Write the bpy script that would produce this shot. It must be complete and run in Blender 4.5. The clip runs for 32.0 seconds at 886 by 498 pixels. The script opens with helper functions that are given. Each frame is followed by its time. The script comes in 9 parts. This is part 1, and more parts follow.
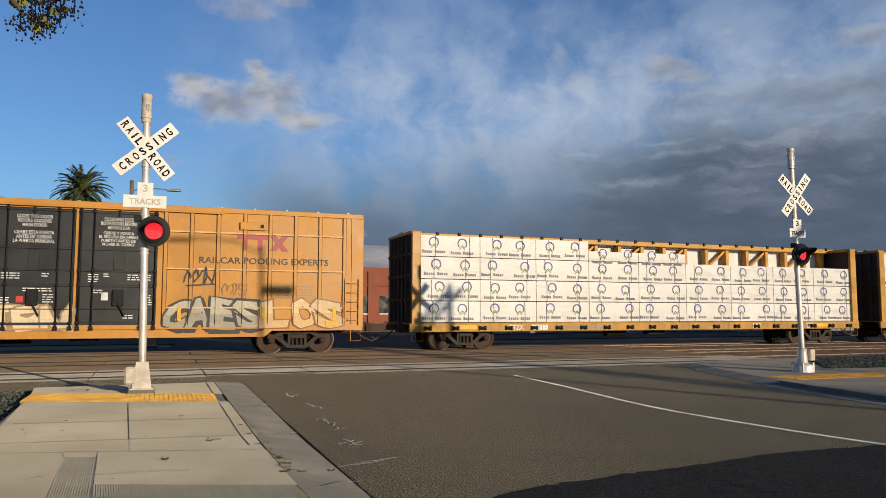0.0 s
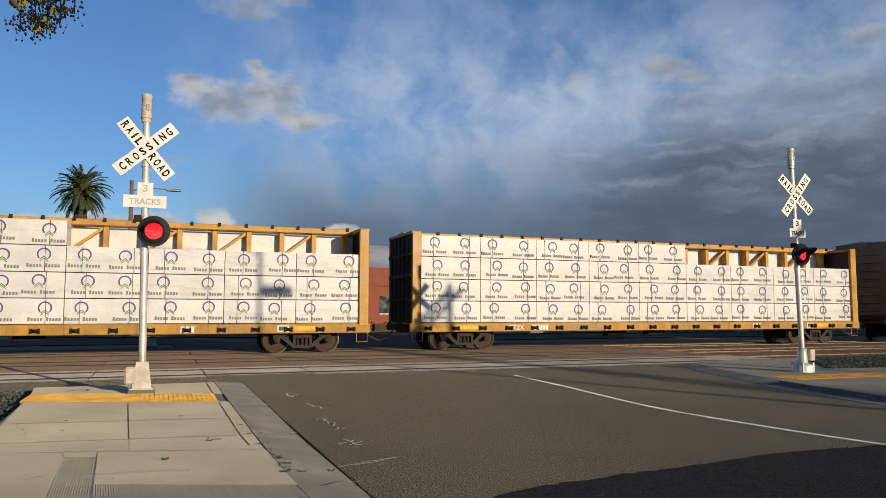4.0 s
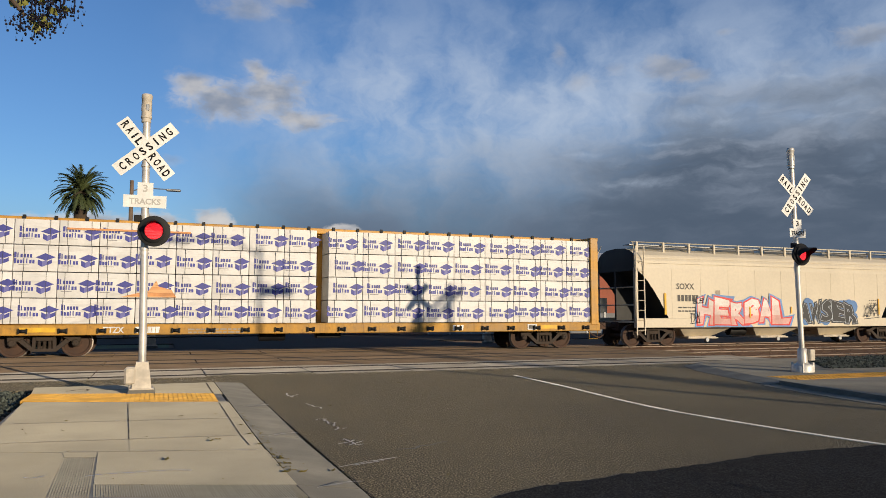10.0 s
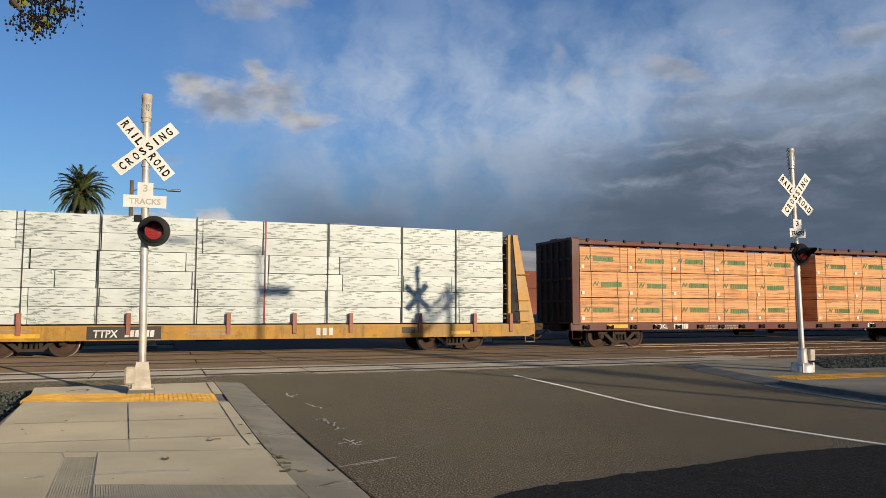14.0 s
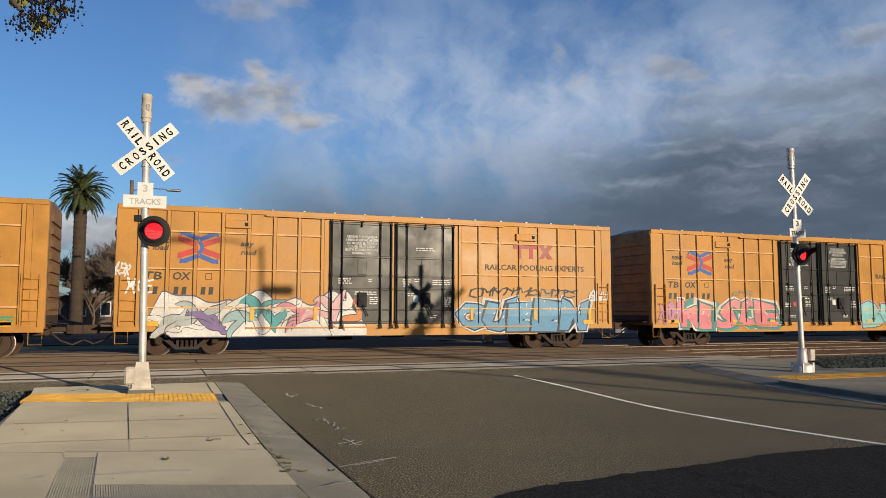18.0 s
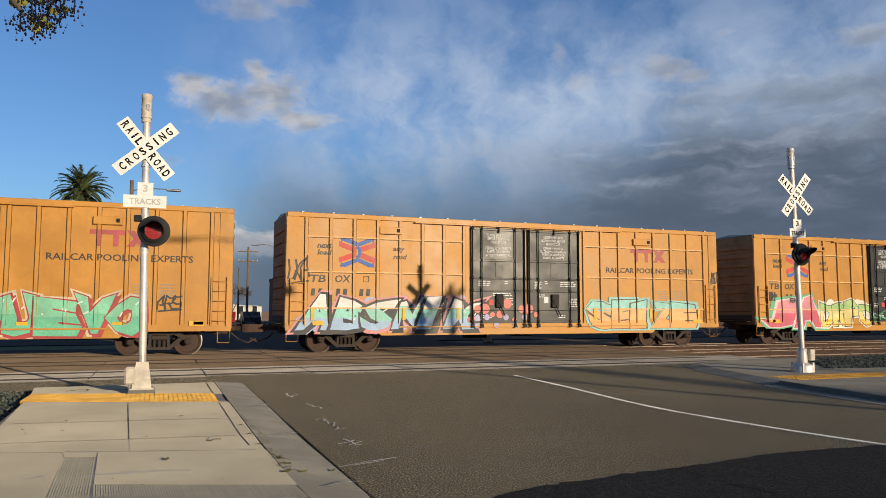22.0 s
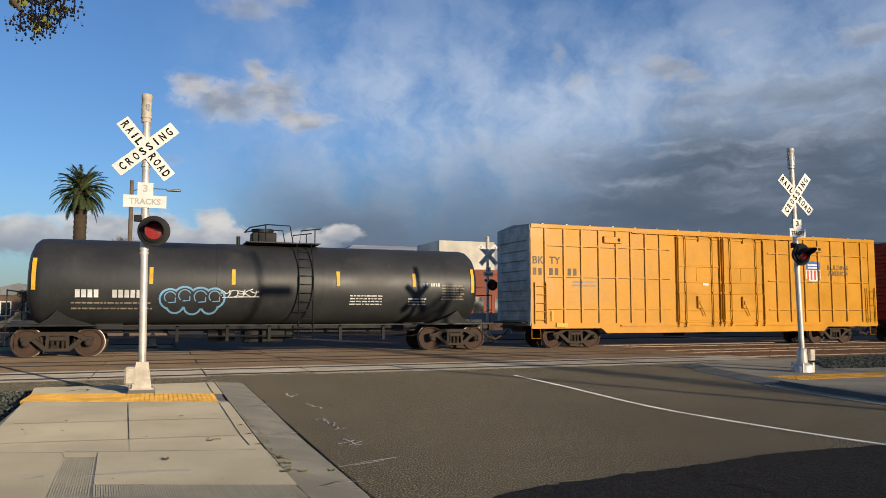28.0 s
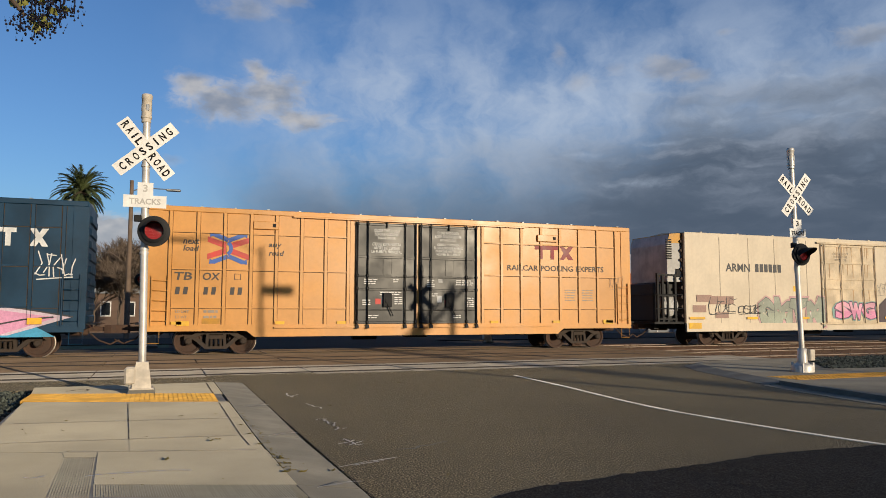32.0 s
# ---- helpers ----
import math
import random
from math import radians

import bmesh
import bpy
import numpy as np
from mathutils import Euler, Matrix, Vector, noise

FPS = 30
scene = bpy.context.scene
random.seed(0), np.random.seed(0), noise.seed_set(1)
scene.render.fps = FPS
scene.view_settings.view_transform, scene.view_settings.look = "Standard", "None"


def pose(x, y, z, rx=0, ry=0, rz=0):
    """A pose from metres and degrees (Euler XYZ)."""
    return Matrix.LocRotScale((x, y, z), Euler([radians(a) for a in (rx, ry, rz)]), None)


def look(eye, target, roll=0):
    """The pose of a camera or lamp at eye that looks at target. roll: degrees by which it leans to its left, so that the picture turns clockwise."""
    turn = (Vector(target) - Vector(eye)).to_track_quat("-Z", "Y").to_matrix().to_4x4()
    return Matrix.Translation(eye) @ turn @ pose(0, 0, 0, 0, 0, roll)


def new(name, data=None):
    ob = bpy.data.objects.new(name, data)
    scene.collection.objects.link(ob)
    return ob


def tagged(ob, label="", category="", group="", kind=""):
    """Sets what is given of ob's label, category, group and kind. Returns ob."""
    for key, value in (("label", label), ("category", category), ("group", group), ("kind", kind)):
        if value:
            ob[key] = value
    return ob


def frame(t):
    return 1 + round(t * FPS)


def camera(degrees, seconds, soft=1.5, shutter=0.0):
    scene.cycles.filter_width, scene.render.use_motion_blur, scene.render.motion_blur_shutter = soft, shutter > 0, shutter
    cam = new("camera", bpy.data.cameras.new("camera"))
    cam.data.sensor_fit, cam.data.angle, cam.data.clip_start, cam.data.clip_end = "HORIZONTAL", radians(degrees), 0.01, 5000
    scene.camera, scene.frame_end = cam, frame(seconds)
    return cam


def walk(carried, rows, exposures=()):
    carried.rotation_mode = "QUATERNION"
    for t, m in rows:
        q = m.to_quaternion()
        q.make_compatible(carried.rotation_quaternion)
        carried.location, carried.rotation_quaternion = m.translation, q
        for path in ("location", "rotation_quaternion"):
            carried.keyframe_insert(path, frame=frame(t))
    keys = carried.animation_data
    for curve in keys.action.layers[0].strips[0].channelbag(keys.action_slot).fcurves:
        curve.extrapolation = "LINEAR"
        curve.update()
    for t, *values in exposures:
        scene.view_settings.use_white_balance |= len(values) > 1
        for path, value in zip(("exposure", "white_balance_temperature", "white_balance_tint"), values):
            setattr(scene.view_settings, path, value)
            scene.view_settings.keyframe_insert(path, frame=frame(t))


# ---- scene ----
# The place in metres: x along the tracks (the train runs towards +x), y away from the camera across them,
# z up from the rail heads. The street runs along y and crosses three tracks.
H_EYE = 1.471
cam = camera(61.81, 32.0, soft=0.4)
EYE = pose(0, 0, H_EYE, 94.814, 0, -20.846) @ pose(0, 0, 0, 0, 0, 0.098)
walk(cam, [(0.0, EYE), (32.0, EYE)], exposures=[(0.0, -0.10), (3.0, -0.10), (6.0, -0.13), (9.0, -0.06), (12.0, -0.10), (17.0, -0.11), (20.0, -0.03), (22.5, -0.02), (24.0, -0.04), (25.0, 0.09), (28.0, 0.03), (30.0, 0.02), (32.0, -0.14)])

# ---- light ----
SUN_TRAVEL = Vector((-0.368, 0.916, -0.161))
sun = new("sun", bpy.data.lights.new("sun", "SUN"))
sun.data.energy, sun.data.angle, sun.data.color = 4.6, radians(0.53), (1.0, 0.83, 0.595)
sun.matrix_world = look((0, 0, 0), SUN_TRAVEL)


class Nodes:
    """Short hand for a node tree."""

    def __init__(self, tree):
        self.tree = tree

    def add(self, kind, *links, operation="", clamp=False, **values):
        n = self.tree.nodes.new(kind)
        if operation:
            n.operation = operation
        if clamp:
            n.use_clamp = True
        for key, value in values.items():
            n.inputs[key[2:].replace("_", " ")].default_value = value
        for place, source in enumerate(links):
            if source is not None:
                self.feed(n, place, source)
        return n

    def feed(self, n, place, source):
        if isinstance(source, bpy.types.NodeSocket):
            self.tree.links.new(source, n.inputs[place])
        elif isinstance(source, bpy.types.Node):
            self.tree.links.new(source.outputs[0], n.inputs[place])
        else:
            n.inputs[place].default_value = source

    def math(self, op, a, b=0.0, c=None, clamp=False):
        return self.add("ShaderNodeMath", a, b, c, operation=op, clamp=clamp).outputs[0]

    def ramp(self, value, lo, hi, a=0.0, b=1.0, smooth=True):
        n = self.add("ShaderNodeMapRange", value, lo, hi, a, b)
        n.interpolation_type = "SMOOTHSTEP" if smooth else "LINEAR"
        return n.outputs[0]

    def mix(self, fac, a, b, blend="MIX"):
        n = self.add("ShaderNodeMix")
        n.data_type, n.blend_type = "RGBA", blend
        for place, source in ((0, fac), (6, a), (7, b)):
            if isinstance(source, (tuple, list)):
                source = (*source, 1.0) if len(source) == 3 else source
            self.feed(n, place, source)
        return n.outputs[2]

    def noise(self, vector, scale, detail=4.0, rough=0.55, distortion=0.0):
        n = self.add("ShaderNodeTexNoise")
        if vector is not None:
            self.feed(n, 0, vector)
        n.inputs["Scale"].default_value, n.inputs["Detail"].default_value = scale, detail
        n.inputs["Roughness"].default_value, n.inputs["Distortion"].default_value = rough, distortion
        return n.outputs[0]

    def scaled(self, vector, x, y, z):
        return self.add("ShaderNodeMapping", vector, None, None, (x, y, z)).outputs[0]


SKY_POWER = 0.1
SKY_TINT = (0.77, 1.06, 1.53)
VEIL = (5.0, 5.9, 7.3)
HAZE = (2.4, 2.95, 3.8)
BANK_DARK, BANK_LIGHT = (0.86, 1.18, 1.70), (3.3, 3.8, 4.7)
SLATE = (1.04, 1.44, 2.12)
CLOUD_SHADE, CLOUD_SUN = (2.7, 3.05, 3.75), (7.4, 7.0, 6.6)
# clouds as (azimuth, elevation, half width, half height) in degrees
CUMULUS = [(4.4, 15.3, 4.4, 1.9), (7.4, 16.2, 3.6, 2.0), (1.8, 16.2, 2.0, 1.3), (9.9, 14.5, 3.2, 1.0), (6.3, 17.6, 1.5, 1.1)]
HIGH_CLOUD = [(5.6, 22.2, 3.4, 1.3), (1.5, 23.2, 4.0, 1.0), (8.8, 23.0, 2.4, 0.7)]
LOW_CLOUDS = [(-9.0, 5.0, 5.0, 1.7), (-4.4, 5.4, 3.6, 1.9), (-0.4, 5.5, 3.0, 1.9), (3.5, 6.0, 1.9, 1.9), (2.4, 5.0, 4.0, 1.5), (6.2, 5.2, 3.6, 1.3), (9.8, 5.3, 3.6, 1.0), (13.0, 5.8, 2.4, 0.8)]
LONE_CLOUD = [(38.0, 18.0, 2.2, 1.3), (39.8, 17.2, 1.8, 0.8), (51.5, 18.2, 2.6, 0.9)]
SCRAPS = [(29.8, 19.4, 0.7, 1.0), (34.6, 18.0, 1.0, 0.7), (0.3, 10.7, 1.3, 0.6), (42.6, 19.8, 0.9, 0.4), (31.6, 17.2, 1.6, 0.9)]
RIFTS = [(38.8, 14.3, 2.6, 0.55), (42.2, 13.8, 2.2, 0.45), (37.5, 12.6, 2.4, 0.25), (35.2, 9.5, 4.2, 0.45), (32.0, 11.9, 2.0, 0.3), (46.5, 16.2, 2.6, 0.35), (50.0, 13.2, 3.0, 0.35)]
BANDS = [(44.0, 11.0, 15.0, 1.0), (34.5, 8.0, 6.0, 0.9), (50.0, 15.0, 5.5, 1.0)]


def build_sky():
    """A late winter sky: clear blue with torn cumulus, and a grey bank of rain cloud low in the north-east."""
    world = bpy.data.worlds.new("sky")
    scene.world = world
    world.use_nodes = True
    world.node_tree.nodes.clear()
    n = Nodes(world.node_tree)
    sky = n.add("ShaderNodeTexSky")
    sky.sky_type, sky.sun_disc, sky.sun_elevation, sky.sun_rotation = "NISHITA", False, radians(9.25), radians(158.0)
    sky.air_density, sky.dust_density, sky.ozone_density = 1.0, 0.6, 2.0
    way = n.add("ShaderNodeTexCoord").outputs["Generated"]
    split = n.add("ShaderNodeSeparateXYZ", way)
    x, y, z = split.outputs[0], split.outputs[1], split.outputs[2]
    az = n.math("MULTIPLY", n.math("ARCTAN2", x, y), 57.2958)
    el = n.math("MULTIPLY", n.math("ARCSINE", z), 57.2958)
    plan = n.add("ShaderNodeCombineXYZ", az, n.math("MULTIPLY", el, 1.7), 0.0).outputs[0]
    warp = n.add("ShaderNodeVectorMath", n.add("ShaderNodeTexNoise", plan, i_Scale=0.22, i_Detail=5.0).outputs["Color"], (0.5, 0.5, 0.5), operation="SUBTRACT")
    warp = n.add("ShaderNodeVectorMath", warp.outputs[0], operation="SCALE", i_Scale=4.5).outputs[0]
    bent = n.add("ShaderNodeVectorMath", plan, warp, operation="ADD").outputs[0]
    fine = n.noise(plan, 0.36, 9.0, 0.55)
    ragged_noise = n.math("ADD", n.math("MULTIPLY", fine, 0.55), n.math("MULTIPLY", n.noise(bent, 0.85, 6.0, 0.6), 0.45))
    broad = n.noise(bent, 0.075, 6.0, 0.58)
    sp = n.add("ShaderNodeSeparateXYZ", n.add("ShaderNodeVectorMath", plan, n.add("ShaderNodeVectorMath", warp, operation="SCALE", i_Scale=0.55).outputs[0], operation="ADD").outputs[0])
    baz, bel = sp.outputs[0], n.math("DIVIDE", sp.outputs[1], 1.7)

    def heap(lobes, torn, soft):
        """Density of a cloud built from lobes: 1 inside, with a torn edge."""
        best = None
        for a, e, wide, high in lobes:
            da = n.math("DIVIDE", n.math("SUBTRACT", baz, a), wide)
            de = n.math("DIVIDE", n.math("SUBTRACT", bel, e), high)
            d = n.math("SUBTRACT", 1.0, n.math("SQRT", n.math("ADD", n.math("MULTIPLY", da, da), n.math("MULTIPLY", de, de))))
            best = d if best is None else n.math("SMOOTH_MAX", best, d, 0.25)
        best = n.math("ADD", best, n.math("MULTIPLY", n.math("SUBTRACT", ragged_noise, 0.5), torn))
        return n.ramp(best, -0.06, soft)

    blue = n.mix(1.0, sky.outputs[0], SKY_TINT, "MULTIPLY")
    # thin veil, densest in the middle of the northern sky, combed upwards by the wind
    wisps = n.noise(n.scaled(bent, 1.25, 0.55, 1.0), 0.16, 8.0, 0.6)
    veil = n.math("MULTIPLY", n.ramp(baz, -3.0, 17.0), n.ramp(n.math("ADD", n.math("MULTIPLY", broad, 0.45), n.math("MULTIPLY", wisps, 0.55)), n.ramp(baz, 36.0, 50.0, 0.32, 0.22), 0.64))
    veil = n.math("MULTIPLY", veil, n.ramp(bel, 24.5, 15.0, 0.3, 1.0))
    base = n.mix(n.math("MULTIPLY", veil, 0.86), blue, VEIL)
    # haze of the horizon
    base = n.mix(n.ramp(el, 9.0, 0.0, 0.0, 0.45), base, HAZE)
    # grey lower sky, rising towards the east
    foot = n.math("SUBTRACT", n.math("ADD", 9.4, n.math("MULTIPLY", n.math("SUBTRACT", broad, 0.5), 6.0)), bel)
    base = n.mix(n.math("MULTIPLY", n.ramp(foot, -5.5, 4.5, 0.0, 0.9), n.ramp(baz, 0.0, 11.0)), base, SLATE)
    base = n.mix(n.math("MULTIPLY", n.ramp(el, 5.2, 3.2, 0.0, 0.75), n.ramp(baz, -6.0, 3.0)), base, SLATE)
    # the dark bank, in flat rolls
    flat = n.scaled(bent, 0.55, 1.1, 1.0)
    rolls = n.noise(flat, 0.19, 7.0, 0.55)
    aside = n.noise(n.add("ShaderNodeVectorMath", flat, (-0.8, 1.1, 0.0), operation="ADD").outputs[0], 0.19, 7.0, 0.55)
    top = n.math("ADD", n.ramp(baz, 27.0, 41.0, 9.6, 15.6), n.ramp(baz, 38.0, 53.0, 0.0, -0.6))
    below = n.math("SUBTRACT", top, bel)
    below = n.math("ADD", below, n.math("MULTIPLY", n.math("SUBTRACT", broad, 0.5), 5.0))
    below = n.math("ADD", below, n.math("MULTIPLY", n.math("SUBTRACT", rolls, 0.5), 11.0))
    bank = n.math("MULTIPLY", n.ramp(below, -3.2, 4.2), n.ramp(baz, 20.0, 38.0))
    lit = n.math("ADD", n.ramp(n.math("SUBTRACT", rolls, aside), -0.05, 0.18, 0.0, 0.5), n.ramp(rolls, 0.38, 0.66, 0.0, 0.35))
    lit = n.math("MULTIPLY", lit, n.ramp(bel, 5.0, 13.5, 0.12, 1.0))
    lit = n.math("ADD", lit, n.ramp(below, 4.0, -1.0, 0.0, 0.35), clamp=True)
    base = n.mix(n.math("MULTIPLY", bank, 0.93), base, n.mix(lit, BANK_DARK, BANK_LIGHT))
    base = n.mix(n.math("MULTIPLY", heap(BANDS, 2.4, 1.2), 0.36), base, BANK_DARK)
    base = n.mix(n.math("MULTIPLY", heap(RIFTS, 4.2, 1.6), 0.34), base, VEIL)
    # single clouds, their edges lit warm
    glint = n.ramp(n.math("SUBTRACT", n.noise(plan, 0.30, 4.0, 0.5), n.noise(n.add("ShaderNodeVectorMath", plan, (-1.1, 1.2, 0.0), operation="ADD").outputs[0], 0.30, 4.0, 0.5)), -0.22, 0.22)
    for lobes, torn, soft, tone, warm in ((LOW_CLOUDS, 1.7, 0.45, 0.92, 0.7), (CUMULUS, 1.9, 0.8, 0.9, 0.66), (HIGH_CLOUD, 2.2, 1.0, 0.6, 0.5), (LONE_CLOUD, 2.0, 0.9, 0.75, 0.4), (SCRAPS, 2.6, 1.2, 0.4, 0.6)):
        m = heap(lobes, torn, soft)
        shade = n.math("MULTIPLY", n.math("ADD", n.math("MULTIPLY", glint, 0.75), n.ramp(m, 1.0, 0.2, 0.0, 0.35)), warm * 1.25, clamp=True)
        if lobes is LOW_CLOUDS:
            shade = n.math("MULTIPLY", n.math("ADD", shade, 0.25), n.ramp(bel, 3.9, 6.6), clamp=True)
        base = n.mix(n.math("MULTIPLY", m, tone), base, n.mix(shade, CLOUD_SHADE, CLOUD_SUN))
    # deeper overhead
    base = n.mix(n.ramp(el, 30.0, 62.0, 0.0, 0.45), base, (0.0, 0.0, 0.0))
    # the ground half
    base = n.mix(n.ramp(z, -0.02, -0.06), base, (0.12, 0.12, 0.13))
    back = n.add("ShaderNodeBackground", base, SKY_POWER)
    n.add("ShaderNodeOutputWorld", back)


build_sky()


# ---- materials ----
def material(name, colour, rough=0.6, metal=0.0, dirt=0.35, dirt_colour=(0.07, 0.055, 0.04), grain=1.2, fine=22.0, relief=0.15, streak=0.0, gloss=0.5, coords="Object", vary=0.0, bumpscale=60.0, matte=0.0, speckle=0.13, even=0.0):
    """A worn surface: broad tone changes, fine grain, dirt patches, running streaks and a small relief."""
    m = bpy.data.materials.new(name)
    m.use_nodes = True
    n = Nodes(m.node_tree)
    shader = m.node_tree.nodes["Principled BSDF"]
    place = n.add("ShaderNodeTexCoord").outputs[coords]
    colour = (*colour, 1.0)
    tone = n.noise(place, grain, 5.0, 0.6)
    speck = n.noise(place, fine, 3.0, 0.6)
    dark = tuple(c * (0.72 + 0.22 * even) for c in colour[:3])
    light = tuple(min(1.0, c * (1.18 - 0.12 * even)) for c in colour[:3])
    c = n.mix(n.ramp(tone, 0.3, 0.7), dark, light)
    c = n.mix(n.ramp(speck, 0.38, 0.66, 0.0, speckle), c, tuple(v * 0.6 for v in colour[:3]))
    if speckle > 0.45:
        stones = n.noise(place, fine * 0.42, 3.0, 0.6)
        c = n.mix(n.ramp(stones, 0.54, 0.62, 0.0, speckle * 0.9), c, tuple(min(1.0, v * 2.7) for v in colour[:3]))
        c = n.mix(n.ramp(stones, 0.48, 0.38, 0.0, speckle), c, tuple(v * 0.15 for v in colour[:3]))
        coarse = n.noise(place, fine * 0.13, 4.0, 0.65)
        c = n.mix(n.ramp(coarse, 0.46, 0.36, 0.0, 0.28), c, tuple(v * 0.35 for v in colour[:3]))
        c = n.mix(n.ramp(coarse, 0.56, 0.66, 0.0, 0.22), c, tuple(min(1.0, v * 1.9) for v in colour[:3]))
    if vary:
        info = n.add("ShaderNodeObjectInfo").outputs["Random"]
        c = n.mix(n.ramp(info, 0.0, 1.0, 0.0, vary, smooth=False), c, tuple(v * 0.45 for v in colour[:3]))
    if dirt:
        c = n.mix(n.ramp(n.noise(place, grain * 2.3, 7.0, 0.68), 0.52, 0.78, 0.0, dirt), c, dirt_colour)
    if streak:
        runs = n.noise(n.scaled(place, 7.0, 7.0, 0.35), 1.0, 5.0, 0.7)
        c = n.mix(n.ramp(runs, 0.5, 0.8, 0.0, streak), c, dirt_colour)
    n.feed(shader, 0, c)
    n.feed(shader, "Roughness", n.ramp(tone, 0.2, 0.8, max(0.05, rough - 0.1), min(1.0, rough + 0.12)))
    shader.inputs["Metallic"].default_value = metal
    shader.inputs["Diffuse Roughness"].default_value = matte
    shader.inputs["Specular IOR Level"].default_value = gloss
    if relief:
        bump = n.add("ShaderNodeBump", i_Strength=relief, i_Distance=0.02 if speckle > 0.45 else 0.01)
        n.feed(bump, "Height", n.noise(place, bumpscale, 4.0, 0.6))
        n.feed(shader, "Normal", bump)
    return m


def plain(name, colour, rough=0.55, dirt=0.15):
    return material(name, colour, rough, dirt=dirt, relief=0.0, grain=2.0)


def glowing(name, colour, power):
    m = bpy.data.materials.new(name)
    m.use_nodes = True
    shader = m.node_tree.nodes["Principled BSDF"]
    shader.inputs["Base Color"].default_value = (*colour, 1)
    shader.inputs["Emission Color"].default_value = (*colour, 1)
    shader.inputs["Emission Strength"].default_value = power
    return m


ASPHALT = material("asphalt", (0.202, 0.169, 0.109), 0.9, dirt=0.5, dirt_colour=(0.11, 0.094, 0.066), grain=0.4, fine=135.0, relief=0.75, bumpscale=120.0, matte=1.0, gloss=0.2, speckle=1.0)
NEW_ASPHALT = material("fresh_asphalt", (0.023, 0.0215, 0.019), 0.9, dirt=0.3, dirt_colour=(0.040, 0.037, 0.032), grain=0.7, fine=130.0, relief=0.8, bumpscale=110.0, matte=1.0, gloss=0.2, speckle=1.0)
CONCRETE = material("pavement_concrete", (0.395, 0.357, 0.272), 0.9, dirt=0.3, even=0.5, dirt_colour=(0.27, 0.24, 0.185), grain=0.7, fine=110.0, relief=0.3, vary=0.25, matte=1.0, gloss=0.2, speckle=0.4)
GUTTER = material("gutter_concrete", (0.196, 0.187, 0.162), 0.9, dirt=0.4, dirt_colour=(0.11, 0.104, 0.092), grain=1.3, fine=110.0, relief=0.3, matte=1.0, gloss=0.2, speckle=0.3)
# darker copy of the pavement concrete, for the east side
DARKER_CONCRETE = material("weathered_concrete", (0.225, 0.208, 0.170), 0.9, dirt=0.45, dirt_colour=(0.17, 0.155, 0.125), grain=0.7, fine=110.0, relief=0.3, matte=1.0, gloss=0.2, speckle=0.4)
PANEL = material("crossing_panel_concrete", (0.35, 0.315, 0.262), 0.9, dirt=0.5, dirt_colour=(0.15, 0.12, 0.095), grain=1.1, fine=40.0, relief=0.3, vary=0.35, matte=1.0, gloss=0.2)
DIRT_GROUND = material("ground_dirt", (0.17, 0.11, 0.068), 0.95, dirt=0.5, grain=0.12, fine=6.0, relief=0.5, bumpscale=12.0, matte=1.0, gloss=0.2)
RUBBER = material("track_filler", (0.180, 0.127, 0.082), 0.95, dirt=0.55, dirt_colour=(0.085, 0.06, 0.042), grain=0.8, fine=30.0, relief=0.4, vary=0.3, matte=1.0, gloss=0.2)
GRAVEL = material("ballast_stone", (0.10, 0.115, 0.095), 0.9, dirt=0.6, dirt_colour=(0.03, 0.032, 0.03), grain=9.0, fine=60.0, relief=0.4, matte=1.0)
GRASS = material("verge_grass", (0.07, 0.10, 0.03), 0.95, dirt=0.5, grain=0.6, fine=15.0, relief=0.6, bumpscale=20.0)
def stone_tones(m):
    """Each stone has its own tone."""
    n = Nodes(m.node_tree)
    shader = m.node_tree.nodes["Principled BSDF"]
    old = shader.inputs[0].links[0].from_socket
    chance = n.add("ShaderNodeNewGeometry").outputs["Random Per Island"]
    n.feed(shader, 0, n.mix(n.ramp(chance, 0.2, 0.9, 0.0, 0.9), old, (0.014, 0.018, 0.016)))


stone_tones(GRAVEL)
YELLOW_DOMES = material("yellow_tactile", (0.66, 0.37, 0.07), 0.8, dirt=0.3, dirt_colour=(0.32, 0.17, 0.04), grain=3.0, matte=1.0, gloss=0.2)
ROAD_PAINT = material("road_paint", (0.74, 0.69, 0.60), 0.9, dirt=0.35, dirt_colour=(0.3, 0.27, 0.23), grain=3.0, matte=1.0, gloss=0.2)
STEEL = material("rail_steel", (0.20, 0.155, 0.12), 0.5, 0.5, dirt=0.5, dirt_colour=(0.10, 0.055, 0.03), grain=1.0)
RUSTY = material("rusty_iron", (0.068, 0.038, 0.026), 0.85, 0.0, dirt=0.5, dirt_colour=(0.16, 0.075, 0.04), grain=2.5, relief=0.4)
TRUCK_IRON = material("bogie_iron", (0.045, 0.032, 0.024), 0.85, 0.0, dirt=0.5, dirt_colour=(0.10, 0.056, 0.035), grain=3.0, relief=0.4)
TRACK_DIRT = material("rusty_track_dirt", (0.15, 0.083, 0.046), 0.95, dirt=0.5, dirt_colour=(0.07, 0.042, 0.026), grain=0.8, fine=35.0, relief=0.6, matte=1.0, gloss=0.2)
DOOR_RUST = material("rust_streaked_white", (0.60, 0.49, 0.34), 0.6, dirt=0.5, dirt_colour=(0.42, 0.25, 0.12), grain=1.2, streak=0.6)
TREAD = material("wheel_tread", (0.30, 0.26, 0.23), 0.45, 0.7, dirt=0.4, grain=3.0)
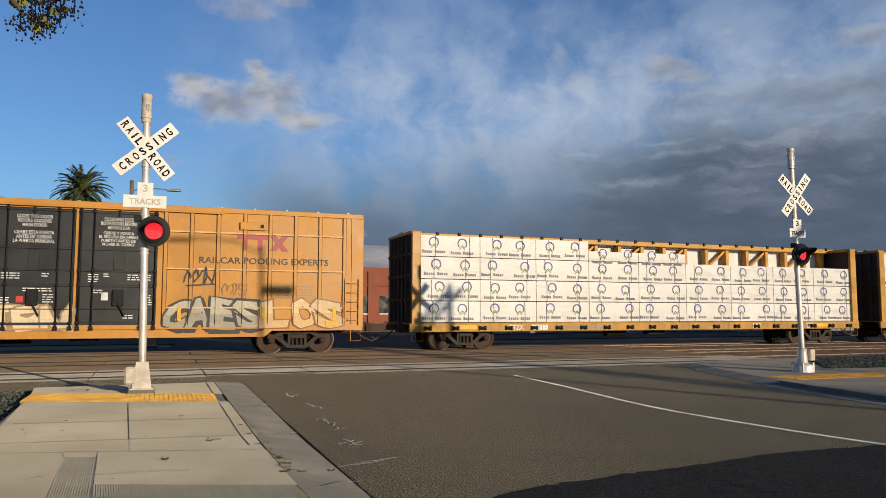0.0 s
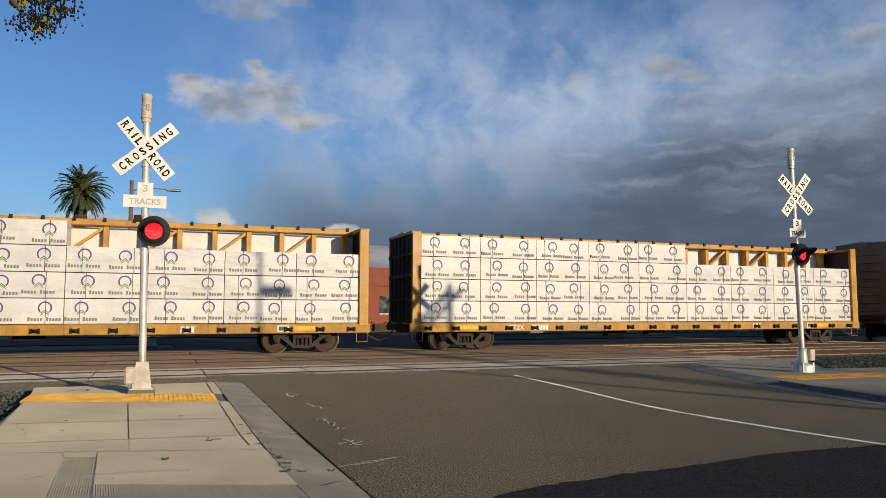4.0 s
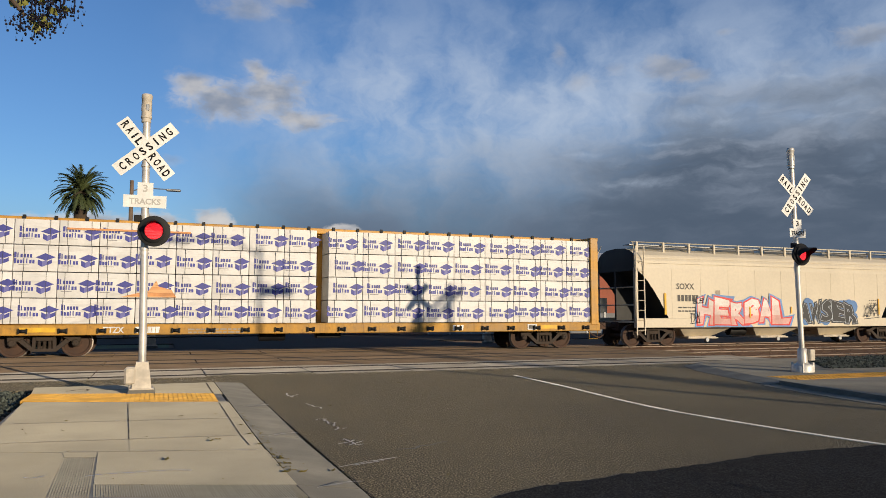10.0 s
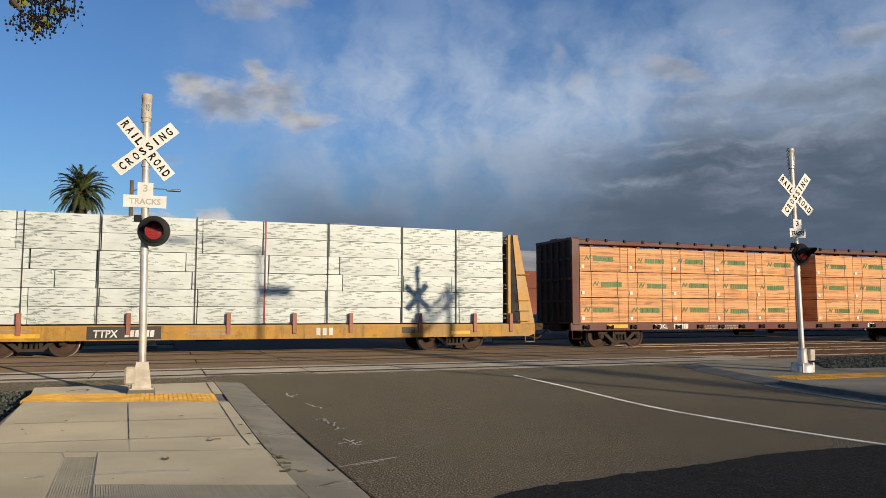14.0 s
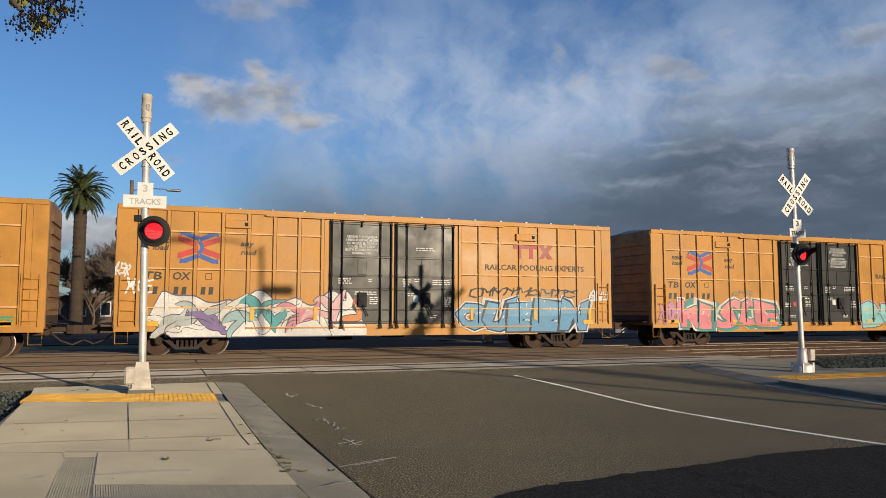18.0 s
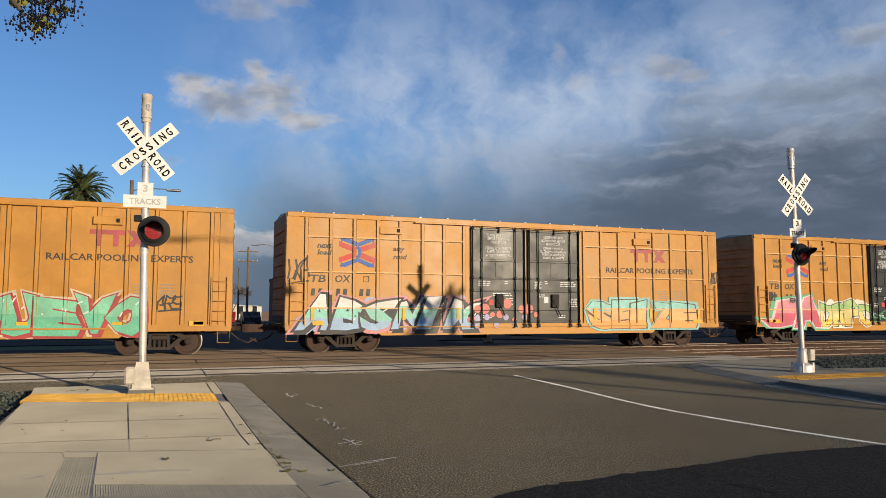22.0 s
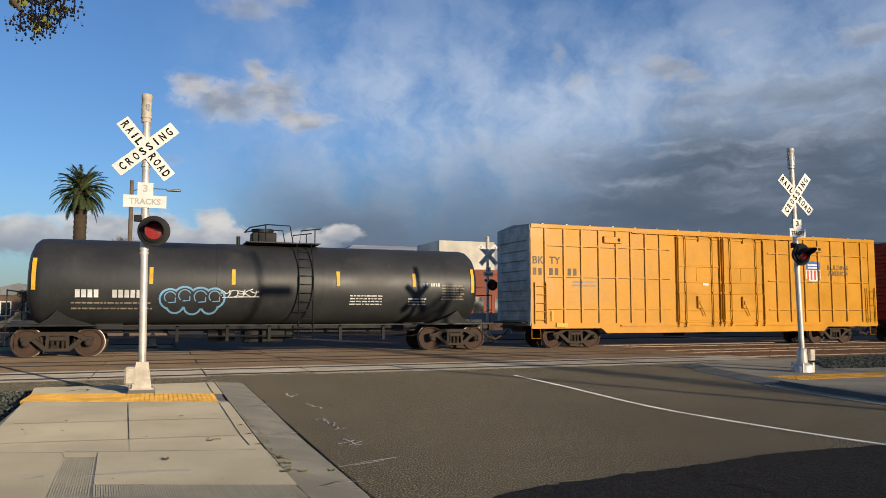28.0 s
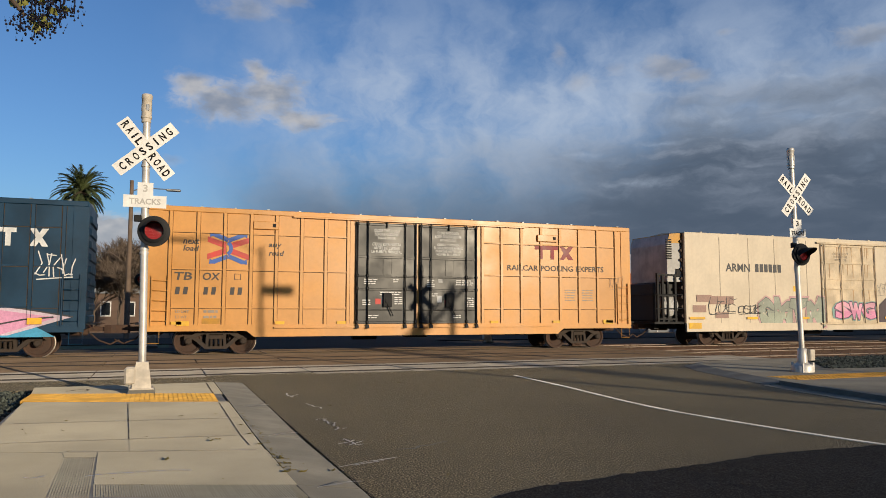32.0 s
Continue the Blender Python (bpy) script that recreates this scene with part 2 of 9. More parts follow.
# street asphalt darkened: its colour carries part of the train's shade
SHADED_ASPHALT = material("dark_asphalt", (0.028, 0.026, 0.023), 0.9, dirt=0.4, grain=0.4, fine=30.0, matte=1.0, gloss=0.2)
RAIL_SEAL = plain("black_rail_seal", (0.045, 0.036, 0.028), 0.9)
JOINT_DUST = plain("joint_dust", (0.38, 0.34, 0.27), 0.95)
CHALK = plain("faded_chalk", (0.72, 0.67, 0.57), 0.95)
# grimy brown, made darker still to hold the shade of the end faces
END_BROWN_SHADED = material("grimy_brown_end", (0.07, 0.042, 0.028), 0.8, dirt=0.5, dirt_colour=(0.03, 0.02, 0.015), grain=1.5)
END_RUST = material("grimy_orange_end", (0.34, 0.19, 0.085), 0.75, dirt=0.55, dirt_colour=(0.10, 0.055, 0.03), grain=1.3, streak=0.5)
END_PALE = material("faded_white_end", (0.60, 0.54, 0.47), 0.7, dirt=0.6, dirt_colour=(0.12, 0.07, 0.045), grain=1.5, streak=0.5)
BLACK_IRON = material("black_iron", (0.010, 0.010, 0.011), 0.6, 0.0, dirt=0.3, grain=2.0, gloss=0.25)
ALUMINIUM = material("aluminium_pole", (0.66, 0.62, 0.56), 0.42, 0.3, dirt=0.2, dirt_colour=(0.3, 0.27, 0.23), grain=2.5, fine=30.0, relief=0.05)
WHITE_SIGN = material("white_sign", (0.76, 0.74, 0.70), 0.5, dirt=0.12, dirt_colour=(0.55, 0.51, 0.45), even=0.6, grain=3.0, relief=0.0)
WHITE_CASE = material("white_case", (0.60, 0.53, 0.43), 0.6, dirt=0.25, dirt_colour=(0.36, 0.30, 0.22), grain=4.0)
SIGN_BLACK = material("sign_black", (0.008, 0.008, 0.009), 0.7, dirt=0.0, relief=0.0, gloss=0.15)
SIGN_FADED = plain("sign_faded_grey", (0.52, 0.50, 0.46))
LAMP_RED = glowing("lit_red_board", (1.0, 0.012, 0.03), 0.62)
LED_RED = glowing("lit_red_diode", (1.0, 0.10, 0.13), 1.25)
LAMP_DULL = material("red_lens", (0.30, 0.012, 0.015), 0.25, dirt=0.1, relief=0.0)
ORANGE = material("orange_paint", (0.51, 0.236, 0.040), 0.45, dirt=0.25, even=0.55, dirt_colour=(0.30, 0.13, 0.022), grain=0.7, fine=9.0, relief=0.7, streak=0.3, bumpscale=1.5, gloss=0.35)
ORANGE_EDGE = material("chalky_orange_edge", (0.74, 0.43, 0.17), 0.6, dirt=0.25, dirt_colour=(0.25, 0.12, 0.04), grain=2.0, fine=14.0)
ORANGE_NEW = material("clean_orange_paint", (0.57, 0.262, 0.055), 0.38, even=0.6, dirt=0.12, dirt_colour=(0.38, 0.16, 0.03), grain=0.5, fine=9.0, relief=0.5, streak=0.06, bumpscale=1.5, gloss=0.4)
YELLOW = material("yellow_paint", (0.58, 0.258, 0.004), 0.42, even=0.7, dirt=0.05, dirt_colour=(0.42, 0.19, 0.006), grain=0.6, fine=9.0, relief=0.8, streak=0.0, bumpscale=1.5, gloss=0.3)
YELLOW_OLD = material("old_yellow_paint", (0.50, 0.25, 0.03), 0.5, dirt=0.4, dirt_colour=(0.12, 0.06, 0.02), grain=1.2, fine=12.0, relief=0.1, streak=0.45)
YELLOW_GRIME = material("grimy_yellow_sill", (0.46, 0.235, 0.03), 0.6, dirt=0.6, dirt_colour=(0.05, 0.03, 0.016), grain=1.6, fine=14.0, relief=0.1, streak=0.7)
RED_PAINT = material("box_red_paint", (0.188, 0.017, 0.008), 0.6, dirt=0.3, dirt_colour=(0.12, 0.02, 0.012), grain=0.8, fine=10.0, relief=0.1, streak=0.4, bumpscale=3.0, gloss=0.25)
MAROON = material("maroon_paint", (0.12, 0.032, 0.022), 0.6, dirt=0.35, dirt_colour=(0.06, 0.03, 0.02), grain=1.0, relief=0.1, streak=0.3)
BLUE_PAINT = material("dark_blue_paint", (0.005, 0.036, 0.075), 0.45, dirt=0.08, grain=0.8, streak=0.05, gloss=0.3)
STEEL_BLUE = material("steel_blue_paint", (0.10, 0.15, 0.19), 0.6, dirt=0.4, grain=1.2, streak=0.4)
CREAM = material("cream_paint", (0.60, 0.525, 0.40), 0.5, dirt=0.06, dirt_colour=(0.50, 0.42, 0.30), even=1.0, grain=0.4, fine=8.0, relief=0.05, streak=0.12)
WHITE_CAR = material("white_car_paint", (0.61, 0.52, 0.39), 0.5, dirt=0.10, dirt_colour=(0.40, 0.28, 0.16), even=0.8, grain=0.6, fine=8.0, relief=0.04, streak=0.3)
BLACK_CAR = material("black_car_paint", (0.019, 0.0195, 0.021), 0.5, dirt=0.4, dirt_colour=(0.045, 0.038, 0.031), gloss=0.25, grain=0.8, relief=0.08, streak=0.3)
DOOR_BLACK = material("black_door_paint", (0.018, 0.019, 0.020), 0.42, dirt=0.2, dirt_colour=(0.05, 0.042, 0.035), grain=0.9, relief=0.4, streak=0.2, bumpscale=1.7, gloss=0.4)
TANK_BLACK = material("black_tank_paint", (0.035, 0.036, 0.038), 0.5, dirt=0.5, dirt_colour=(0.075, 0.07, 0.062), grain=0.5, relief=0.08, streak=0.4)
GREY_STEEL = material("galvanised_steel", (0.30, 0.31, 0.32), 0.5, 0.6, dirt=0.3, grain=2.0)
WRAP = material("white_lumber_wrap", (0.70, 0.685, 0.66), 0.5, even=0.8, dirt=0.08, dirt_colour=(0.48, 0.44, 0.38), grain=1.6, fine=14.0, relief=0.6, vary=0.12, bumpscale=5.0)
WRAP_GREEN = material("pale_green_lumber_wrap", (0.66, 0.715, 0.70), 0.5, even=0.9, dirt=0.06, dirt_colour=(0.48, 0.50, 0.46), grain=1.6, fine=20.0, relief=0.5, vary=0.12, bumpscale=6.0)


def clear_lens():
    """Thin red plastic: mostly seen through, with a dull red gloss."""
    m = bpy.data.materials.new("clear_red_lens")
    m.use_nodes = True
    n = Nodes(m.node_tree)
    shader = m.node_tree.nodes["Principled BSDF"]
    shader.inputs["Base Color"].default_value = (0.25, 0.012, 0.014, 1)
    shader.inputs["Roughness"].default_value = 0.22
    thin = n.add("ShaderNodeBsdfTransparent", (1.0, 0.88, 0.88, 1.0))
    both = n.add("ShaderNodeMixShader", 0.22, thin, shader)
    m.node_tree.links.new(both.outputs[0], m.node_tree.nodes["Material Output"].inputs[0])
    return m


CLEAR_LENS = clear_lens()
STRAP = plain("black_strap", (0.03, 0.03, 0.03))


def lumber_material():
    m = material("raw_fir_lumber", (0.66, 0.30, 0.12), 0.75, dirt=0.2, dirt_colour=(0.27, 0.12, 0.05), grain=2.0, fine=30.0, relief=0.2, vary=0.2)
    n = Nodes(m.node_tree)
    shader = m.node_tree.nodes["Principled BSDF"]
    old = shader.inputs[0].links[0].from_socket
    place = n.add("ShaderNodeTexCoord").outputs["Object"]
    boards = n.noise(n.scaled(place, 0.25, 0.3, 26.0), 1.0, 2.0, 0.5)
    c = n.mix(n.ramp(boards, 0.38, 0.62, 0.0, 0.75), old, (0.82, 0.47, 0.23))
    n.feed(shader, 0, c)
    return m


LUMBER = lumber_material()


def ply_lines(m, colour, fineness, amount):
    """Dark broken lines where the wrapped boards lie on one another."""
    n = Nodes(m.node_tree)
    shader = m.node_tree.nodes["Principled BSDF"]
    old = shader.inputs[0].links[0].from_socket
    place = n.add("ShaderNodeTexCoord").outputs["Object"]
    lines = n.noise(n.scaled(place, 0.9, 0.3, fineness), 1.0, 2.0, 0.6)
    n.feed(shader, 0, n.mix(n.ramp(lines, 0.56, 0.66, 0.0, amount), old, colour))


ply_lines(WRAP_GREEN, (0.38, 0.43, 0.42), 36.0, 0.35)
ply_lines(WRAP, (0.40, 0.38, 0.36), 6.0, 0.25)
ply_lines(LUMBER, (0.22, 0.09, 0.035), 17.0, 0.55)
# dark brown for joints and marks, and for shade painted beside boxcar ribs
SHADE_AND_MARKS = plain("grimy_sealant", (0.075, 0.045, 0.02), 0.8)
SHADE_AND_SEAMS_PALE = plain("yellowed_sealant", (0.13, 0.058, 0.008), 0.8)
BRICK_RED = material("red_brick", (0.27, 0.085, 0.05), 0.9, dirt=0.35, dirt_colour=(0.15, 0.06, 0.04), grain=0.3, fine=8.0, relief=0.3, vary=0.2)
WHITE_ROOF = material("white_roof_coating", (0.55, 0.55, 0.56), 0.7, dirt=0.35, dirt_colour=(0.3, 0.3, 0.31), grain=0.15, fine=2.0, relief=0.1)
CASE_GREY = material("grey_machine_case", (0.40, 0.39, 0.37), 0.5, dirt=0.3, grain=1.5, streak=0.3)
CREAM_WALL = material("cream_stucco", (0.62, 0.58, 0.50), 0.9, dirt=0.15, dirt_colour=(0.4, 0.36, 0.3), grain=0.3)
GREY_WALL = material("grey_wall", (0.20, 0.21, 0.22), 0.8, dirt=0.3, grain=0.4)
WINDOW_DARK = material("dark_window_glass", (0.02, 0.025, 0.03), 0.12, dirt=0.1, relief=0.0)
BARK = material("bark", (0.13, 0.095, 0.07), 0.95, dirt=0.4, grain=3.0, relief=0.7, bumpscale=25.0)
PALM_BARK = material("palm_bark", (0.066, 0.046, 0.030), 0.95, dirt=0.5, grain=2.0, relief=0.7, bumpscale=10.0)
PALM_LEAF = material("palm_leaf", (0.065, 0.085, 0.028), 0.6, dirt=0.3, dirt_colour=(0.12, 0.10, 0.04), grain=1.0, vary=0.3)
TWIG = material("bare_twigs", (0.155, 0.115, 0.085), 0.95, dirt=0.3, grain=1.0)
LEAF = material("green_leaf", (0.22, 0.22, 0.04), 0.5, dirt=0.2, grain=6.0)
BERRY = material("dark_berry", (0.012, 0.008, 0.016), 0.45, dirt=0.1, grain=10.0)
WOOD_POLE = material("weathered_pole", (0.17, 0.12, 0.085), 0.9, dirt=0.4, grain=2.0, relief=0.5)


# ---- mesh helpers ----
from mathutils.geometry import delaunay_2d_cdt

class Shape:
    """Vertices and faces of one mesh, with a material slot for each face."""

    def __init__(self):
        self.v, self.f, self.s, self.smooth = [], [], [], []

    def add(self, verts, faces, slot=0, smooth=False):
        k = len(self.v)
        self.v += [tuple(p) for p in verts]
        self.f += [tuple(k + i for i in f) for f in faces]
        self.s += [slot] * len(faces)
        self.smooth += [smooth] * len(faces)
        return self

    def box(self, x0, x1, y0, y1, z0, z1, slot=0, bevel=0.0):
        if bevel:
            b = min(bevel, (x1 - x0) / 2.1, (y1 - y0) / 2.1, (z1 - z0) / 2.1)
            bm = bmesh.new()
            bmesh.ops.create_cube(bm, size=1.0)
            for v in bm.verts:
                v.co = Vector(((x0 + x1) / 2 + v.co.x * (x1 - x0), (y0 + y1) / 2 + v.co.y * (y1 - y0), (z0 + z1) / 2 + v.co.z * (z1 - z0)))
            bmesh.ops.bevel(bm, geom=bm.edges[:], offset=b, segments=1, affect="EDGES")
            bm.verts.index_update()
            self.add([v.co for v in bm.verts], [[v.index for v in f.verts] for f in bm.faces], slot)
            bm.free()
            return self
        return self.add([(x, y, z) for x in (x0, x1) for y in (y0, y1) for z in (z0, z1)],
                        [(0, 1, 3, 2), (4, 6, 7, 5), (0, 4, 5, 1), (2, 3, 7, 6), (0, 2, 6, 4), (1, 5, 7, 3)], slot)

    def tube(self, points, r, n=8, slot=0, r1=None):
        pts = [Vector(p) for p in points]
        rings, k = [], len(pts)
        for i, p in enumerate(pts):
            d = (pts[min(i + 1, k - 1)] - pts[max(i - 1, 0)]).normalized()
            u = d.cross(Vector((0, 0, 1)) if abs(d.z) < 0.9 else Vector((1, 0, 0))).normalized()
            w = d.cross(u)
            rr = r if r1 is None else r + (r1 - r) * i / max(1, k - 1)
            rings.append([p + (u * math.cos(a) + w * math.sin(a)) * rr for a in (2 * math.pi * j / n for j in range(n))])
        faces = [(i * n + j, i * n + (j + 1) % n, (i + 1) * n + (j + 1) % n, (i + 1) * n + j) for i in range(k - 1) for j in range(n)]
        base = len(self.v)
        self.add([p for ring in rings for p in ring], faces, slot, True)
        self.f += [tuple(base + j for j in reversed(range(n))), tuple(base + (k - 1) * n + j for j in range(n))]
        self.s += [slot, slot]
        self.smooth += [False, False]
        return self

    def lathe(self, profile, axis="y", at=(0, 0, 0), n=24, slots=None):
        """profile: (radius, along) pairs turned about an axis through at."""
        rows = []
        for r, h in profile:
            row = []
            for j in range(n):
                a = 2 * math.pi * j / n
                c, s = r * math.cos(a), r * math.sin(a)
                p = {"y": (c, h, s), "z": (c, s, h), "x": (h, c, s)}[axis]
                row.append(tuple(p[i] + at[i] for i in range(3)))
            rows.append(row)
        for i in range(len(rows) - 1):
            faces = [(j, (j + 1) % n, n + (j + 1) % n, n + j) for j in range(n)]
            self.add(rows[i] + rows[i + 1], faces, slots[i] if slots else 0, True)
        return self

    def prism(self, outline, axis, a, b, slot=0, at=(0, 0, 0)):
        """A flat outline pushed from a to b along an axis. Outline in (x, z) for y, (y, z) for x, (x, y) for z."""
        k = len(outline)

        def place(p, h):
            q = {"y": (p[0], h, p[1]), "x": (h, p[0], p[1]), "z": (p[0], p[1], h)}[axis]
            return tuple(q[i] + at[i] for i in range(3))
        verts = [place(p, a) for p in outline] + [place(p, b) for p in outline]
        faces = [tuple(range(k))[::-1], tuple(range(k, 2 * k))] + [(i, (i + 1) % k, k + (i + 1) % k, k + i) for i in range(k)]
        return self.add(verts, faces, slot)

    def data(self, name, *mats):
        mesh = bpy.data.meshes.new(name)
        mesh.from_pydata(self.v, [], self.f)
        for m in mats:
            mesh.materials.append(m)
        mesh.polygons.foreach_set("material_index", self.s)
        mesh.polygons.foreach_set("use_smooth", self.smooth)
        if self.f:
            bm = bmesh.new()
            bm.from_mesh(mesh)
            if True in self.smooth:
                bmesh.ops.remove_doubles(bm, verts=bm.verts[:], dist=0.00002)
                for e in bm.edges:
                    if len(e.link_faces) == 2 and e.calc_face_angle(0.0) > 0.7:
                        e.smooth = False
            bmesh.ops.recalc_face_normals(bm, faces=bm.faces[:])
            bm.to_mesh(mesh)
            bm.free()
        return mesh


def part(name, shape, mats, parent=None, label="", at=None, kind=""):
    """Links a shape, or a mesh made before, as one object under a thing or a part."""
    mats = mats if isinstance(mats, (list, tuple)) else (mats,)
    mesh = shape.data(name, *mats) if isinstance(shape, Shape) else shape
    ob = new(name, mesh)
    ob.parent = parent
    if at is not None:
        ob.matrix_basis = at if isinstance(at, Matrix) else Matrix.Translation(at)
    return tagged(ob, label, kind=kind) if label or kind else ob


def thing(name, label, category, at=(0, 0, 0), group="", kind=""):
    ob = new(name)
    ob.matrix_basis = at if isinstance(at, Matrix) else Matrix.Translation(at)
    return tagged(ob, label, category, group, kind)


TEXTS = {}


def text_triangles(words, height, width=None, slant=0.0, bold=0.0):
    """Triangles (x, z) of a line or block of words, centred, in the built-in font."""
    key = (words, height, width, slant, bold)
    if key not in TEXTS:
        curve = bpy.data.curves.new("words", "FONT")
        curve.body, curve.size, curve.align_x, curve.align_y = words, 1.0, "CENTER", "CENTER"
        curve.shear, curve.offset, curve.resolution_u, curve.space_line = slant, bold, 2, 0.9
        ob = bpy.data.objects.new("words", curve)
        mesh = bpy.data.meshes.new_from_object(ob)
        mesh.calc_loop_triangles()
        co = [(v.co.x, v.co.y) for v in mesh.vertices]
        tris = [[co[i] for i in t.vertices] for t in mesh.loop_triangles]
        xs, zs = [p[0] for p in co], [p[1] for p in co]
        lines = words.count("\n") + 1
        k = height / (max(zs) - min(zs))
        kx = k if width is None else width / (max(xs) - min(xs))
        cx, cz = (max(xs) + min(xs)) / 2, (max(zs) + min(zs)) / 2
        TEXTS[key] = [[((x - cx) * kx, (z - cz) * k) for x, z in t] for t in tris]
        bpy.data.objects.remove(ob)
        bpy.data.curves.remove(curve)
        bpy.data.meshes.remove(mesh)
    return TEXTS[key]


def moved(tris, x, z):
    return [[(a + x, b + z) for a, b in t] for t in tris]


def quad(x0, x1, z0, z1):
    return [[(x0, z0), (x1, z0), (x1, z1), (x0, z1)]]


def disc(x, z, r, n=14, r0=0.0, a0=0.0, a1=360.0):
    """A round spot, or the arc of a ring where r0 is given."""
    if not r0:
        return [[(x + r * math.cos(2 * math.pi * j / n), z + r * math.sin(2 * math.pi * j / n)) for j in range(n)]]
    out = []
    for j in range(n):
        a, b = radians(a0 + (a1 - a0) * j / n), radians(a0 + (a1 - a0) * (j + 1) / n)
        out.append([(x + r0 * math.cos(a), z + r0 * math.sin(a)), (x + r * math.cos(a), z + r * math.sin(a)), (x + r * math.cos(b), z + r * math.sin(b)), (x + r0 * math.cos(b), z + r0 * math.sin(b))])
    return out


def poly(points):
    """One convex outline."""
    return [list(points)]


def stroke(points, w):
    """A thick line with round ends and joints: one capsule for each leg."""
    out = []
    for (ax, az), (bx, bz) in zip(points, points[1:]):
        a = math.atan2(bz - az, bx - ax)
        cap = [(bx + w / 2 * math.cos(a + s), bz + w / 2 * math.sin(a + s)) for s in (-1.571, -0.785, 0.0, 0.785, 1.571)]
        cap += [(ax + w / 2 * math.cos(a + s), az + w / 2 * math.sin(a + s)) for s in (1.571, 2.356, 3.1416, 3.927, 4.712)]
        out.append(cap)
    return out


def cut(tri, x0, x1):
    """The part of a triangle between two upright lines, as a convex outline."""
    pts = tri
    for x, sign in ((x0, 1), (x1, -1)):
        got = []
        for i, p in enumerate(pts):
            q = pts[(i + 1) % len(pts)]
            dp, dq = (p[0] - x) * sign, (q[0] - x) * sign
            if dp >= 0:
                got.append(p)
            if (dp > 0 > dq) or (dp < 0 < dq):
                s = dp / (dp - dq)
                got.append((x, p[1] + (q[1] - p[1]) * s))
        pts = got
        if len(pts) < 3:
            return []
    return pts


def flatten(layers):
    """Overlapping outlines of several colours, given from the bottom up, as pieces in one plane that do not overlap: (outline, colour) pairs."""
    points, faces, owner = [], [], []
    for rank, (tris, mat) in enumerate(layers):
        for t in tris:
            k = len(points)
            area = sum(t[i][0] * t[(i + 1) % len(t)][1] - t[(i + 1) % len(t)][0] * t[i][1] for i in range(len(t)))
            if abs(area) < 1e-7:
                continue
            points += [Vector(p) for p in (t if area > 0 else t[::-1])]
            faces.append(list(range(k, k + len(t))))
            owner.append(rank)
    if not faces:
        return []
    verts, _, out, _, _, origin = delaunay_2d_cdt(points, [], faces, 1, 1e-5)
    pieces = []
    for f, src in zip(out, origin):
        if src:
            pieces.append(([tuple(verts[i]) for i in f], layers[max(owner[s] for s in src)][1]))
    return pieces


class Side:
    """The side of a car that faces the street: the depth of its paint, strip by strip along x, so that paint follows the ribs."""

    def __init__(self, parent, y, ribs=(), proud=0.0, half=0.05, zones=(), sill=None):
        self.parent, self.y, self.sill = parent, y, sill
        marks = []
        for r in ribs:
            marks.append((r - half, r + half, y - proud))
        for a, b, depth in zones:
            marks.append((a, b, depth))
        marks.sort()
        self.strips, x = [], -99.0
        for a, b, depth in marks:
            if a > x:
                self.strips.append((x, a, y))
            self.strips.append((max(x, a), b, depth))
            x = b
        self.strips.append((x, 99.0, y))

    def paint(self, name, layers, lift=0.009, label="", apart=False):
        """layers: (triangles, material) from the bottom up; apart: they do not overlap."""
        shape, mats = Shape(), []
        for tri, mat in ([(t, m) for tris, m in layers for t in tris] if apart else flatten(layers)):
            if mat not in mats:
                mats.append(mat)
            slot = mats.index(mat)
            if self.sill:
                low = cut_high(tri, -9.0, self.sill[0])
                if len(low) >= 3:
                    shape.add([(x, self.sill[1] - lift, z) for x, z in low], [tuple(range(len(low)))], slot)
                tri = cut_high(tri, self.sill[0], 9.0)
                if len(tri) < 3:
                    continue
            lo, hi = min(p[0] for p in tri), max(p[0] for p in tri)
            for a, b, depth in self.strips:
                if b <= lo or a >= hi:
                    continue
                pts = cut(tri, a, b) if (lo < a or hi > b) else tri
                if len(pts) >= 3:
                    shape.add([(x, depth - lift, z) for x, z in pts], [tuple(range(len(pts)))], slot)
        mesh = bpy.data.meshes.new(name)
        mesh.from_pydata(shape.v, [], shape.f)
        for m in mats:
            mesh.materials.append(m)
        mesh.polygons.foreach_set("material_index", shape.s)
        return part(name, mesh, (), self.parent, label, kind="stuff" if name in ("stencil", "door_notice") else "")


SPRAY = {}


def spray(r, g, b):
    key = (r, g, b)
    if key not in SPRAY:
        SPRAY[key] = material("spray_paint", key, 0.55, dirt=0.45, dirt_colour=tuple(v * 0.55 + 0.02 * (i == 0) for i, v in enumerate(key)), relief=0.0, grain=0.9, fine=16.0, speckle=0.35, streak=0.25)
    return SPRAY[key]


def char_bars(n_or_text, height, pitch=0.62, slant=0.0):
    """Plain upright bars, one for each character, for marks that are not to be read."""
    out, x = [], 0.0
    for ch in n_or_text:
        if ch != " ":
            w = height * 0.54
            out.append([(x, 0), (x + w, 0), (x + w + slant * height, height), (x + slant * height, height)])
        x += height * pitch
    return [[(a - x / 2, b - height / 2) for a, b in t] for t in out]


def cut_high(outline, z0, z1):
    return [(x, z) for z, x in cut([(z, x) for x, z in outline], z0, z1)]


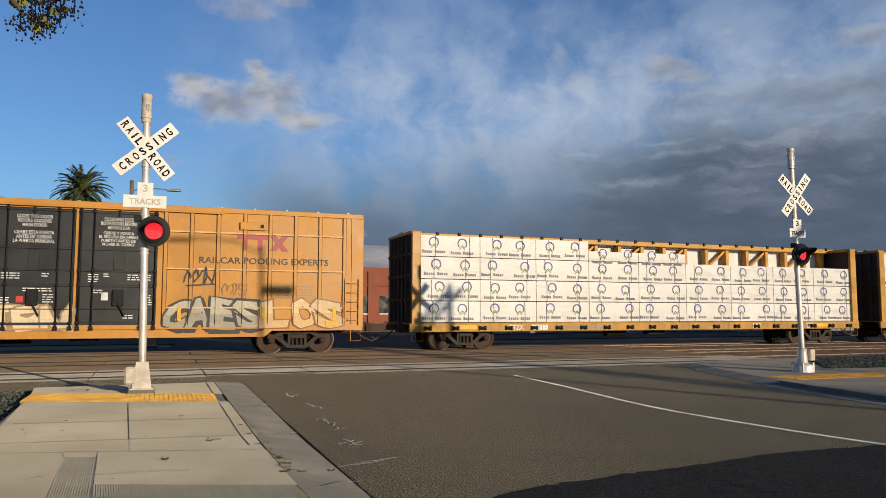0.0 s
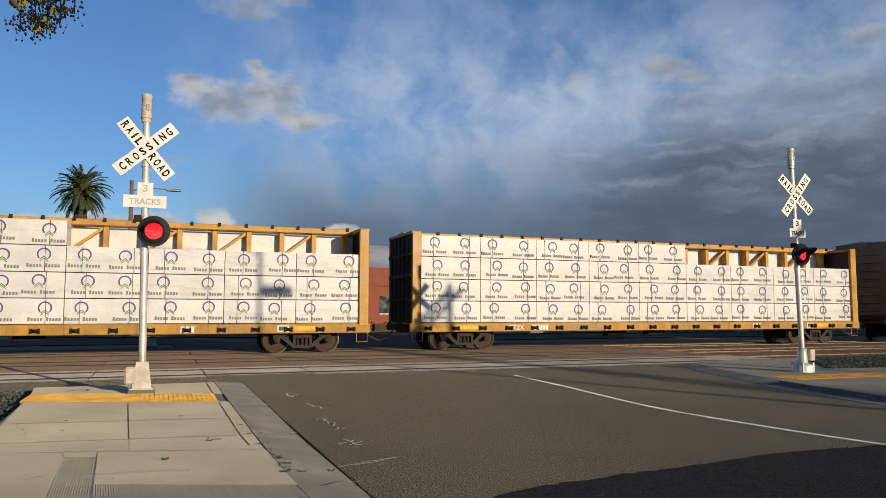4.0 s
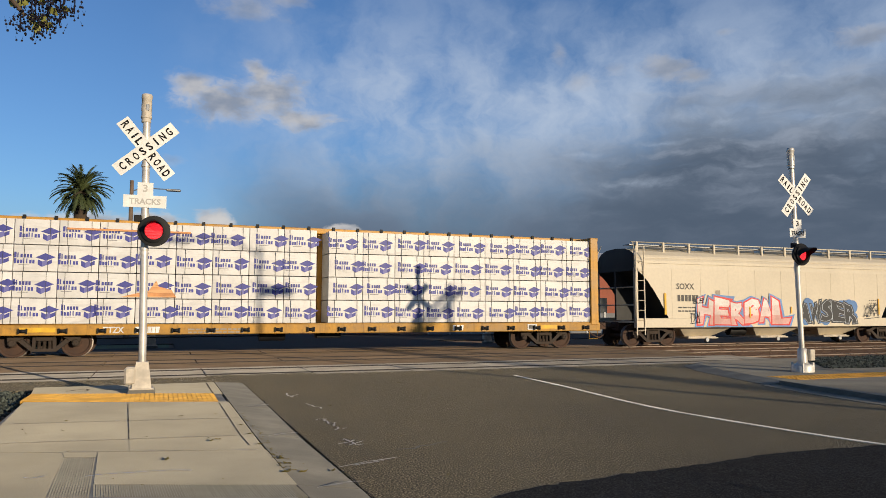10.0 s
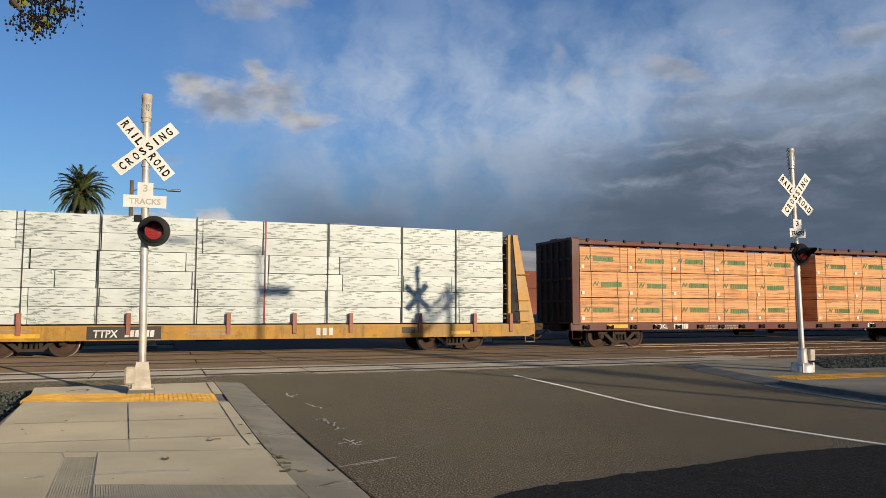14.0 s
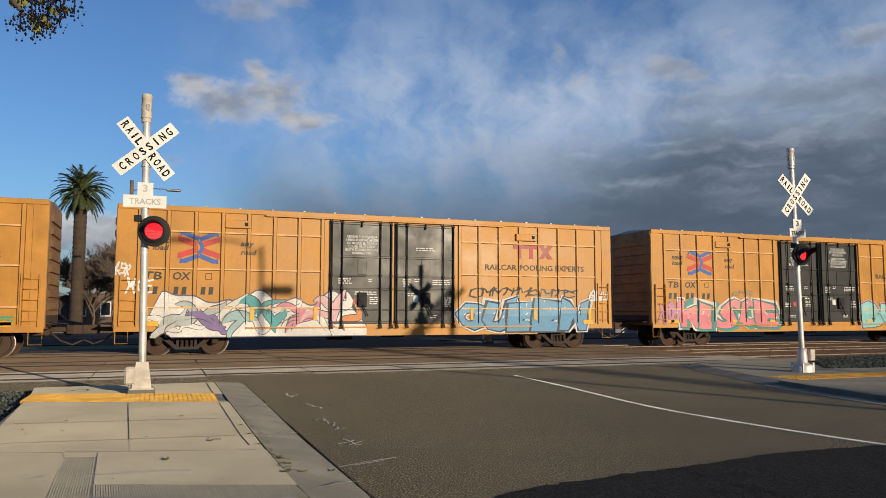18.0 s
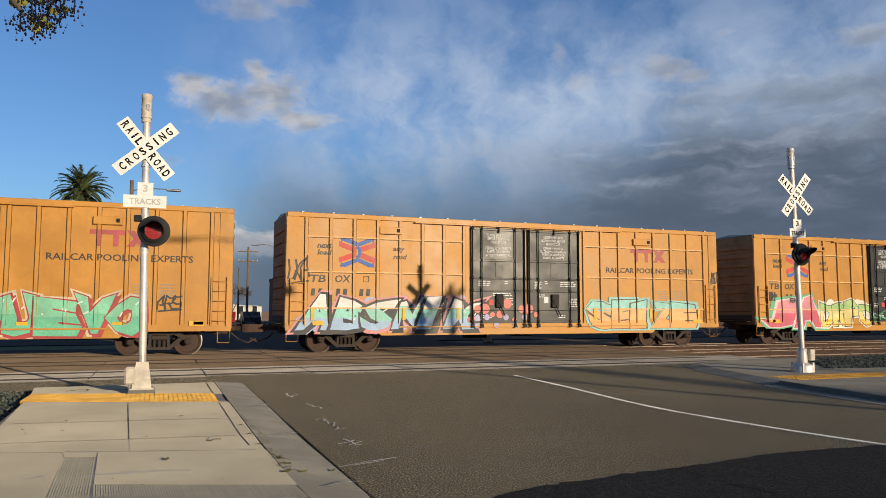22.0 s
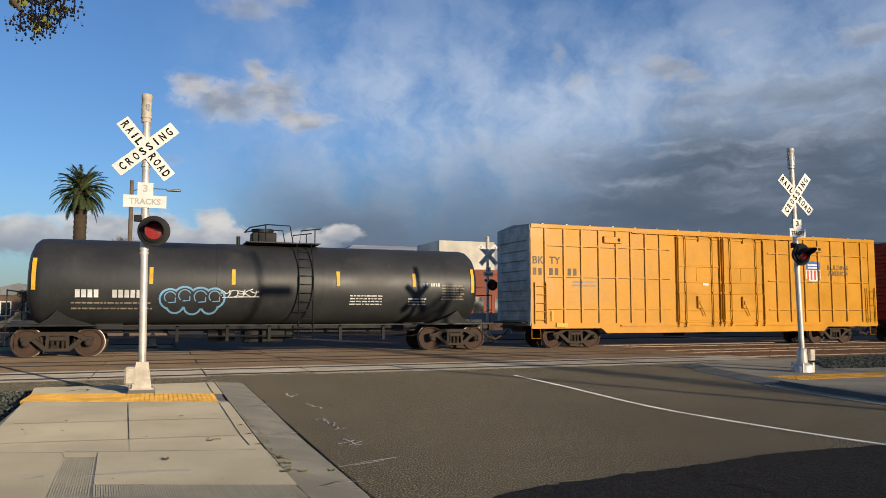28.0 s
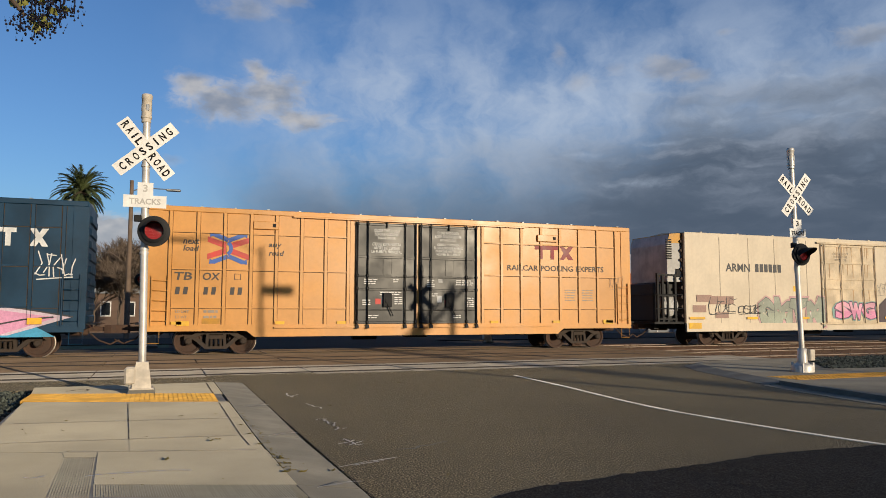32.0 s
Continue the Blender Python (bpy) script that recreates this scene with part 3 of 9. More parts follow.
GLYPHS = [[[(0, 0), (0, 1)], [(0, 1), (.5, .4)], [(.5, .4), (1, 1)], [(1, 1), (1, 0)]],
          [[(1, .95), (.1, 1)], [(.1, 1), (0, .55)], [(0, .55), (1, .5)], [(1, .5), (.9, 0)], [(.9, 0), (0, .05)]],
          [[(0, 0), (0, 1)], [(0, 1), (.95, .9)], [(.95, .9), (.85, .5)], [(.85, .5), (.1, .5)], [(.3, .5), (1, 0)]],
          [[(0, 0), (.45, 1)], [(.45, 1), (1, 0)], [(.2, .35), (.85, .35)]],
          [[(1, 1), (0, .95)], [(0, .95), (.05, 0)], [(.05, 0), (1, .05)], [(.05, .5), (.8, .55)]],
          [[(0, 1), (.05, 0)], [(.05, 0), (.95, .05)], [(.95, .05), (1, 1)]],
          [[(0, 1), (1, .95)], [(.5, 1), (.45, 0)]],
          [[(0, 0), (.05, 1)], [(.05, 1), (.9, 0)], [(.9, 0), (1, 1)]],
          [[(0, 1), (0, 0)], [(1, 1), (.05, .5)], [(.05, .5), (1, 0)]],
          [[(.1, 0), (0, .9)], [(0, .9), (.9, 1)], [(.9, 1), (1, .1)], [(1, .1), (.1, 0)]]]


def leg(a, b, w0, w1, grow=0.0, flare=0.0):
    """One sharp-cornered limb of a sprayed letter."""
    d = math.hypot(b[0] - a[0], b[1] - a[1]) or 1e-6
    ux, uz = (b[0] - a[0]) / d, (b[1] - a[1]) / d
    nx, nz = -uz, ux
    e = w0 * 0.32 + grow
    p, q = (a[0] - ux * e, a[1] - uz * e), (b[0] + ux * e, b[1] + uz * e)
    u, v = w0 / 2 + grow, w1 / 2 + grow
    return [(p[0] - nx * u, p[1] - nz * u), (q[0] - nx * v + ux * flare, q[1] - nz * v + uz * flare), (q[0] + nx * v - ux * flare, q[1] + nz * v - uz * flare), (p[0] + nx * u, p[1] + nz * u)]


def tag_layers(x0, x1, z0, z1, letters, fill, outline, glow=None, high=None, seed=0, weight=0.4, back=None, low=None):
    """Sprayed lettering of no particular word: sharp fat limbs with an outline and a cast side, two-tone fill and glints."""
    rnd = random.Random(seed)
    glows, sides, backs = [], [], []
    w, h = (x1 - x0) / letters, z1 - z0
    line = 0.035 + 0.02 * h
    low = low or tuple(0.74 * c + 0.10 for c in fill)
    split = z0 + h * rnd.uniform(0.38, 0.5)
    lean = rnd.uniform(-0.12, 0.18) * h
    stack = []
    for k in range(letters):
        fills, lows, lines, highs = [], [], [], []
        cx = x0 + w * (k + 0.5)
        t = weight * min(w, h * 0.8) * rnd.uniform(0.62, 0.82)
        half = w * 0.56 - t * 0.2
        top, bottom = z1 - t * 0.55 - rnd.uniform(0, .14) * h, z0 + t * 0.5 + rnd.uniform(0, .08) * h
        place = lambda p: (cx - half + p[0] * 2 * half + (p[1] - .5) * lean + rnd.uniform(-.05, .05) * w, bottom + p[1] * (top - bottom) + rnd.uniform(-.05, .05) * h)
        for a, b in rnd.choice(GLYPHS):
            a, b = place(a), place(b)
            d = math.hypot(b[0] - a[0], b[1] - a[1])
            bow = rnd.uniform(-.22, .22) * d
            nx, nz = -(b[1] - a[1]) / d, (b[0] - a[0]) / d
            wa, wb, fl = t * rnd.uniform(.7, 1.25), t * rnd.uniform(.7, 1.35), rnd.uniform(-.4, .4) * t
            way = [(a[0] + (b[0] - a[0]) * u + nx * bow * 4 * u * (1 - u), a[1] + (b[1] - a[1]) * u + nz * bow * 4 * u * (1 - u)) for u in (0, .35, .68, 1)]
            for i in range(3):
                u, v = wa + (wb - wa) * i / 3, wa + (wb - wa) * (i + 1) / 3
                last = fl if i == 2 else 0.0
                body = leg(way[i], way[i + 1], u, v, 0.0, last)
                fills.append(body)
                lines.append(leg(way[i], way[i + 1], u, v, line, last))
                if not glow:
                    sides.append([(x + 0.10 * h, z - 0.07 * h) for x, z in leg(way[i], way[i + 1], u, v, line * 0.8, last)])
                else:
                    glows.append(leg(way[i], way[i + 1], u, v, line + 0.09 * h, last))
                part_low = cut_high(body, z0 - 9, split + rnd.uniform(-.03, .03) * h)
                if len(part_low) > 2:
                    lows.append(part_low)
            if high and rnd.random() < 0.8:
                o = t * 0.24
                highs += stroke([(x - o * .8, z + o * .6) for x, z in way[1:3]], t * 0.1)
        for i in range(3):
            if rnd.random() < .4:
                lows += disc(cx + rnd.uniform(-.4, .4) * w, rnd.uniform(z0 + .2 * h, z1 - .3 * h), h * rnd.uniform(.02, .045), 8)
        stack += [(lines, spray(*outline)), (fills, spray(*fill)), (lows, spray(*low)), (highs, spray(*(high or low)))]
        if back:
            for i in range(6):
                backs += disc(cx + rnd.uniform(-.6, .6) * w, rnd.uniform(z0 + h * .15, z1 - h * .12), h * rnd.uniform(.16, .32), 10)
    lay = []
    if back:
        lay.append((backs, spray(*back)))
    if glow:
        lay.append((glows, spray(*glow)))
    dark = tuple(0.3 * c for c in outline) if sum(outline) > 0.9 else outline
    lay += [(sides, spray(*dark))] + stack
    out = []
    for shapes, m in lay:
        kept = [cut_high(s, z0 - 0.03, z1 + 0.22) for s in shapes]
        out.append(([s for s in kept if len(s) > 2], m))
    return out


def flowing(cx, cz, length, angle, bow, turns, width, n=9):
    """Triangles of one tapered band that winds about a straight line."""
    ca, sa = math.cos(angle), math.sin(angle)
    left, right = [], []
    for i in range(n + 1):
        u = i / n
        along, off = length * (u - .5), bow * math.sin(6.28 * turns * u)
        half = width / 2 * max(.06, math.sin(3.14 * u)) ** .7
        slope = math.atan2(bow * 6.28 * turns * math.cos(6.28 * turns * u), length)
        for side, s in ((left, 1), (right, -1)):
            x, z = along - s * half * math.sin(slope), off + s * half * math.cos(slope)
            side.append((cx + x * ca - z * sa, cz + x * sa + z * ca))
    out = []
    for i in range(n):
        out += [[left[i], right[i], right[i + 1]], [left[i], right[i + 1], left[i + 1]]]
    return out


def swirls(x0, x1, z0, z1, base, edge, colours, seed, bands=26, top=None):
    """A tangled sprayed piece that cannot be read: one ragged body in a dark rim, filled with winding bands whose colours change along it."""
    rnd = random.Random(seed)
    h, w = z1 - z0, x1 - x0
    phase = [rnd.uniform(0, 6.28) for _ in range(4)]

    def crest(x):
        u = (x - x0) / w
        saw = abs((u * 5.3 + phase[3]) % 1.0 - .5)
        ends = min(1.0, 9.0 * u + .35, 7.0 * (1 - u) + .25)
        return z0 + h * ends * (.80 + .10 * math.sin(17 * u + phase[0]) + .06 * math.sin(41 * u + phase[1]) + .22 * (saw - .25))

    def root(x):
        u = (x - x0) / w
        return z0 + h * max(0.0, .05 * math.sin(23 * u + phase[2]) + .42 * (.10 - u) / .10)
    body, rim, n = [], [], 70
    for i in range(n):
        a, b = x0 + w * i / n, x0 + w * (i + 1) / n
        body.append([(a, root(a)), (b, root(b)), (b, crest(b)), (a, crest(a))])
        rim.append([(a, root(a) - .03), (b, root(b) - .03), (b, crest(b) + .05), (a, crest(a) + .05)])
    rim.append([(x0 - .06, root(x0) - .02), (x0, root(x0) - .03), (x0, crest(x0) + .05), (x0 - .06, crest(x0) + .02)])
    lay = [(rim, spray(*(top or edge))), (body, spray(*base))]
    groups, inks = {}, []
    for k in range(bands):
        u = (k + rnd.uniform(0, 1)) / bands
        length, width = h * rnd.uniform(.5, 1.1), h * rnd.uniform(.08, .22)
        cx = x0 + .06 * w + .88 * w * u
        cz = z0 + (crest(cx) - z0) * rnd.uniform(.22, .78)
        angle, bow, turns = rnd.choice((-.5, -.2, .15, .9, 1.2)) + rnd.uniform(-.25, .25), h * rnd.uniform(.06, .16), rnd.uniform(.6, 1.1)
        painted = k % 4 != 0
        inks += flowing(cx, cz, length * 1.05, angle, bow, turns, width + (.065 if painted else .04))
        colour = colours[min(len(colours) - 1, max(0, int(u * len(colours) + rnd.uniform(-.7, .7))))]
        groups.setdefault(colour if painted else base, []).extend(flowing(cx, cz, length, angle, bow, turns, width))
    lines = []
    for k in range(bands // 2):
        cx = rnd.uniform(x0 + .06 * w, x1 - .06 * w)
        lines += flowing(cx, z0 + (crest(cx) - z0) * rnd.uniform(.2, .8), h * rnd.uniform(.3, .6), rnd.uniform(-.6, 1.2), h * rnd.uniform(.04, .1), rnd.uniform(.4, .8), .035, 5)
    lay += [(inks, spray(*edge))] + [(v, spray(*c)) for c, v in groups.items()] + [(lines, spray(*edge))]
    return [([t for t in (cut_high(p, z0 - .03, z1 + .15) for p in tris) if len(t) > 2], m) for tris, m in lay]


FONT = {}


def fat_letter(letter, bold):
    """Triangles of one capital of the built-in font, swollen by bold, in a unit box of the plain letter."""
    if (letter, bold) not in FONT:
        out = []
        for b in (0.0, bold):
            curve = bpy.data.curves.new("words", "FONT")
            curve.body, curve.size, curve.offset, curve.resolution_u = letter, 1.0, b, 2
            ob = bpy.data.objects.new("words", curve)
            mesh = bpy.data.meshes.new_from_object(ob)
            mesh.calc_loop_triangles()
            co = [(v.co.x, v.co.y) for v in mesh.vertices]
            out.append([[co[i] for i in t.vertices] for t in mesh.loop_triangles])
            bpy.data.objects.remove(ob)
            bpy.data.curves.remove(curve)
            bpy.data.meshes.remove(mesh)
        xs, zs = [p[0] for t in out[0] for p in t], [p[1] for t in out[0] for p in t]
        wide = max(0.3, max(xs) - min(xs))
        FONT[letter, bold] = [[((x - min(xs)) / wide, (z - min(zs)) / (max(zs) - min(zs))) for x, z in t] for t in out[1]]
    return FONT[letter, bold]


def piece(word, x0, x1, z0, z1, bands, outline, rim=None, back=None, high=None, seed=0, fat=0.055, line=0.03, lean=0.0, wave=0.10, cast=None):
    """A sprayed word of swollen letters that lean on one another. bands: fill colours from the bottom up."""
    rnd = random.Random(seed)
    n, h = len(word), z1 - z0
    w = (x1 - x0) / n
    backs, rims, casts, stack = [], [], [], []
    phase = rnd.uniform(0, 6.28)
    for k, letter in enumerate(word):
        lo, hi = z0 + h * (0.11 + rnd.uniform(0, .07)), z1 - h * (0.10 + rnd.uniform(0, .09))
        a, b = x0 + w * (k + 0.10 - rnd.uniform(0, .05)), x0 + w * (k + 0.90 + rnd.uniform(0, .06))
        tilt = lean * h + rnd.uniform(-.08, .08) * w
        bulge = rnd.uniform(-.10, .10)

        def place(p):
            u, v = p
            x = a + (b - a) * (u + bulge * math.sin(3.14 * max(0, min(1, v))) * (u - .5)) + tilt * (v - .5)
            x += wave * w * math.sin(5.0 * v + phase + k)
            return (x, lo + (hi - lo) * v + wave * 0.6 * h * math.sin(3.2 * u + phase + 1.7 * k) * (0.3 + v))
        body = [[place(p) for p in t] for t in fat_letter(letter, fat)]
        edge = [[place(p) for p in t] for t in fat_letter(letter, fat + line)]
        stack.append((edge, spray(*outline)))
        zs = [p[1] for t in body for p in t]
        low, top = min(zs), max(zs)
        for j, colour in enumerate(bands):
            cut_at = low + (top - low) * (j / len(bands) + (rnd.uniform(-.05, .05) if j else -.2))
            got = [cut_high(t, cut_at, 99.0) for t in body]
            stack.append(([t for t in got if len(t) > 2], spray(*colour)))
        if high:
            shine = []
            for _ in range(3):
                u, v = rnd.uniform(.05, .9), rnd.uniform(.35, .95)
                shine += stroke([place((u, v)), place((u + rnd.uniform(-.02, .1), v + rnd.uniform(.03, .1)))], .022 * h + .012)
            stack.append((shine, spray(*high)))
        if rim:
            rims += [[place(p) for p in t] for t in fat_letter(letter, fat + line + 0.045)]
        if cast:
            casts += [[(x + .07 * h, z - .06 * h) for x, z in t] for t in edge]
        if back:
            for _ in range(5):
                backs += disc(a + rnd.uniform(-.1, 1.1) * (b - a), rnd.uniform(z0 + h * .2, z1 - h * .15), h * rnd.uniform(.14, .26), 10)
    lay = []
    for shapes, colour in ((backs, back), (rims, rim), (casts, cast)):
        if colour:
            lay.append((shapes, spray(*colour)))
    out = []
    for shapes, m in lay + stack:
        kept = [cut_high(t, z0 - .03, z1 + .2) for t in shapes]
        out.append(([t for t in kept if len(t) > 2], m))
    return out


def scrawl(x0, x1, z0, z1, colour, seed, turns=9, weight=0.035):
    """A thin hand-drawn tag of crowded, slanting strokes."""
    rnd = random.Random(seed)
    n = max(3, int(turns * 0.6))
    w, h = (x1 - x0) / n, z1 - z0
    tris = []
    for k in range(n):
        a, lift, size = x0 + w * (k + rnd.uniform(-.12, .12)), rnd.uniform(0, .16) * h, rnd.uniform(.72, 1.0) * h
        place = lambda p: (a + (p[0] * 1.05 + .22 * (p[1] - .5)) * w, z0 + lift + p[1] * (size - lift))
        for leg_ends in rnd.choice(GLYPHS):
            (ax, az), (bx, bz) = [place((u + rnd.uniform(-.1, .1), v + rnd.uniform(-.08, .08))) for u, v in leg_ends]
            bow = rnd.uniform(-.22, .22)
            mid = ((ax + bx) / 2 - (bz - az) * bow, (az + bz) / 2 + (bx - ax) * bow)
            tris += stroke([(ax, az), mid, (bx, bz)], weight)
    if rnd.random() < .6:
        tris += stroke([(x0, z0 - h * .08), ((x0 + x1) / 2, z0 - h * .02), (x1, z0 + h * .03)], weight)
    return (tris, spray(*colour))


# ---- ground, street and tracks ----
TRACKS_Y = (18.9, 23.1, 27.385)
GAUGE = 0.76


def build_ground():
    g = Shape().add([(-900, -900, -0.06), (900, -900, -0.06), (900, 2500, -0.06), (-900, 2500, -0.06)], [(0, 1, 2, 3)])
    tagged(part("ground", g, DIRT_GROUND), "brown dirt ground beside the tracks", "ground", kind="structure")
    # street: one slab that flares beside the crossing
    street = Shape().prism([(1.62, -30), (1.62, 15.6), (-14, 15.7), (-14, 17.85), (17, 17.85), (14.4, 16.9), (12.7, 15.0), (11.7, 11.6), (11.15, 9.2), (11.0, 6.0), (11.0, -30)], "z", -0.3, 0.0)
    tagged(part("road", street, ASPHALT), "worn grey-brown asphalt street up to the rails", "road", kind="structure")
    far = Shape().prism([(-14, 29.2), (-14, 31), (0.6, 32), (0.6, 120), (13.2, 120), (13.2, 32), (17, 31), (17, 29.2)], "z", -0.3, -0.004)
    tagged(part("road_beyond", far, SHADED_ASPHALT), "asphalt street beyond the railway", "road", kind="structure")
    cross = Shape().box(-160, 160, 36, 44, -0.3, -0.012)
    tagged(part("side_road", cross, SHADED_ASPHALT), "asphalt side road beyond the railway", "road", kind="structure")
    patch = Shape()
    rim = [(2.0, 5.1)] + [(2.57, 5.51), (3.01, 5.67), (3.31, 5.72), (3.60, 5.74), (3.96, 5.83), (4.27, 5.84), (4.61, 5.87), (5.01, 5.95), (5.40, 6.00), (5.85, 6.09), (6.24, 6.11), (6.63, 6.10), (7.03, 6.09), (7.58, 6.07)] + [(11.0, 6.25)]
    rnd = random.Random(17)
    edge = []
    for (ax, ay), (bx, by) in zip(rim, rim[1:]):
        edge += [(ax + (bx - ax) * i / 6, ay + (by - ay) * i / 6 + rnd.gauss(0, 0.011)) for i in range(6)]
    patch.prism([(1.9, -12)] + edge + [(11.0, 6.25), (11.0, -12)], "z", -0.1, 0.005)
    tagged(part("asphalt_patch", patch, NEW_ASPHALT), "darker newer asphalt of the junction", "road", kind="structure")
    line = Shape()
    way = [(7.68, 15.50), (7.49, 12.91), (7.22, 10.60), (7.16, 9.76), (7.15, 9.07), (7.25, 8.03), (7.36, 7.19), (7.49, 6.49), (7.58, 6.07)]
    for (ax, ay), (bx, by) in zip(way, way[1:]):
        line.prism([(ax - 0.045, ay), (bx - 0.045, by), (bx + 0.045, by), (ax + 0.045, ay)], "z", -0.01, 0.006)
    tagged(part("lane_line", line, ROAD_PAINT), "worn white painted lane line", "road marking", kind="structure")
    verge = Shape().add([(-60, 30.2, -0.03), (0.4, 30.8, -0.03), (0.4, 35.5, -0.03), (-60, 35.5, -0.03)], [(0, 1, 2, 3)])
    tagged(part("verge", verge, GRASS), "green grass verge behind the railway", "grass", kind="structure")
    return patch


build_ground()


def build_tracks():
    for y in TRACKS_Y:
        for s in (-1, 1):
            rail = Shape()
            c = y + s * GAUGE
            rail.box(-150, 150, c - 0.036, c + 0.036, -0.04, 0.0, 0).box(-150, 150, c - 0.009, c + 0.009, -0.13, -0.04, 1).box(-150, 150, c - 0.07, c + 0.07, -0.15, -0.13, 1)
            tagged(part("rail", rail, (STEEL, RUSTY)), "steel rail with a bright worn head", "rail", kind="structure")
    # filler between and beside the rails, and concrete panels in the street
    fill = Shape()
    prev = 17.85
    for y in TRACKS_Y:
        fill.box(-14, 17, prev, y - GAUGE - 0.09, -0.3, -0.006)
        prev = y + GAUGE + 0.09
    fill.box(-14, 17, prev, 29.25, -0.3, -0.006)
    tagged(part("crossing_fill", fill, RUBBER), "brown worn asphalt between the tracks", "road", kind="structure")
    bed = thing("crossing_surface", "weathered concrete crossing panels between the rails", "crossing panel", kind="structure")
    rnd = random.Random(4)
    for k, y in enumerate(TRACKS_Y):
        for a, b in ((y - GAUGE + 0.09, y + GAUGE - 0.06), (y - GAUGE - 0.62, y - GAUGE - 0.05), (y + GAUGE + 0.05, y + GAUGE + 0.62)):
            x = -13.6
            while x < 16.5:
                s = Shape().box(x, x + 2.42, a, b, -0.2, -0.004 + rnd.uniform(0.003, 0.008), bevel=0.012)
                part("panel", s, PANEL if k == 0 else RUBBER, bed)
                x += 2.44
    for y in TRACKS_Y:
        for c in (y - GAUGE, y + GAUGE):
            for a, b in ((c - 0.17, c - 0.04), (c + 0.04, c + 0.13)):
                part("rail_seal", Shape().box(-13.6, 16.5, a, b, -0.1, 0.0055), RAIL_SEAL, bed, "black rubber seal along the rail")
    earth = Shape()
    prev = 17.85
    for y in TRACKS_Y:
        for c in (y - GAUGE, y + GAUGE):
            earth.box(-150, -14, prev, c - 0.075, -0.3, -0.03).box(17, 150, prev, c - 0.075, -0.3, -0.03)
            prev = c + 0.075
    earth.box(-150, -14, prev, 29.6, -0.3, -0.03).box(17, 150, prev, 29.6, -0.3, -0.03)
    tagged(part("track_bed", earth, TRACK_DIRT), "rust-brown packed dirt of the track bed", "track bed", kind="structure")
    # ballast and sleepers outside the street
    ties = Shape()
    for y in TRACKS_Y:
        for side in (-1, 1):
            x0 = -14.3 if side < 0 else 17.3
            for i in range(150):
                if (i * 7 + side) % 5:
                    continue
                x = x0 + side * i * 0.52
                ties.box(x - 0.11, x + 0.11, y - 1.3, y + 1.3, -0.3, -0.022)
    tagged(part("sleepers", ties, WOOD_POLE), "rows of dark timber sleepers in the ballast", "sleeper", kind="stuff")


build_tracks()


def stone_mesh(rnd, r):
    bm = bmesh.new()
    bmesh.ops.create_icosphere(bm, subdivisions=1, radius=r)
    for v in bm.verts:
        v.co *= rnd.uniform(0.65, 1.25)
    bm.verts.index_update()
    out = ([v.co.copy() for v in bm.verts], [[v.index for v in f.verts] for f in bm.faces])
    bm.free()
    return out


def build_gravel():
    rnd = random.Random(9)
    kinds = [stone_mesh(rnd, 0.04) for _ in range(10)]
    def heap(name, label, spots, mat, size):
        s = Shape()
        for x, y, z in spots:
            v, f = rnd.choice(kinds)
            k, a = size * rnd.uniform(0.6, 1.35), rnd.uniform(0, 6.28)
            ca, sa = math.cos(a) * k, math.sin(a) * k
            s.add([(x + p.x * ca - p.y * sa, y + p.x * sa + p.y * ca, z + p.z * k) for p in v], f)
        tagged(part(name, s, mat), label, "gravel", kind="stuff")
    east = [(rnd.uniform(15.6, 30.0), rnd.uniform(13.8, 17.3), 0) for _ in range(21000)]
    east = [p for p in east if p[0] - 15.6 > (p[1] - 14.1) * 0.85]
    east = [(x, y, 0.02 + rnd.uniform(-0.05, 0.07) + 0.05 * math.exp(-((y - 15.6) / 1.2) ** 2)) for x, y, z in east]
    heap("ballast_heap", "grey-green crushed stone ballast beside the pavement", east, GRAVEL, 0.72)
    west = [(rnd.uniform(-3.6, -2.02), rnd.uniform(8.5, 15.4), rnd.uniform(-0.06, 0.02)) for _ in range(4200)]
    west = [p for p in west if p[0] < -1.76 - 0.062 * (p[1] - 10.0)]
    heap("gravel_strip", "grey gravel beside the pavement edge", west, GRAVEL, 0.6)
    beds = [(rnd.uniform(17.2, 45.0), rnd.uniform(17.3, 29.2), rnd.uniform(-0.05, -0.03)) for _ in range(6000)]
    beds += [(rnd.uniform(-22.0, -14.2), rnd.uniform(17.3, 29.2), rnd.uniform(-0.05, -0.03)) for _ in range(3000)]
    heap("track_ballast", "rust-stained track ballast between the sleepers", beds, RUSTY_STONE, 0.7)


RUSTY_STONE = material("rusty_ballast", (0.13, 0.075, 0.045), 0.95, dirt=0.4, grain=6.0, fine=40.0, relief=0.4)
build_gravel()


# ---- pavements ----
def inset(corners, gap):
    cx, cy = sum(p[0] for p in corners) / len(corners), sum(p[1] for p in corners) / len(corners)
    return [(x + gap * (1 if cx > x else -1), y + gap * (1 if cy > y else -1)) for x, y in corners]


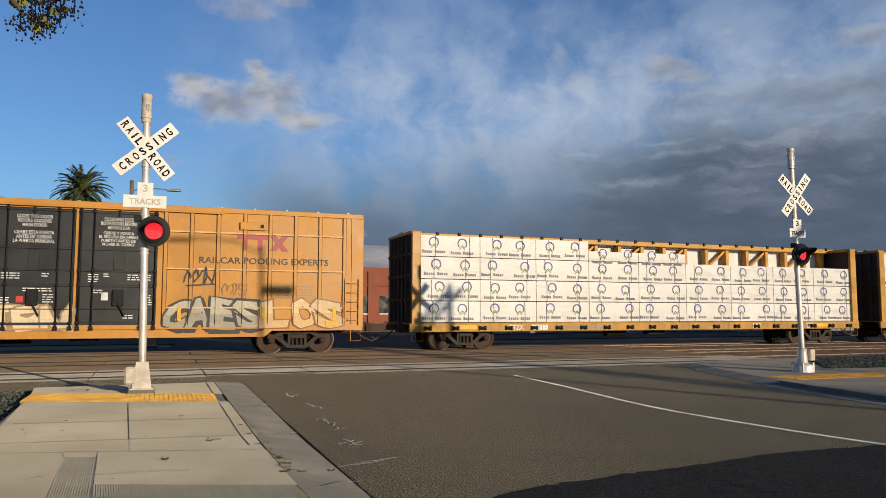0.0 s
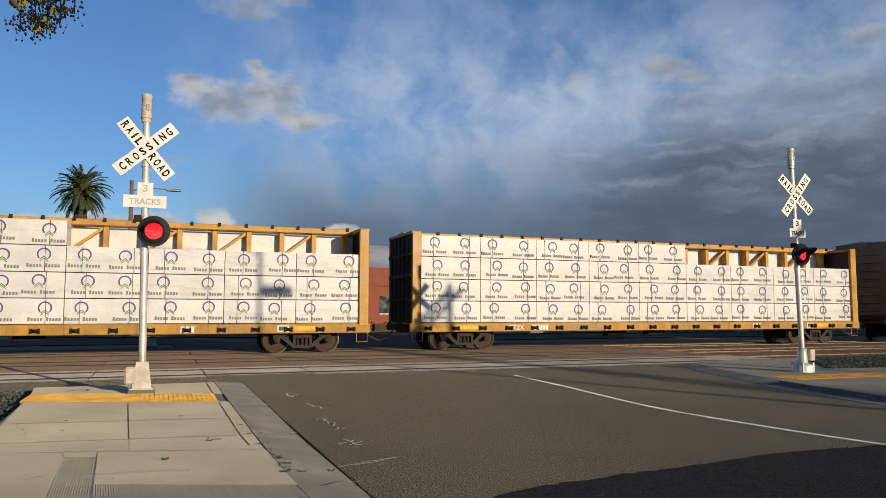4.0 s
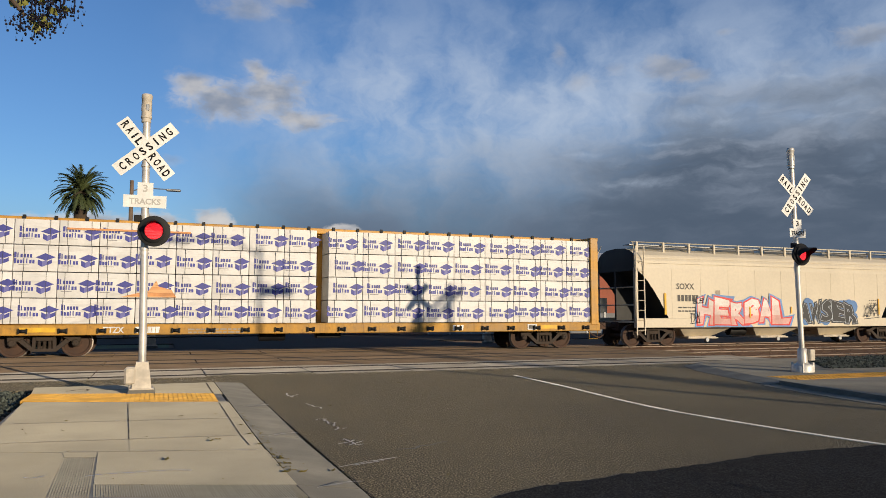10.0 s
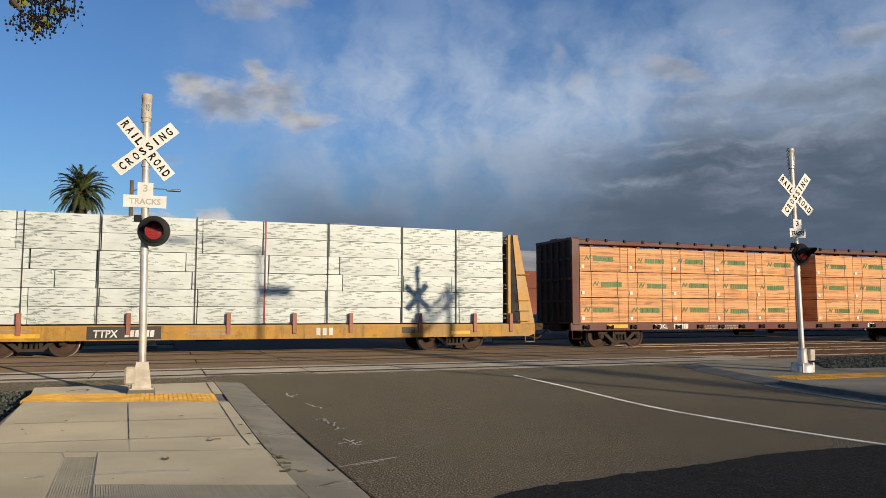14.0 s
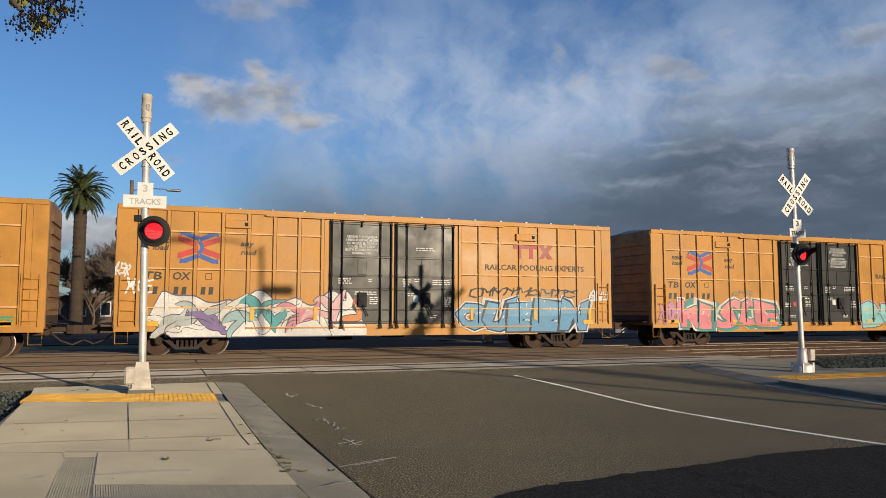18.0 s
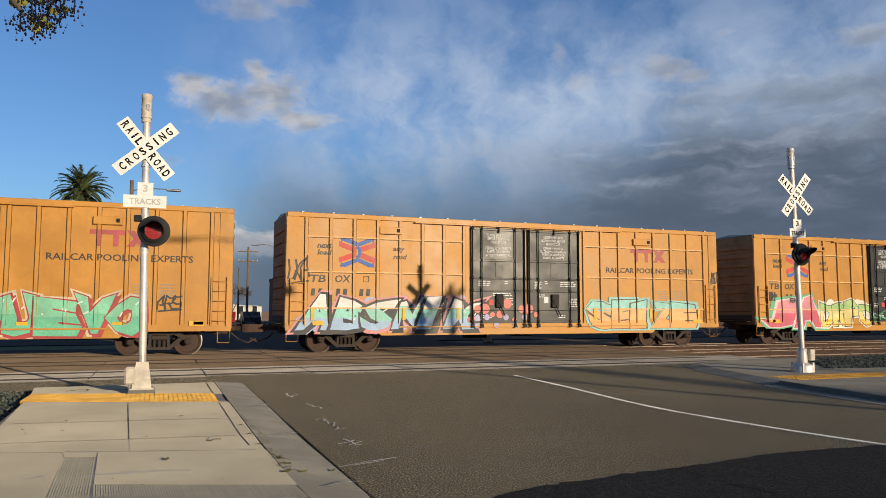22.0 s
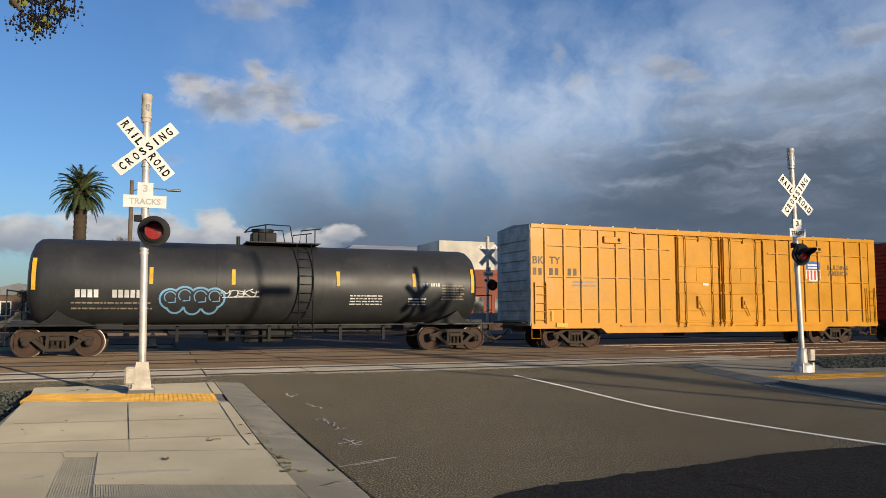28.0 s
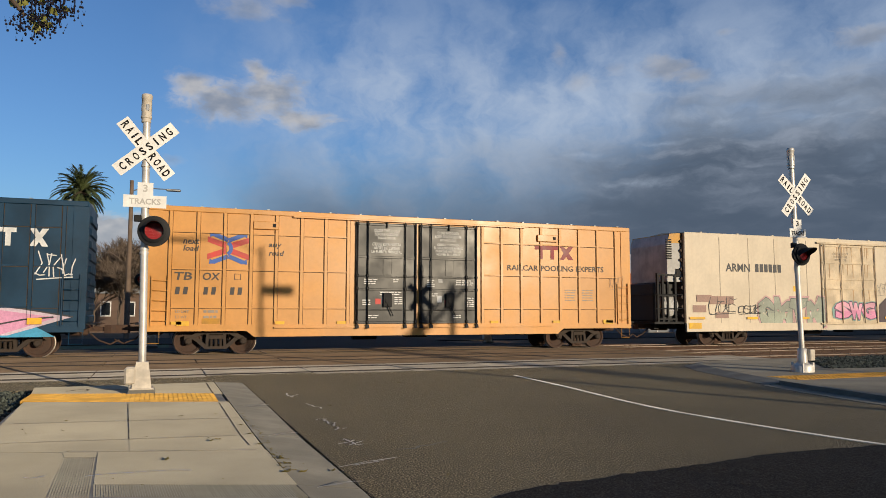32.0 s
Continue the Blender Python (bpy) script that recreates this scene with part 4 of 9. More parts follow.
def build_pavements():
    pave = thing("pavement_west", "pale concrete pavement with scored joints", "pavement", kind="structure")
    z = 0.10
    west = lambda y: -1.70 - 0.062 * (y - 10.0)
    # cross joints as (y on the street centre line of the walk, slope), from the tracks towards the camera
    joints = [(15.1, 0.0), (13.28, -0.33), (12.16, -0.34), (10.16, -0.15), (8.72, -0.14), (7.92, -0.30)]
    mid = lambda y: -0.40 + (12.24 - y) * 0.037
    for (ya, sa), (yb, sb) in zip(joints, joints[1:]):
        if ya == 13.28:
            continue
        wa, wb = west(ya + 0.7), west(yb + 0.7)
        for x0, x1 in ((None, mid), (mid, None)):
            a0, b0 = (wa, wb) if x0 is None else (mid(ya), mid(yb))
            a1, b1 = (mid(ya), mid(yb)) if x1 is mid else (1.02, 1.02)
            corners = [(b0, yb + sb * b0), (b1, yb + sb * b1), (a1, ya + sa * a1), (a0, ya + sa * a0)]
            part("slab", Shape().prism(inset(corners, 0.0035), "z", -0.2, z), CONCRETE, pave)
    # the walk beyond the grooved border
    part("slab", Shape().prism([(-1.6, 3.2), (-0.44, 3.2), (-0.745, 6.2), (-0.80, 7.86), (-0.85, 8.15), (-1.62, 8.38)], "z", -0.2, z), CONCRETE, pave)
    part("slab", Shape().prism([(-0.45, 6.60), (1.06, 6.03), (1.04, 6.94), (1.03, 7.62), (-0.52, 8.05)], "z", -0.2, z), CONCRETE, pave)
    part("slab", Shape().prism([(-0.25, 3.2), (1.2, 3.2), (1.1, 5.45), (-0.33, 5.98)], "z", -0.2, z), CONCRETE, pave)
    part("slab", Shape().prism([(-4.5, 3.2), (-1.62, 3.2), (-1.64, 8.4), (-4.5, 9.0)], "z", -0.2, z - 0.004), CONCRETE, pave)
    part("joint_filler", Shape().prism([(-1.55, 3.3), (1.0, 3.3), (0.98, 15.0), (-1.95, 15.0)], "z", -0.22, z - 0.0022), JOINT_DUST, pave)
    part("slab", Shape().prism([(-0.80, 7.885), (-0.525, 7.79), (-0.525, 8.06), (-0.84, 8.16)], "z", -0.2, z), CONCRETE, pave)
    # yellow tactile strip of ribbed tiles
    x, k = -1.93, 0
    while x < 0.87:
        hi, lo = 13.27 - 0.33 * x, 12.17 - 0.34 * x
        part("tactile_rib", Shape().prism([(x, lo), (x + 0.042, lo - 0.014), (x + 0.042, hi - 0.014), (x, hi)], "z", 0.0, z + 0.012), YELLOW_DOMES, pave)
        part("tactile_tile", Shape().prism([(x + 0.042, lo - 0.014), (x + 0.07, lo - 0.023), (x + 0.07, hi - 0.023), (x + 0.042, hi - 0.014)], "z", 0.0, z + 0.009), YELLOW_DOMES, pave)
        x += 0.07
    # grooved border: fine ribs along the walk
    for i in range(15):
        u = i / 15
        a, b = (-0.80 + 0.285 * u, 7.86 - 0.1 * u), (-0.69 + 0.29 * u, 5.2)
        part("groove_rib", Shape().prism([(b[0], b[1]), (b[0] + 0.011, b[1]), (a[0] + 0.011, a[1]), a], "z", 0.0, z), CONCRETE, pave)
    x = -0.45
    while x < 1.04:
        hi = 6.42 - 0.37 * x - 0.005
        part("groove_rib", Shape().prism([(x + 0.03, hi - 0.42), (x + 0.041, hi - 0.42), (x + 0.011, hi), (x, hi)], "z", 0.0, z), CONCRETE, pave)
        x += 0.0185
    # flush gutter beside the street
    ys = [15.65, 11.42, 8.66, 6.04, 3.0]
    for y0, y1 in zip(ys, ys[1:]):
        s = Shape()
        c0, c1 = (15.1 if y0 > 15 else y0 - 0.01), y1
        e = lambda y: 1.03 + (0.014 * (8.0 - y) ** 2 if y < 8.0 else 0.0) * 0.5
        o = lambda y: 1.60 - 0.05 * max(0.0, 1 - abs(y - 8.5) / 4)
        s.add([(e(c1), c1, 0.098), (o(y1), y1 + .01, 0.022), (o(y0), y0 - .01, 0.022), (e(c0), c0, 0.098), (e(c1), c1, -0.2), (o(y1), y1 + .01, -0.2), (o(y0), y0 - .01, -0.2), (e(c0), c0, -0.2)],
              [(0, 1, 2, 3), (0, 4, 5, 1), (1, 5, 6, 2), (2, 6, 7, 3), (3, 7, 4, 0)])
        part("gutter_slab", s, GUTTER, pave)
    # east pavement with a kerb that curves away
    east = thing("pavement_east", "concrete pavement with a curved kerb and a yellow tactile strip", "pavement", kind="structure")
    edge = [(11.02, -20), (11.05, 6.0), (11.15, 8.9), (11.38, 10.3), (11.72, 11.7), (12.16, 13.2), (12.8, 15.1), (13.6, 16.6), (14.8, 17.35), (16.5, 17.6)]
    inner = [(11.18, -20), (11.21, 6.0), (11.31, 8.9), (11.54, 10.25), (11.87, 11.62), (12.31, 13.1), (12.95, 15.0), (13.72, 16.48), (14.86, 17.2), (16.5, 17.45)]
    part("walk_surface", Shape().prism(inner + [(18.1, 17.4), (18.0, 17.0), (15.6, 14.1), (16.4, 13.75), (40, 13.75), (40, -20)], "z", -0.2, 0.075), DARKER_CONCRETE, east)
    for i in range(len(edge) - 1):
        (ax, ay), (bx, by), (cx, cy), (dx, dy) = edge[i], edge[i + 1], inner[i + 1], inner[i]
        h0 = (0.10, 0.10, 0.10, 0.095, 0.088, 0.08, 0.078, 0.077, 0.077)[i]
        if i < 4:
            part("kerb_stone", Shape().prism([(ax, ay), (bx, by), (cx, cy), (dx, dy)], "z", -0.2, h0), GUTTER, east)
            part("gutter_slab", Shape().prism([(ax - 0.40, ay + 0.1), (bx - 0.40, by + 0.1), (bx, by), (ax, ay)], "z", -0.2, 0.010), DARKER_CONCRETE, east)
        else:
            # towards the tracks the kerb sinks into a flat ramp
            out = [(ax - 0.25, ay + 0.08, 0.006), (bx - 0.25, by + 0.08, 0.006), (cx, cy, 0.078), (dx, dy, 0.078)]
            ramp = Shape().add(out + [(x, y, -0.2) for x, y, _ in out], [(0, 1, 2, 3), (0, 4, 5, 1), (1, 5, 6, 2), (2, 6, 7, 3), (3, 7, 4, 0)])
            part("ramp_slab", ramp, GUTTER, east)
    x = 12.4
    while x < 19:
        for j in range(6):
            y = 11.85 + j * 0.13
            part("tactile_dome", Shape().box(x, x + 0.06, y, y + 0.08, 0.06, 0.085), YELLOW_DOMES, east)
        x += 0.115
    part("tactile_tile", Shape().box(12.35, 19, 11.8, 12.66, 0.0, 0.079), YELLOW_DOMES, east)


build_pavements()


def ragged(points, w, rnd):
    """A wavering strip along a line, as quads in (x, y)."""
    left, right = [], []
    for i, (x, y) in enumerate(points):
        (ax, ay), (bx, by) = points[max(0, i - 1)], points[min(len(points) - 1, i + 1)]
        d = math.hypot(bx - ax, by - ay) or 1.0
        u = w * rnd.uniform(0.35, 1.0) / 2
        left.append((x - (by - ay) / d * u, y + (bx - ax) / d * u))
        right.append((x + (by - ay) / d * u, y - (bx - ax) / d * u))
    return left, right


def strip_on_ground(name, label, lines, w, z, mat, seed, waver=0.6):
    rnd = random.Random(seed)
    s = Shape()
    for k, points in enumerate(lines):
        fine = []
        for (ax, ay), (bx, by) in zip(points, points[1:]):
            n = max(2, int(math.hypot(bx - ax, by - ay) / 0.12))
            fine += [(ax + (bx - ax) * i / n + rnd.gauss(0, w * waver), ay + (by - ay) * i / n + rnd.gauss(0, w * waver)) for i in range(n)]
        fine.append(points[-1])
        a, b = ragged(fine, w, rnd)
        m = len(fine)
        s.add([(x, y, z + k * .0004) for x, y in a + b], [(i, i + 1, m + i + 1, m + i) for i in range(m - 1)])
    mesh = bpy.data.meshes.new(name)
    mesh.from_pydata(s.v, [], s.f)
    mesh.materials.append(mat)
    return tagged(part(name, mesh, ()), label, "road wear", kind="structure")


def street_wear():
    chalk = [[(2.14, 13.54), (2.17, 12.93), (2.29, 12.88)], [(2.11, 12.95), (2.34, 13.34)], [(2.21, 11.92), (2.32, 11.25)], [(1.99, 10.12), (2.14, 10.18), (2.10, 9.7)], [(2.06, 9.9), (2.2, 9.8), (2.13, 9.5)], [(2.15, 9.45), (2.12, 9.19), (2.25, 9.3)],
             [(1.98, 8.5), (2.05, 8.53), (2.05, 8.06), (2.15, 8.11)], [(1.93, 8.24), (2.12, 8.4)], [(2.0, 8.12), (2.2, 8.3)], [(1.63, 7.01), (1.89, 7.13), (2.02, 7.16), (2.28, 7.27)], [(1.8, 7.06), (2.1, 7.14)]]
    strip_on_ground("chalk_marks", "pale chalk survey marks on the asphalt", chalk, 0.036, 0.005, CHALK, 1)
    strip_on_ground("paint_smear", "faint worn paint smear on the asphalt", [[(2.55, 7.72), (2.8, 7.86), (3.1, 7.98)], [(2.45, 7.66), (2.62, 7.70)]], 0.06, 0.0045, GUTTER, 2)
    cracks = [[(3.5, 8.9), (3.72, 8.98), (3.9, 8.93)], [(8.4, 7.4), (8.75, 7.34)], [(4.60, 5.85), (4.60, 5.54), (4.63, 5.16), (4.61, 4.99)], [(4.66, 5.12), (4.69, 4.90), (4.75, 4.66)], [(4.29, 5.11), (4.25, 4.92)], [(1.63, 15.4), (1.62, 11.4), (1.56, 8.5), (1.6, 6.8), (1.64, 5.2)]]
    scratches = [[(4.76, 6.75), (4.72, 6.14)], [(4.92, 6.63), (4.97, 5.99)], [(5.05, 6.38), (5.17, 6.06)], [(5.52, 6.21), (5.71, 5.66)], [(5.79, 6.34), (5.87, 6.11)]]
    strip_on_ground("asphalt_scratch", "thin dark scrape marks on the asphalt", scratches, 0.008, 0.0072, NEW_ASPHALT, 31)
    strip_on_ground("asphalt_crack", "dark cracks and joints in the asphalt", cracks, 0.02, 0.0075, SIGN_BLACK, 3)
    strip_on_ground("pavement_stain", "pale paint streaks on the concrete", [[(-0.55, 6.95), (-0.3, 6.95), (0.0, 6.92), (0.3, 6.86)], [(-1.0, 7.0), (-0.85, 7.05)]], 0.035, 0.1035, WHITE_SIGN, 6)
    strip_on_ground("sprayed_mark", "dark faded sprayed marks on the concrete", [[(-1.45, 14.2), (-1.2, 14.5), (-1.1, 14.1), (-1.3, 14.15)], [(-0.95, 14.2), (-0.7, 14.35), (-0.55, 14.1), (-0.42, 14.4), (-0.3, 14.0)]], 0.06, 0.1035, SHADE_AND_MARKS, 7)
    pale = [[(-1.66, 10.41), (-0.4, 10.22), (0.88, 10.03)], [(-1.6, 8.95), (-0.3, 8.76), (0.88, 8.60)], [(-0.85, 8.18), (0.0, 7.93), (0.95, 7.64)]]
    strip_on_ground("joint_edge", "pale worn edge of a pavement joint", pale, 0.022, 0.1028, WHITE_CASE, 8, waver=0.05)
    strip_on_ground("joint_line", "dark open joint of the pavement", [[(x, y - 0.045) for x, y in line] for line in pale[:2]], 0.014, 0.1031, JOINT_DUST, 9, waver=0.05)
    strip_on_ground("centre_joint", "dark joint along the middle of the pavement", [[(mx, my) for mx, my in ((-0.40, 12.0), (-0.33, 10.2), (-0.29, 9.3), (-0.27, 8.75))]], 0.011, 0.1034, SHADE_AND_MARKS, 14, waver=0.05)
    strip_on_ground("kerb_joint", "thin joint along the kerb of the pavement", [[(0.9, 7.92), (0.875, 8.65), (0.87, 11.7)], [(0.87, 13.0), (0.87, 15.0)]], 0.016, 0.1031, SHADE_AND_MARKS, 12, waver=0.05)
    strip_on_ground("gutter_joint", "pale joint across the gutter", [[(1.08, 11.40), (1.57, 11.46)], [(1.08, 8.60), (1.54, 8.72)], [(1.12, 6.0), (1.60, 6.07)]], 0.035, 0.075, WHITE_CASE, 10)
    rnd = random.Random(21)
    brown = material("fallen_leaf", (0.22, 0.17, 0.04), 0.8, dirt=0.3, grain=8.0, vary=0.5)
    spots = [(-1.05, 10.4), (0.3, 10.35), (0.55, 8.3), (0.62, 8.35), (1.05, 7.5), (1.0, 7.9), (1.1, 7.2), (0.98, 8.6), (0.95, 9.3), (1.12, 6.9), (1.05, 6.5), (1.2, 6.55), (2.7, 8.45), (1.58, 6.6), (1.5, 6.7), (2.5, 11.5), (0.1, 7.4), (4.6, 14.6)]
    for i in range(96):
        spots.append((1.04 + abs(rnd.gauss(0, .07)), rnd.choice((rnd.uniform(6.4, 10.6), rnd.gauss(8.6, .5), rnd.gauss(7.0, .3)))) if i < 60 else (rnd.uniform(-1.5, 6), rnd.uniform(6, 13)))
    for i, (x, y) in enumerate(spots):
        z = 0.104 if x < 1.03 else (0.026 + 0.076 * max(0, (1.6 - x) / 0.57) if x < 1.6 else 0.006)
        k, a = rnd.uniform(0.02, 0.05) * (0.6 if i > 18 else 1), rnd.uniform(0, 6.28)
        c, s_ = math.cos(a), math.sin(a)
        pts = [(-1, 0, .1), (-.3, .45, .35), (.5, .35, .2), (1, 0, .5), (.4, -.4, .15), (-.4, -.4, .3)]
        leaf = Shape().add([(k * (p * c - q * s_), k * (p * s_ + q * c), k * r) for p, q, r in pts], [(0, 1, 2, 3), (0, 3, 4, 5)])
        mesh = bpy.data.meshes.new("fallen_leaf")
        mesh.from_pydata(leaf.v, [], leaf.f)
        mesh.materials.append(brown)
        tagged(part("fallen_leaf", mesh, (), at=(x, y, z)), "small dry brown leaf lying on the ground", "leaf", "fallen leaves")


street_wear()


# ---- crossing signals ----
def blade(parent, words, angle, z, depth, x):
    turn = Matrix.Translation((x, depth, z)) @ Matrix.Rotation(radians(angle), 4, "Y")
    b = part("crossbuck_blade", Shape().box(-0.61, 0.61, -0.004, 0.004, -0.115, 0.115), WHITE_SIGN, parent, "white blade with black capital letters", at=turn)
    for word, px, pitch in words:
        for i, letter in enumerate(word):
            flat_words(b, letter, px + (i - (len(word) - 1) / 2) * pitch, 0, -0.007, 0.142, 0.03 if letter == "I" else 0.086, SIGN_BLACK)


def flat_words(parent, words, x, z, y, height, width, mat):
    s = Shape()
    for t in moved(text_triangles(words, height, width, 0.0, 0.028), x, z):
        s.add([(a, y, c) for a, c in t], [(0, 1, 2)])
    m = bpy.data.meshes.new("lettering")
    m.from_pydata(s.v, [], s.f)
    m.materials.append(mat)
    return part("lettering", m, (), parent)


SLATS = []
FLASH, FIRST_ON, ON_SHARE = 1.1875, 1.155, 0.515


def lamp_head(parent, x, z, lit):
    head = part("lamp_head", Shape().lathe([(0.0, 0.09), (0.16, 0.09), (0.20, 0.03), (0.20, -0.10), (0.145, -0.12), (0.145, -0.10), (0.19, -0.08)], "y", n=28), BLACK_IRON, parent, "black signal lamp with a round backboard", at=(x, -0.16, z))
    part("backboard", Shape().lathe([(0.15, -0.075), (0.258, -0.06), (0.262, -0.045), (0.15, -0.05)], "y", n=36), BLACK_IRON, head)
    if lit is None:
        part("lens", Shape().lathe([(0.0, -0.112), (0.08, -0.109), (0.148, -0.098)], "y", n=28), LAMP_DULL, head, "dull red lens")
    else:
        glass = part("lens", Shape().lathe([(0.0, -0.122), (0.08, -0.118), (0.147, -0.104)], "y", n=28), CLEAR_LENS, head, "thin red lens")
        glass.visible_shadow = False
        board = part("diode_board", Shape().lathe([(0.0, -0.052), (0.146, -0.050)], "y", n=28), LAMP_RED, head, "glowing red diode board")
        dots = Shape()
        for i in range(-7, 8):
            for j in range(-8, 9):
                dx, dz = (i + 0.5 * (j % 2)) * 0.0195, j * 0.017
                if math.hypot(dx, dz) < 0.138:
                    dots.lathe([(0.0066, -0.052), (0.005, -0.057), (0.0, -0.058)], "y", (dx, 0, dz), 6)
        tagged(part("diodes", dots, LED_RED, board, "bright red diodes"), "bright red diodes", kind="stuff")
        # slats added to make the lamp flash: they turn to show or hide the board
        for i in range(6):
            z0 = -0.146 + i * 0.292 / 6
            z1, zc = z0 + 0.292 / 6, z0 + 0.146 / 6
            ends = [math.sqrt(max(0.0, 0.147 ** 2 - v * v)) for v in (z0, zc, z1)]
            blank = [(-ends[0], z0 - zc), (ends[0], z0 - zc), (ends[1], 0), (ends[2], z1 - zc), (-ends[2], z1 - zc), (-ends[1], 0)]
            slat = part("shutter_slat", Shape().prism(blank, "y", -0.0012, 0.0012), LAMP_DULL, head, "dull red slat, added to hide the lit board", at=(0, -0.079, zc))
            SLATS.append((slat, zc, lit))
    hood = Shape()
    n = 20
    pts, inner = [], []
    for j in range(n + 1):
        a = radians(-15 + 210 * j / n)
        reach = 0.36 * max(0.15, math.sin(a) ** 0.6 if math.sin(a) > 0 else 0.15)
        pts.append(((0.158 * math.cos(a), -0.10, 0.158 * math.sin(a)), (0.152 * math.cos(a), -0.10 - reach, 0.152 * math.sin(a) - 0.02)))
    v = [p for ab in pts for p in ab]
    hood.add(v, [(2 * j, 2 * j + 2, 2 * j + 3, 2 * j + 1) for j in range(n)])
    v2 = [(p[0] * 0.97, p[1], p[2] * 0.97) for p in v]
    hood.add(v2, [(2 * j, 2 * j + 1, 2 * j + 3, 2 * j + 2) for j in range(n)])
    part("visor", hood, BLACK_IRON, head)
    return head


def signal(x, y, label, lit=0.0, faded=False, two=False, tilt=0.0, z0=0.1, lean=0.0, tall=5.0, head_x=0.15, cast=False):
    """A pole with a bell, a crossbuck, a sign that counts the tracks, and one or two lamps. lean: how far its top stands off to -x."""
    s = thing("crossing_signal", label, "crossing signal", (x, y, z0), group="signals of the railway crossing")
    at = lambda z: -lean * z / tall
    part("pole", Shape().tube([(0, 0, 0.3), (at(tall - .3), 0, tall - .3)], 0.062, 16), ALUMINIUM, s)
    t = tall
    part("pole_cap", Shape().lathe([(0.0, t + .02), (0.08, t + .02), (0.09, t), (0.09, t - .05), (0.083, t - .06), (0.083, t - .36), (0.09, t - .365), (0.09, t - .40), (0.078, t - .41), (0.078, t - .47), (0.064, t - .48)], "z", (at(t), 0, 0), 20), ALUMINIUM if cast else WHITE_CASE, s, "pale bell housing on the pole")
    for dx, dy in ((0.015, -0.078), (-0.076, -0.02), (0.076, 0.0)):
        part("cap_opening", Shape().box(-0.028 if abs(dx) < .05 else -0.01, 0.028 if abs(dx) < .05 else 0.01, -0.01 if abs(dx) < .05 else -0.03, 0.01 if abs(dx) < .05 else 0.03, -0.06, 0.06, bevel=0.01), GREY_STEEL, s, "dark opening in the bell housing", at=(at(t) + dx, dy, t - .22))
    base = Shape()
    if cast:
        base.lathe([(0.0, -.04), (0.24, -.04), (0.25, .1), (0.22, .15), (0.15, .17), (0.12, .2), (0.105, .5), (0.09, .52), (0.06, .53)], "z", (0, 0, 0), 10)
        part("base", base, ALUMINIUM, s, "cast aluminium base with a bolted flange")
        for i in range(4):
            a = 0.785 + i * 1.571
            part("anchor_bolt", Shape().lathe([(0.0, .2), (0.03, .2), (0.03, -.05), (0, -.05)], "z", (.22 * math.cos(a), .22 * math.sin(a), 0), 8), ALUMINIUM, s)
        part("junction_box", Shape().box(0.09, 0.24, -0.16, 0.0, 0.24, 0.5, bevel=0.02), WHITE_CASE, s, "small pale junction box")
    else:
        w0, w1 = 0.155, 0.095
        base.add([(-w0, -w0, 0.08), (w0, -w0, 0.08), (w0, w0, 0.08), (-w0, w0, 0.08), (-w1, -w1, 0.52), (w1, -w1, 0.52), (w1, w1, 0.52), (-w1, w1, 0.52)],
                 [(0, 1, 2, 3), (4, 5, 6, 7), (0, 1, 5, 4), (1, 2, 6, 5), (2, 3, 7, 6), (3, 0, 4, 7)])
        part("base", base, WHITE_CASE, s, "flared pale cast base")
        part("base_flange", Shape().box(-.19, .19, -.19, .19, 0.06, 0.09, bevel=.01), WHITE_CASE, s)
        foot = Shape()
        foot.add([(-.24, -.24, -.1), (.24, -.24, -.1), (.24, .24, -.1), (-.24, .24, -.1), (-.2, -.2, .065), (.2, -.2, .065), (.2, .2, .065), (-.2, .2, .065)],
                 [(0, 1, 2, 3), (4, 5, 6, 7), (0, 1, 5, 4), (1, 2, 6, 5), (2, 3, 7, 6), (3, 0, 4, 7)])
        part("footing", foot, GUTTER, s, "concrete footing")
        part("junction_box", Shape().box(-0.27, -0.09, -0.16, 0.06, 0.15, 0.44, bevel=0.03), WHITE_CASE, s, "small pale junction box")
        part("conduit", Shape().tube([(-0.17, -0.05, 0.2), (-0.17, -0.05, 0.0)], 0.04, 10), ALUMINIUM, s)
    for z in (2.35, 2.42, 3.0, 3.5, 3.85, 4.35):
        part("clamp", Shape().lathe([(0.06, -0.02), (0.074, -0.02), (0.074, 0.02), (0.06, 0.02)], "z", (at(z), 0, z), 16), ALUMINIUM, s)
    zx = 4.13
    blade(s, (("RAIL", -0.345, 0.118), ("ROAD", 0.345, 0.118)), 44 + tilt, zx, -0.085, at(zx))
    blade(s, (("CROSSING", 0.0, 0.138),), -48 + tilt, zx, -0.097, at(zx))
    wide = 0.342 if faded else 0.245
    plate = part("track_count_sign", Shape().prism([(-wide, 3.12), (wide, 3.12), (wide, 3.33), (0.125, 3.33), (0.125, 3.55), (-0.125, 3.55), (-0.125, 3.33), (-wide, 3.33)], "y", -0.084, -0.076), WHITE_SIGN, s, "white sign that counts the tracks, its letters %s" % ("faded" if faded else "black"), at=(at(3.3), 0, 0))
    ink = SIGN_FADED if faded else SIGN_BLACK
    flat_words(plate, "3", 0, 3.45, -0.087, 0.13, 0.075, ink)
    flat_words(plate, "TRACKS", 0, 3.225, -0.087, 0.105, 0.50 if faded else 0.40, ink)
    part("bracket", Shape().tube([(at(3) - 0.15, -0.02, 2.97), (at(3) + 0.2, -0.02, 2.97)], 0.022, 10), ALUMINIUM, s)
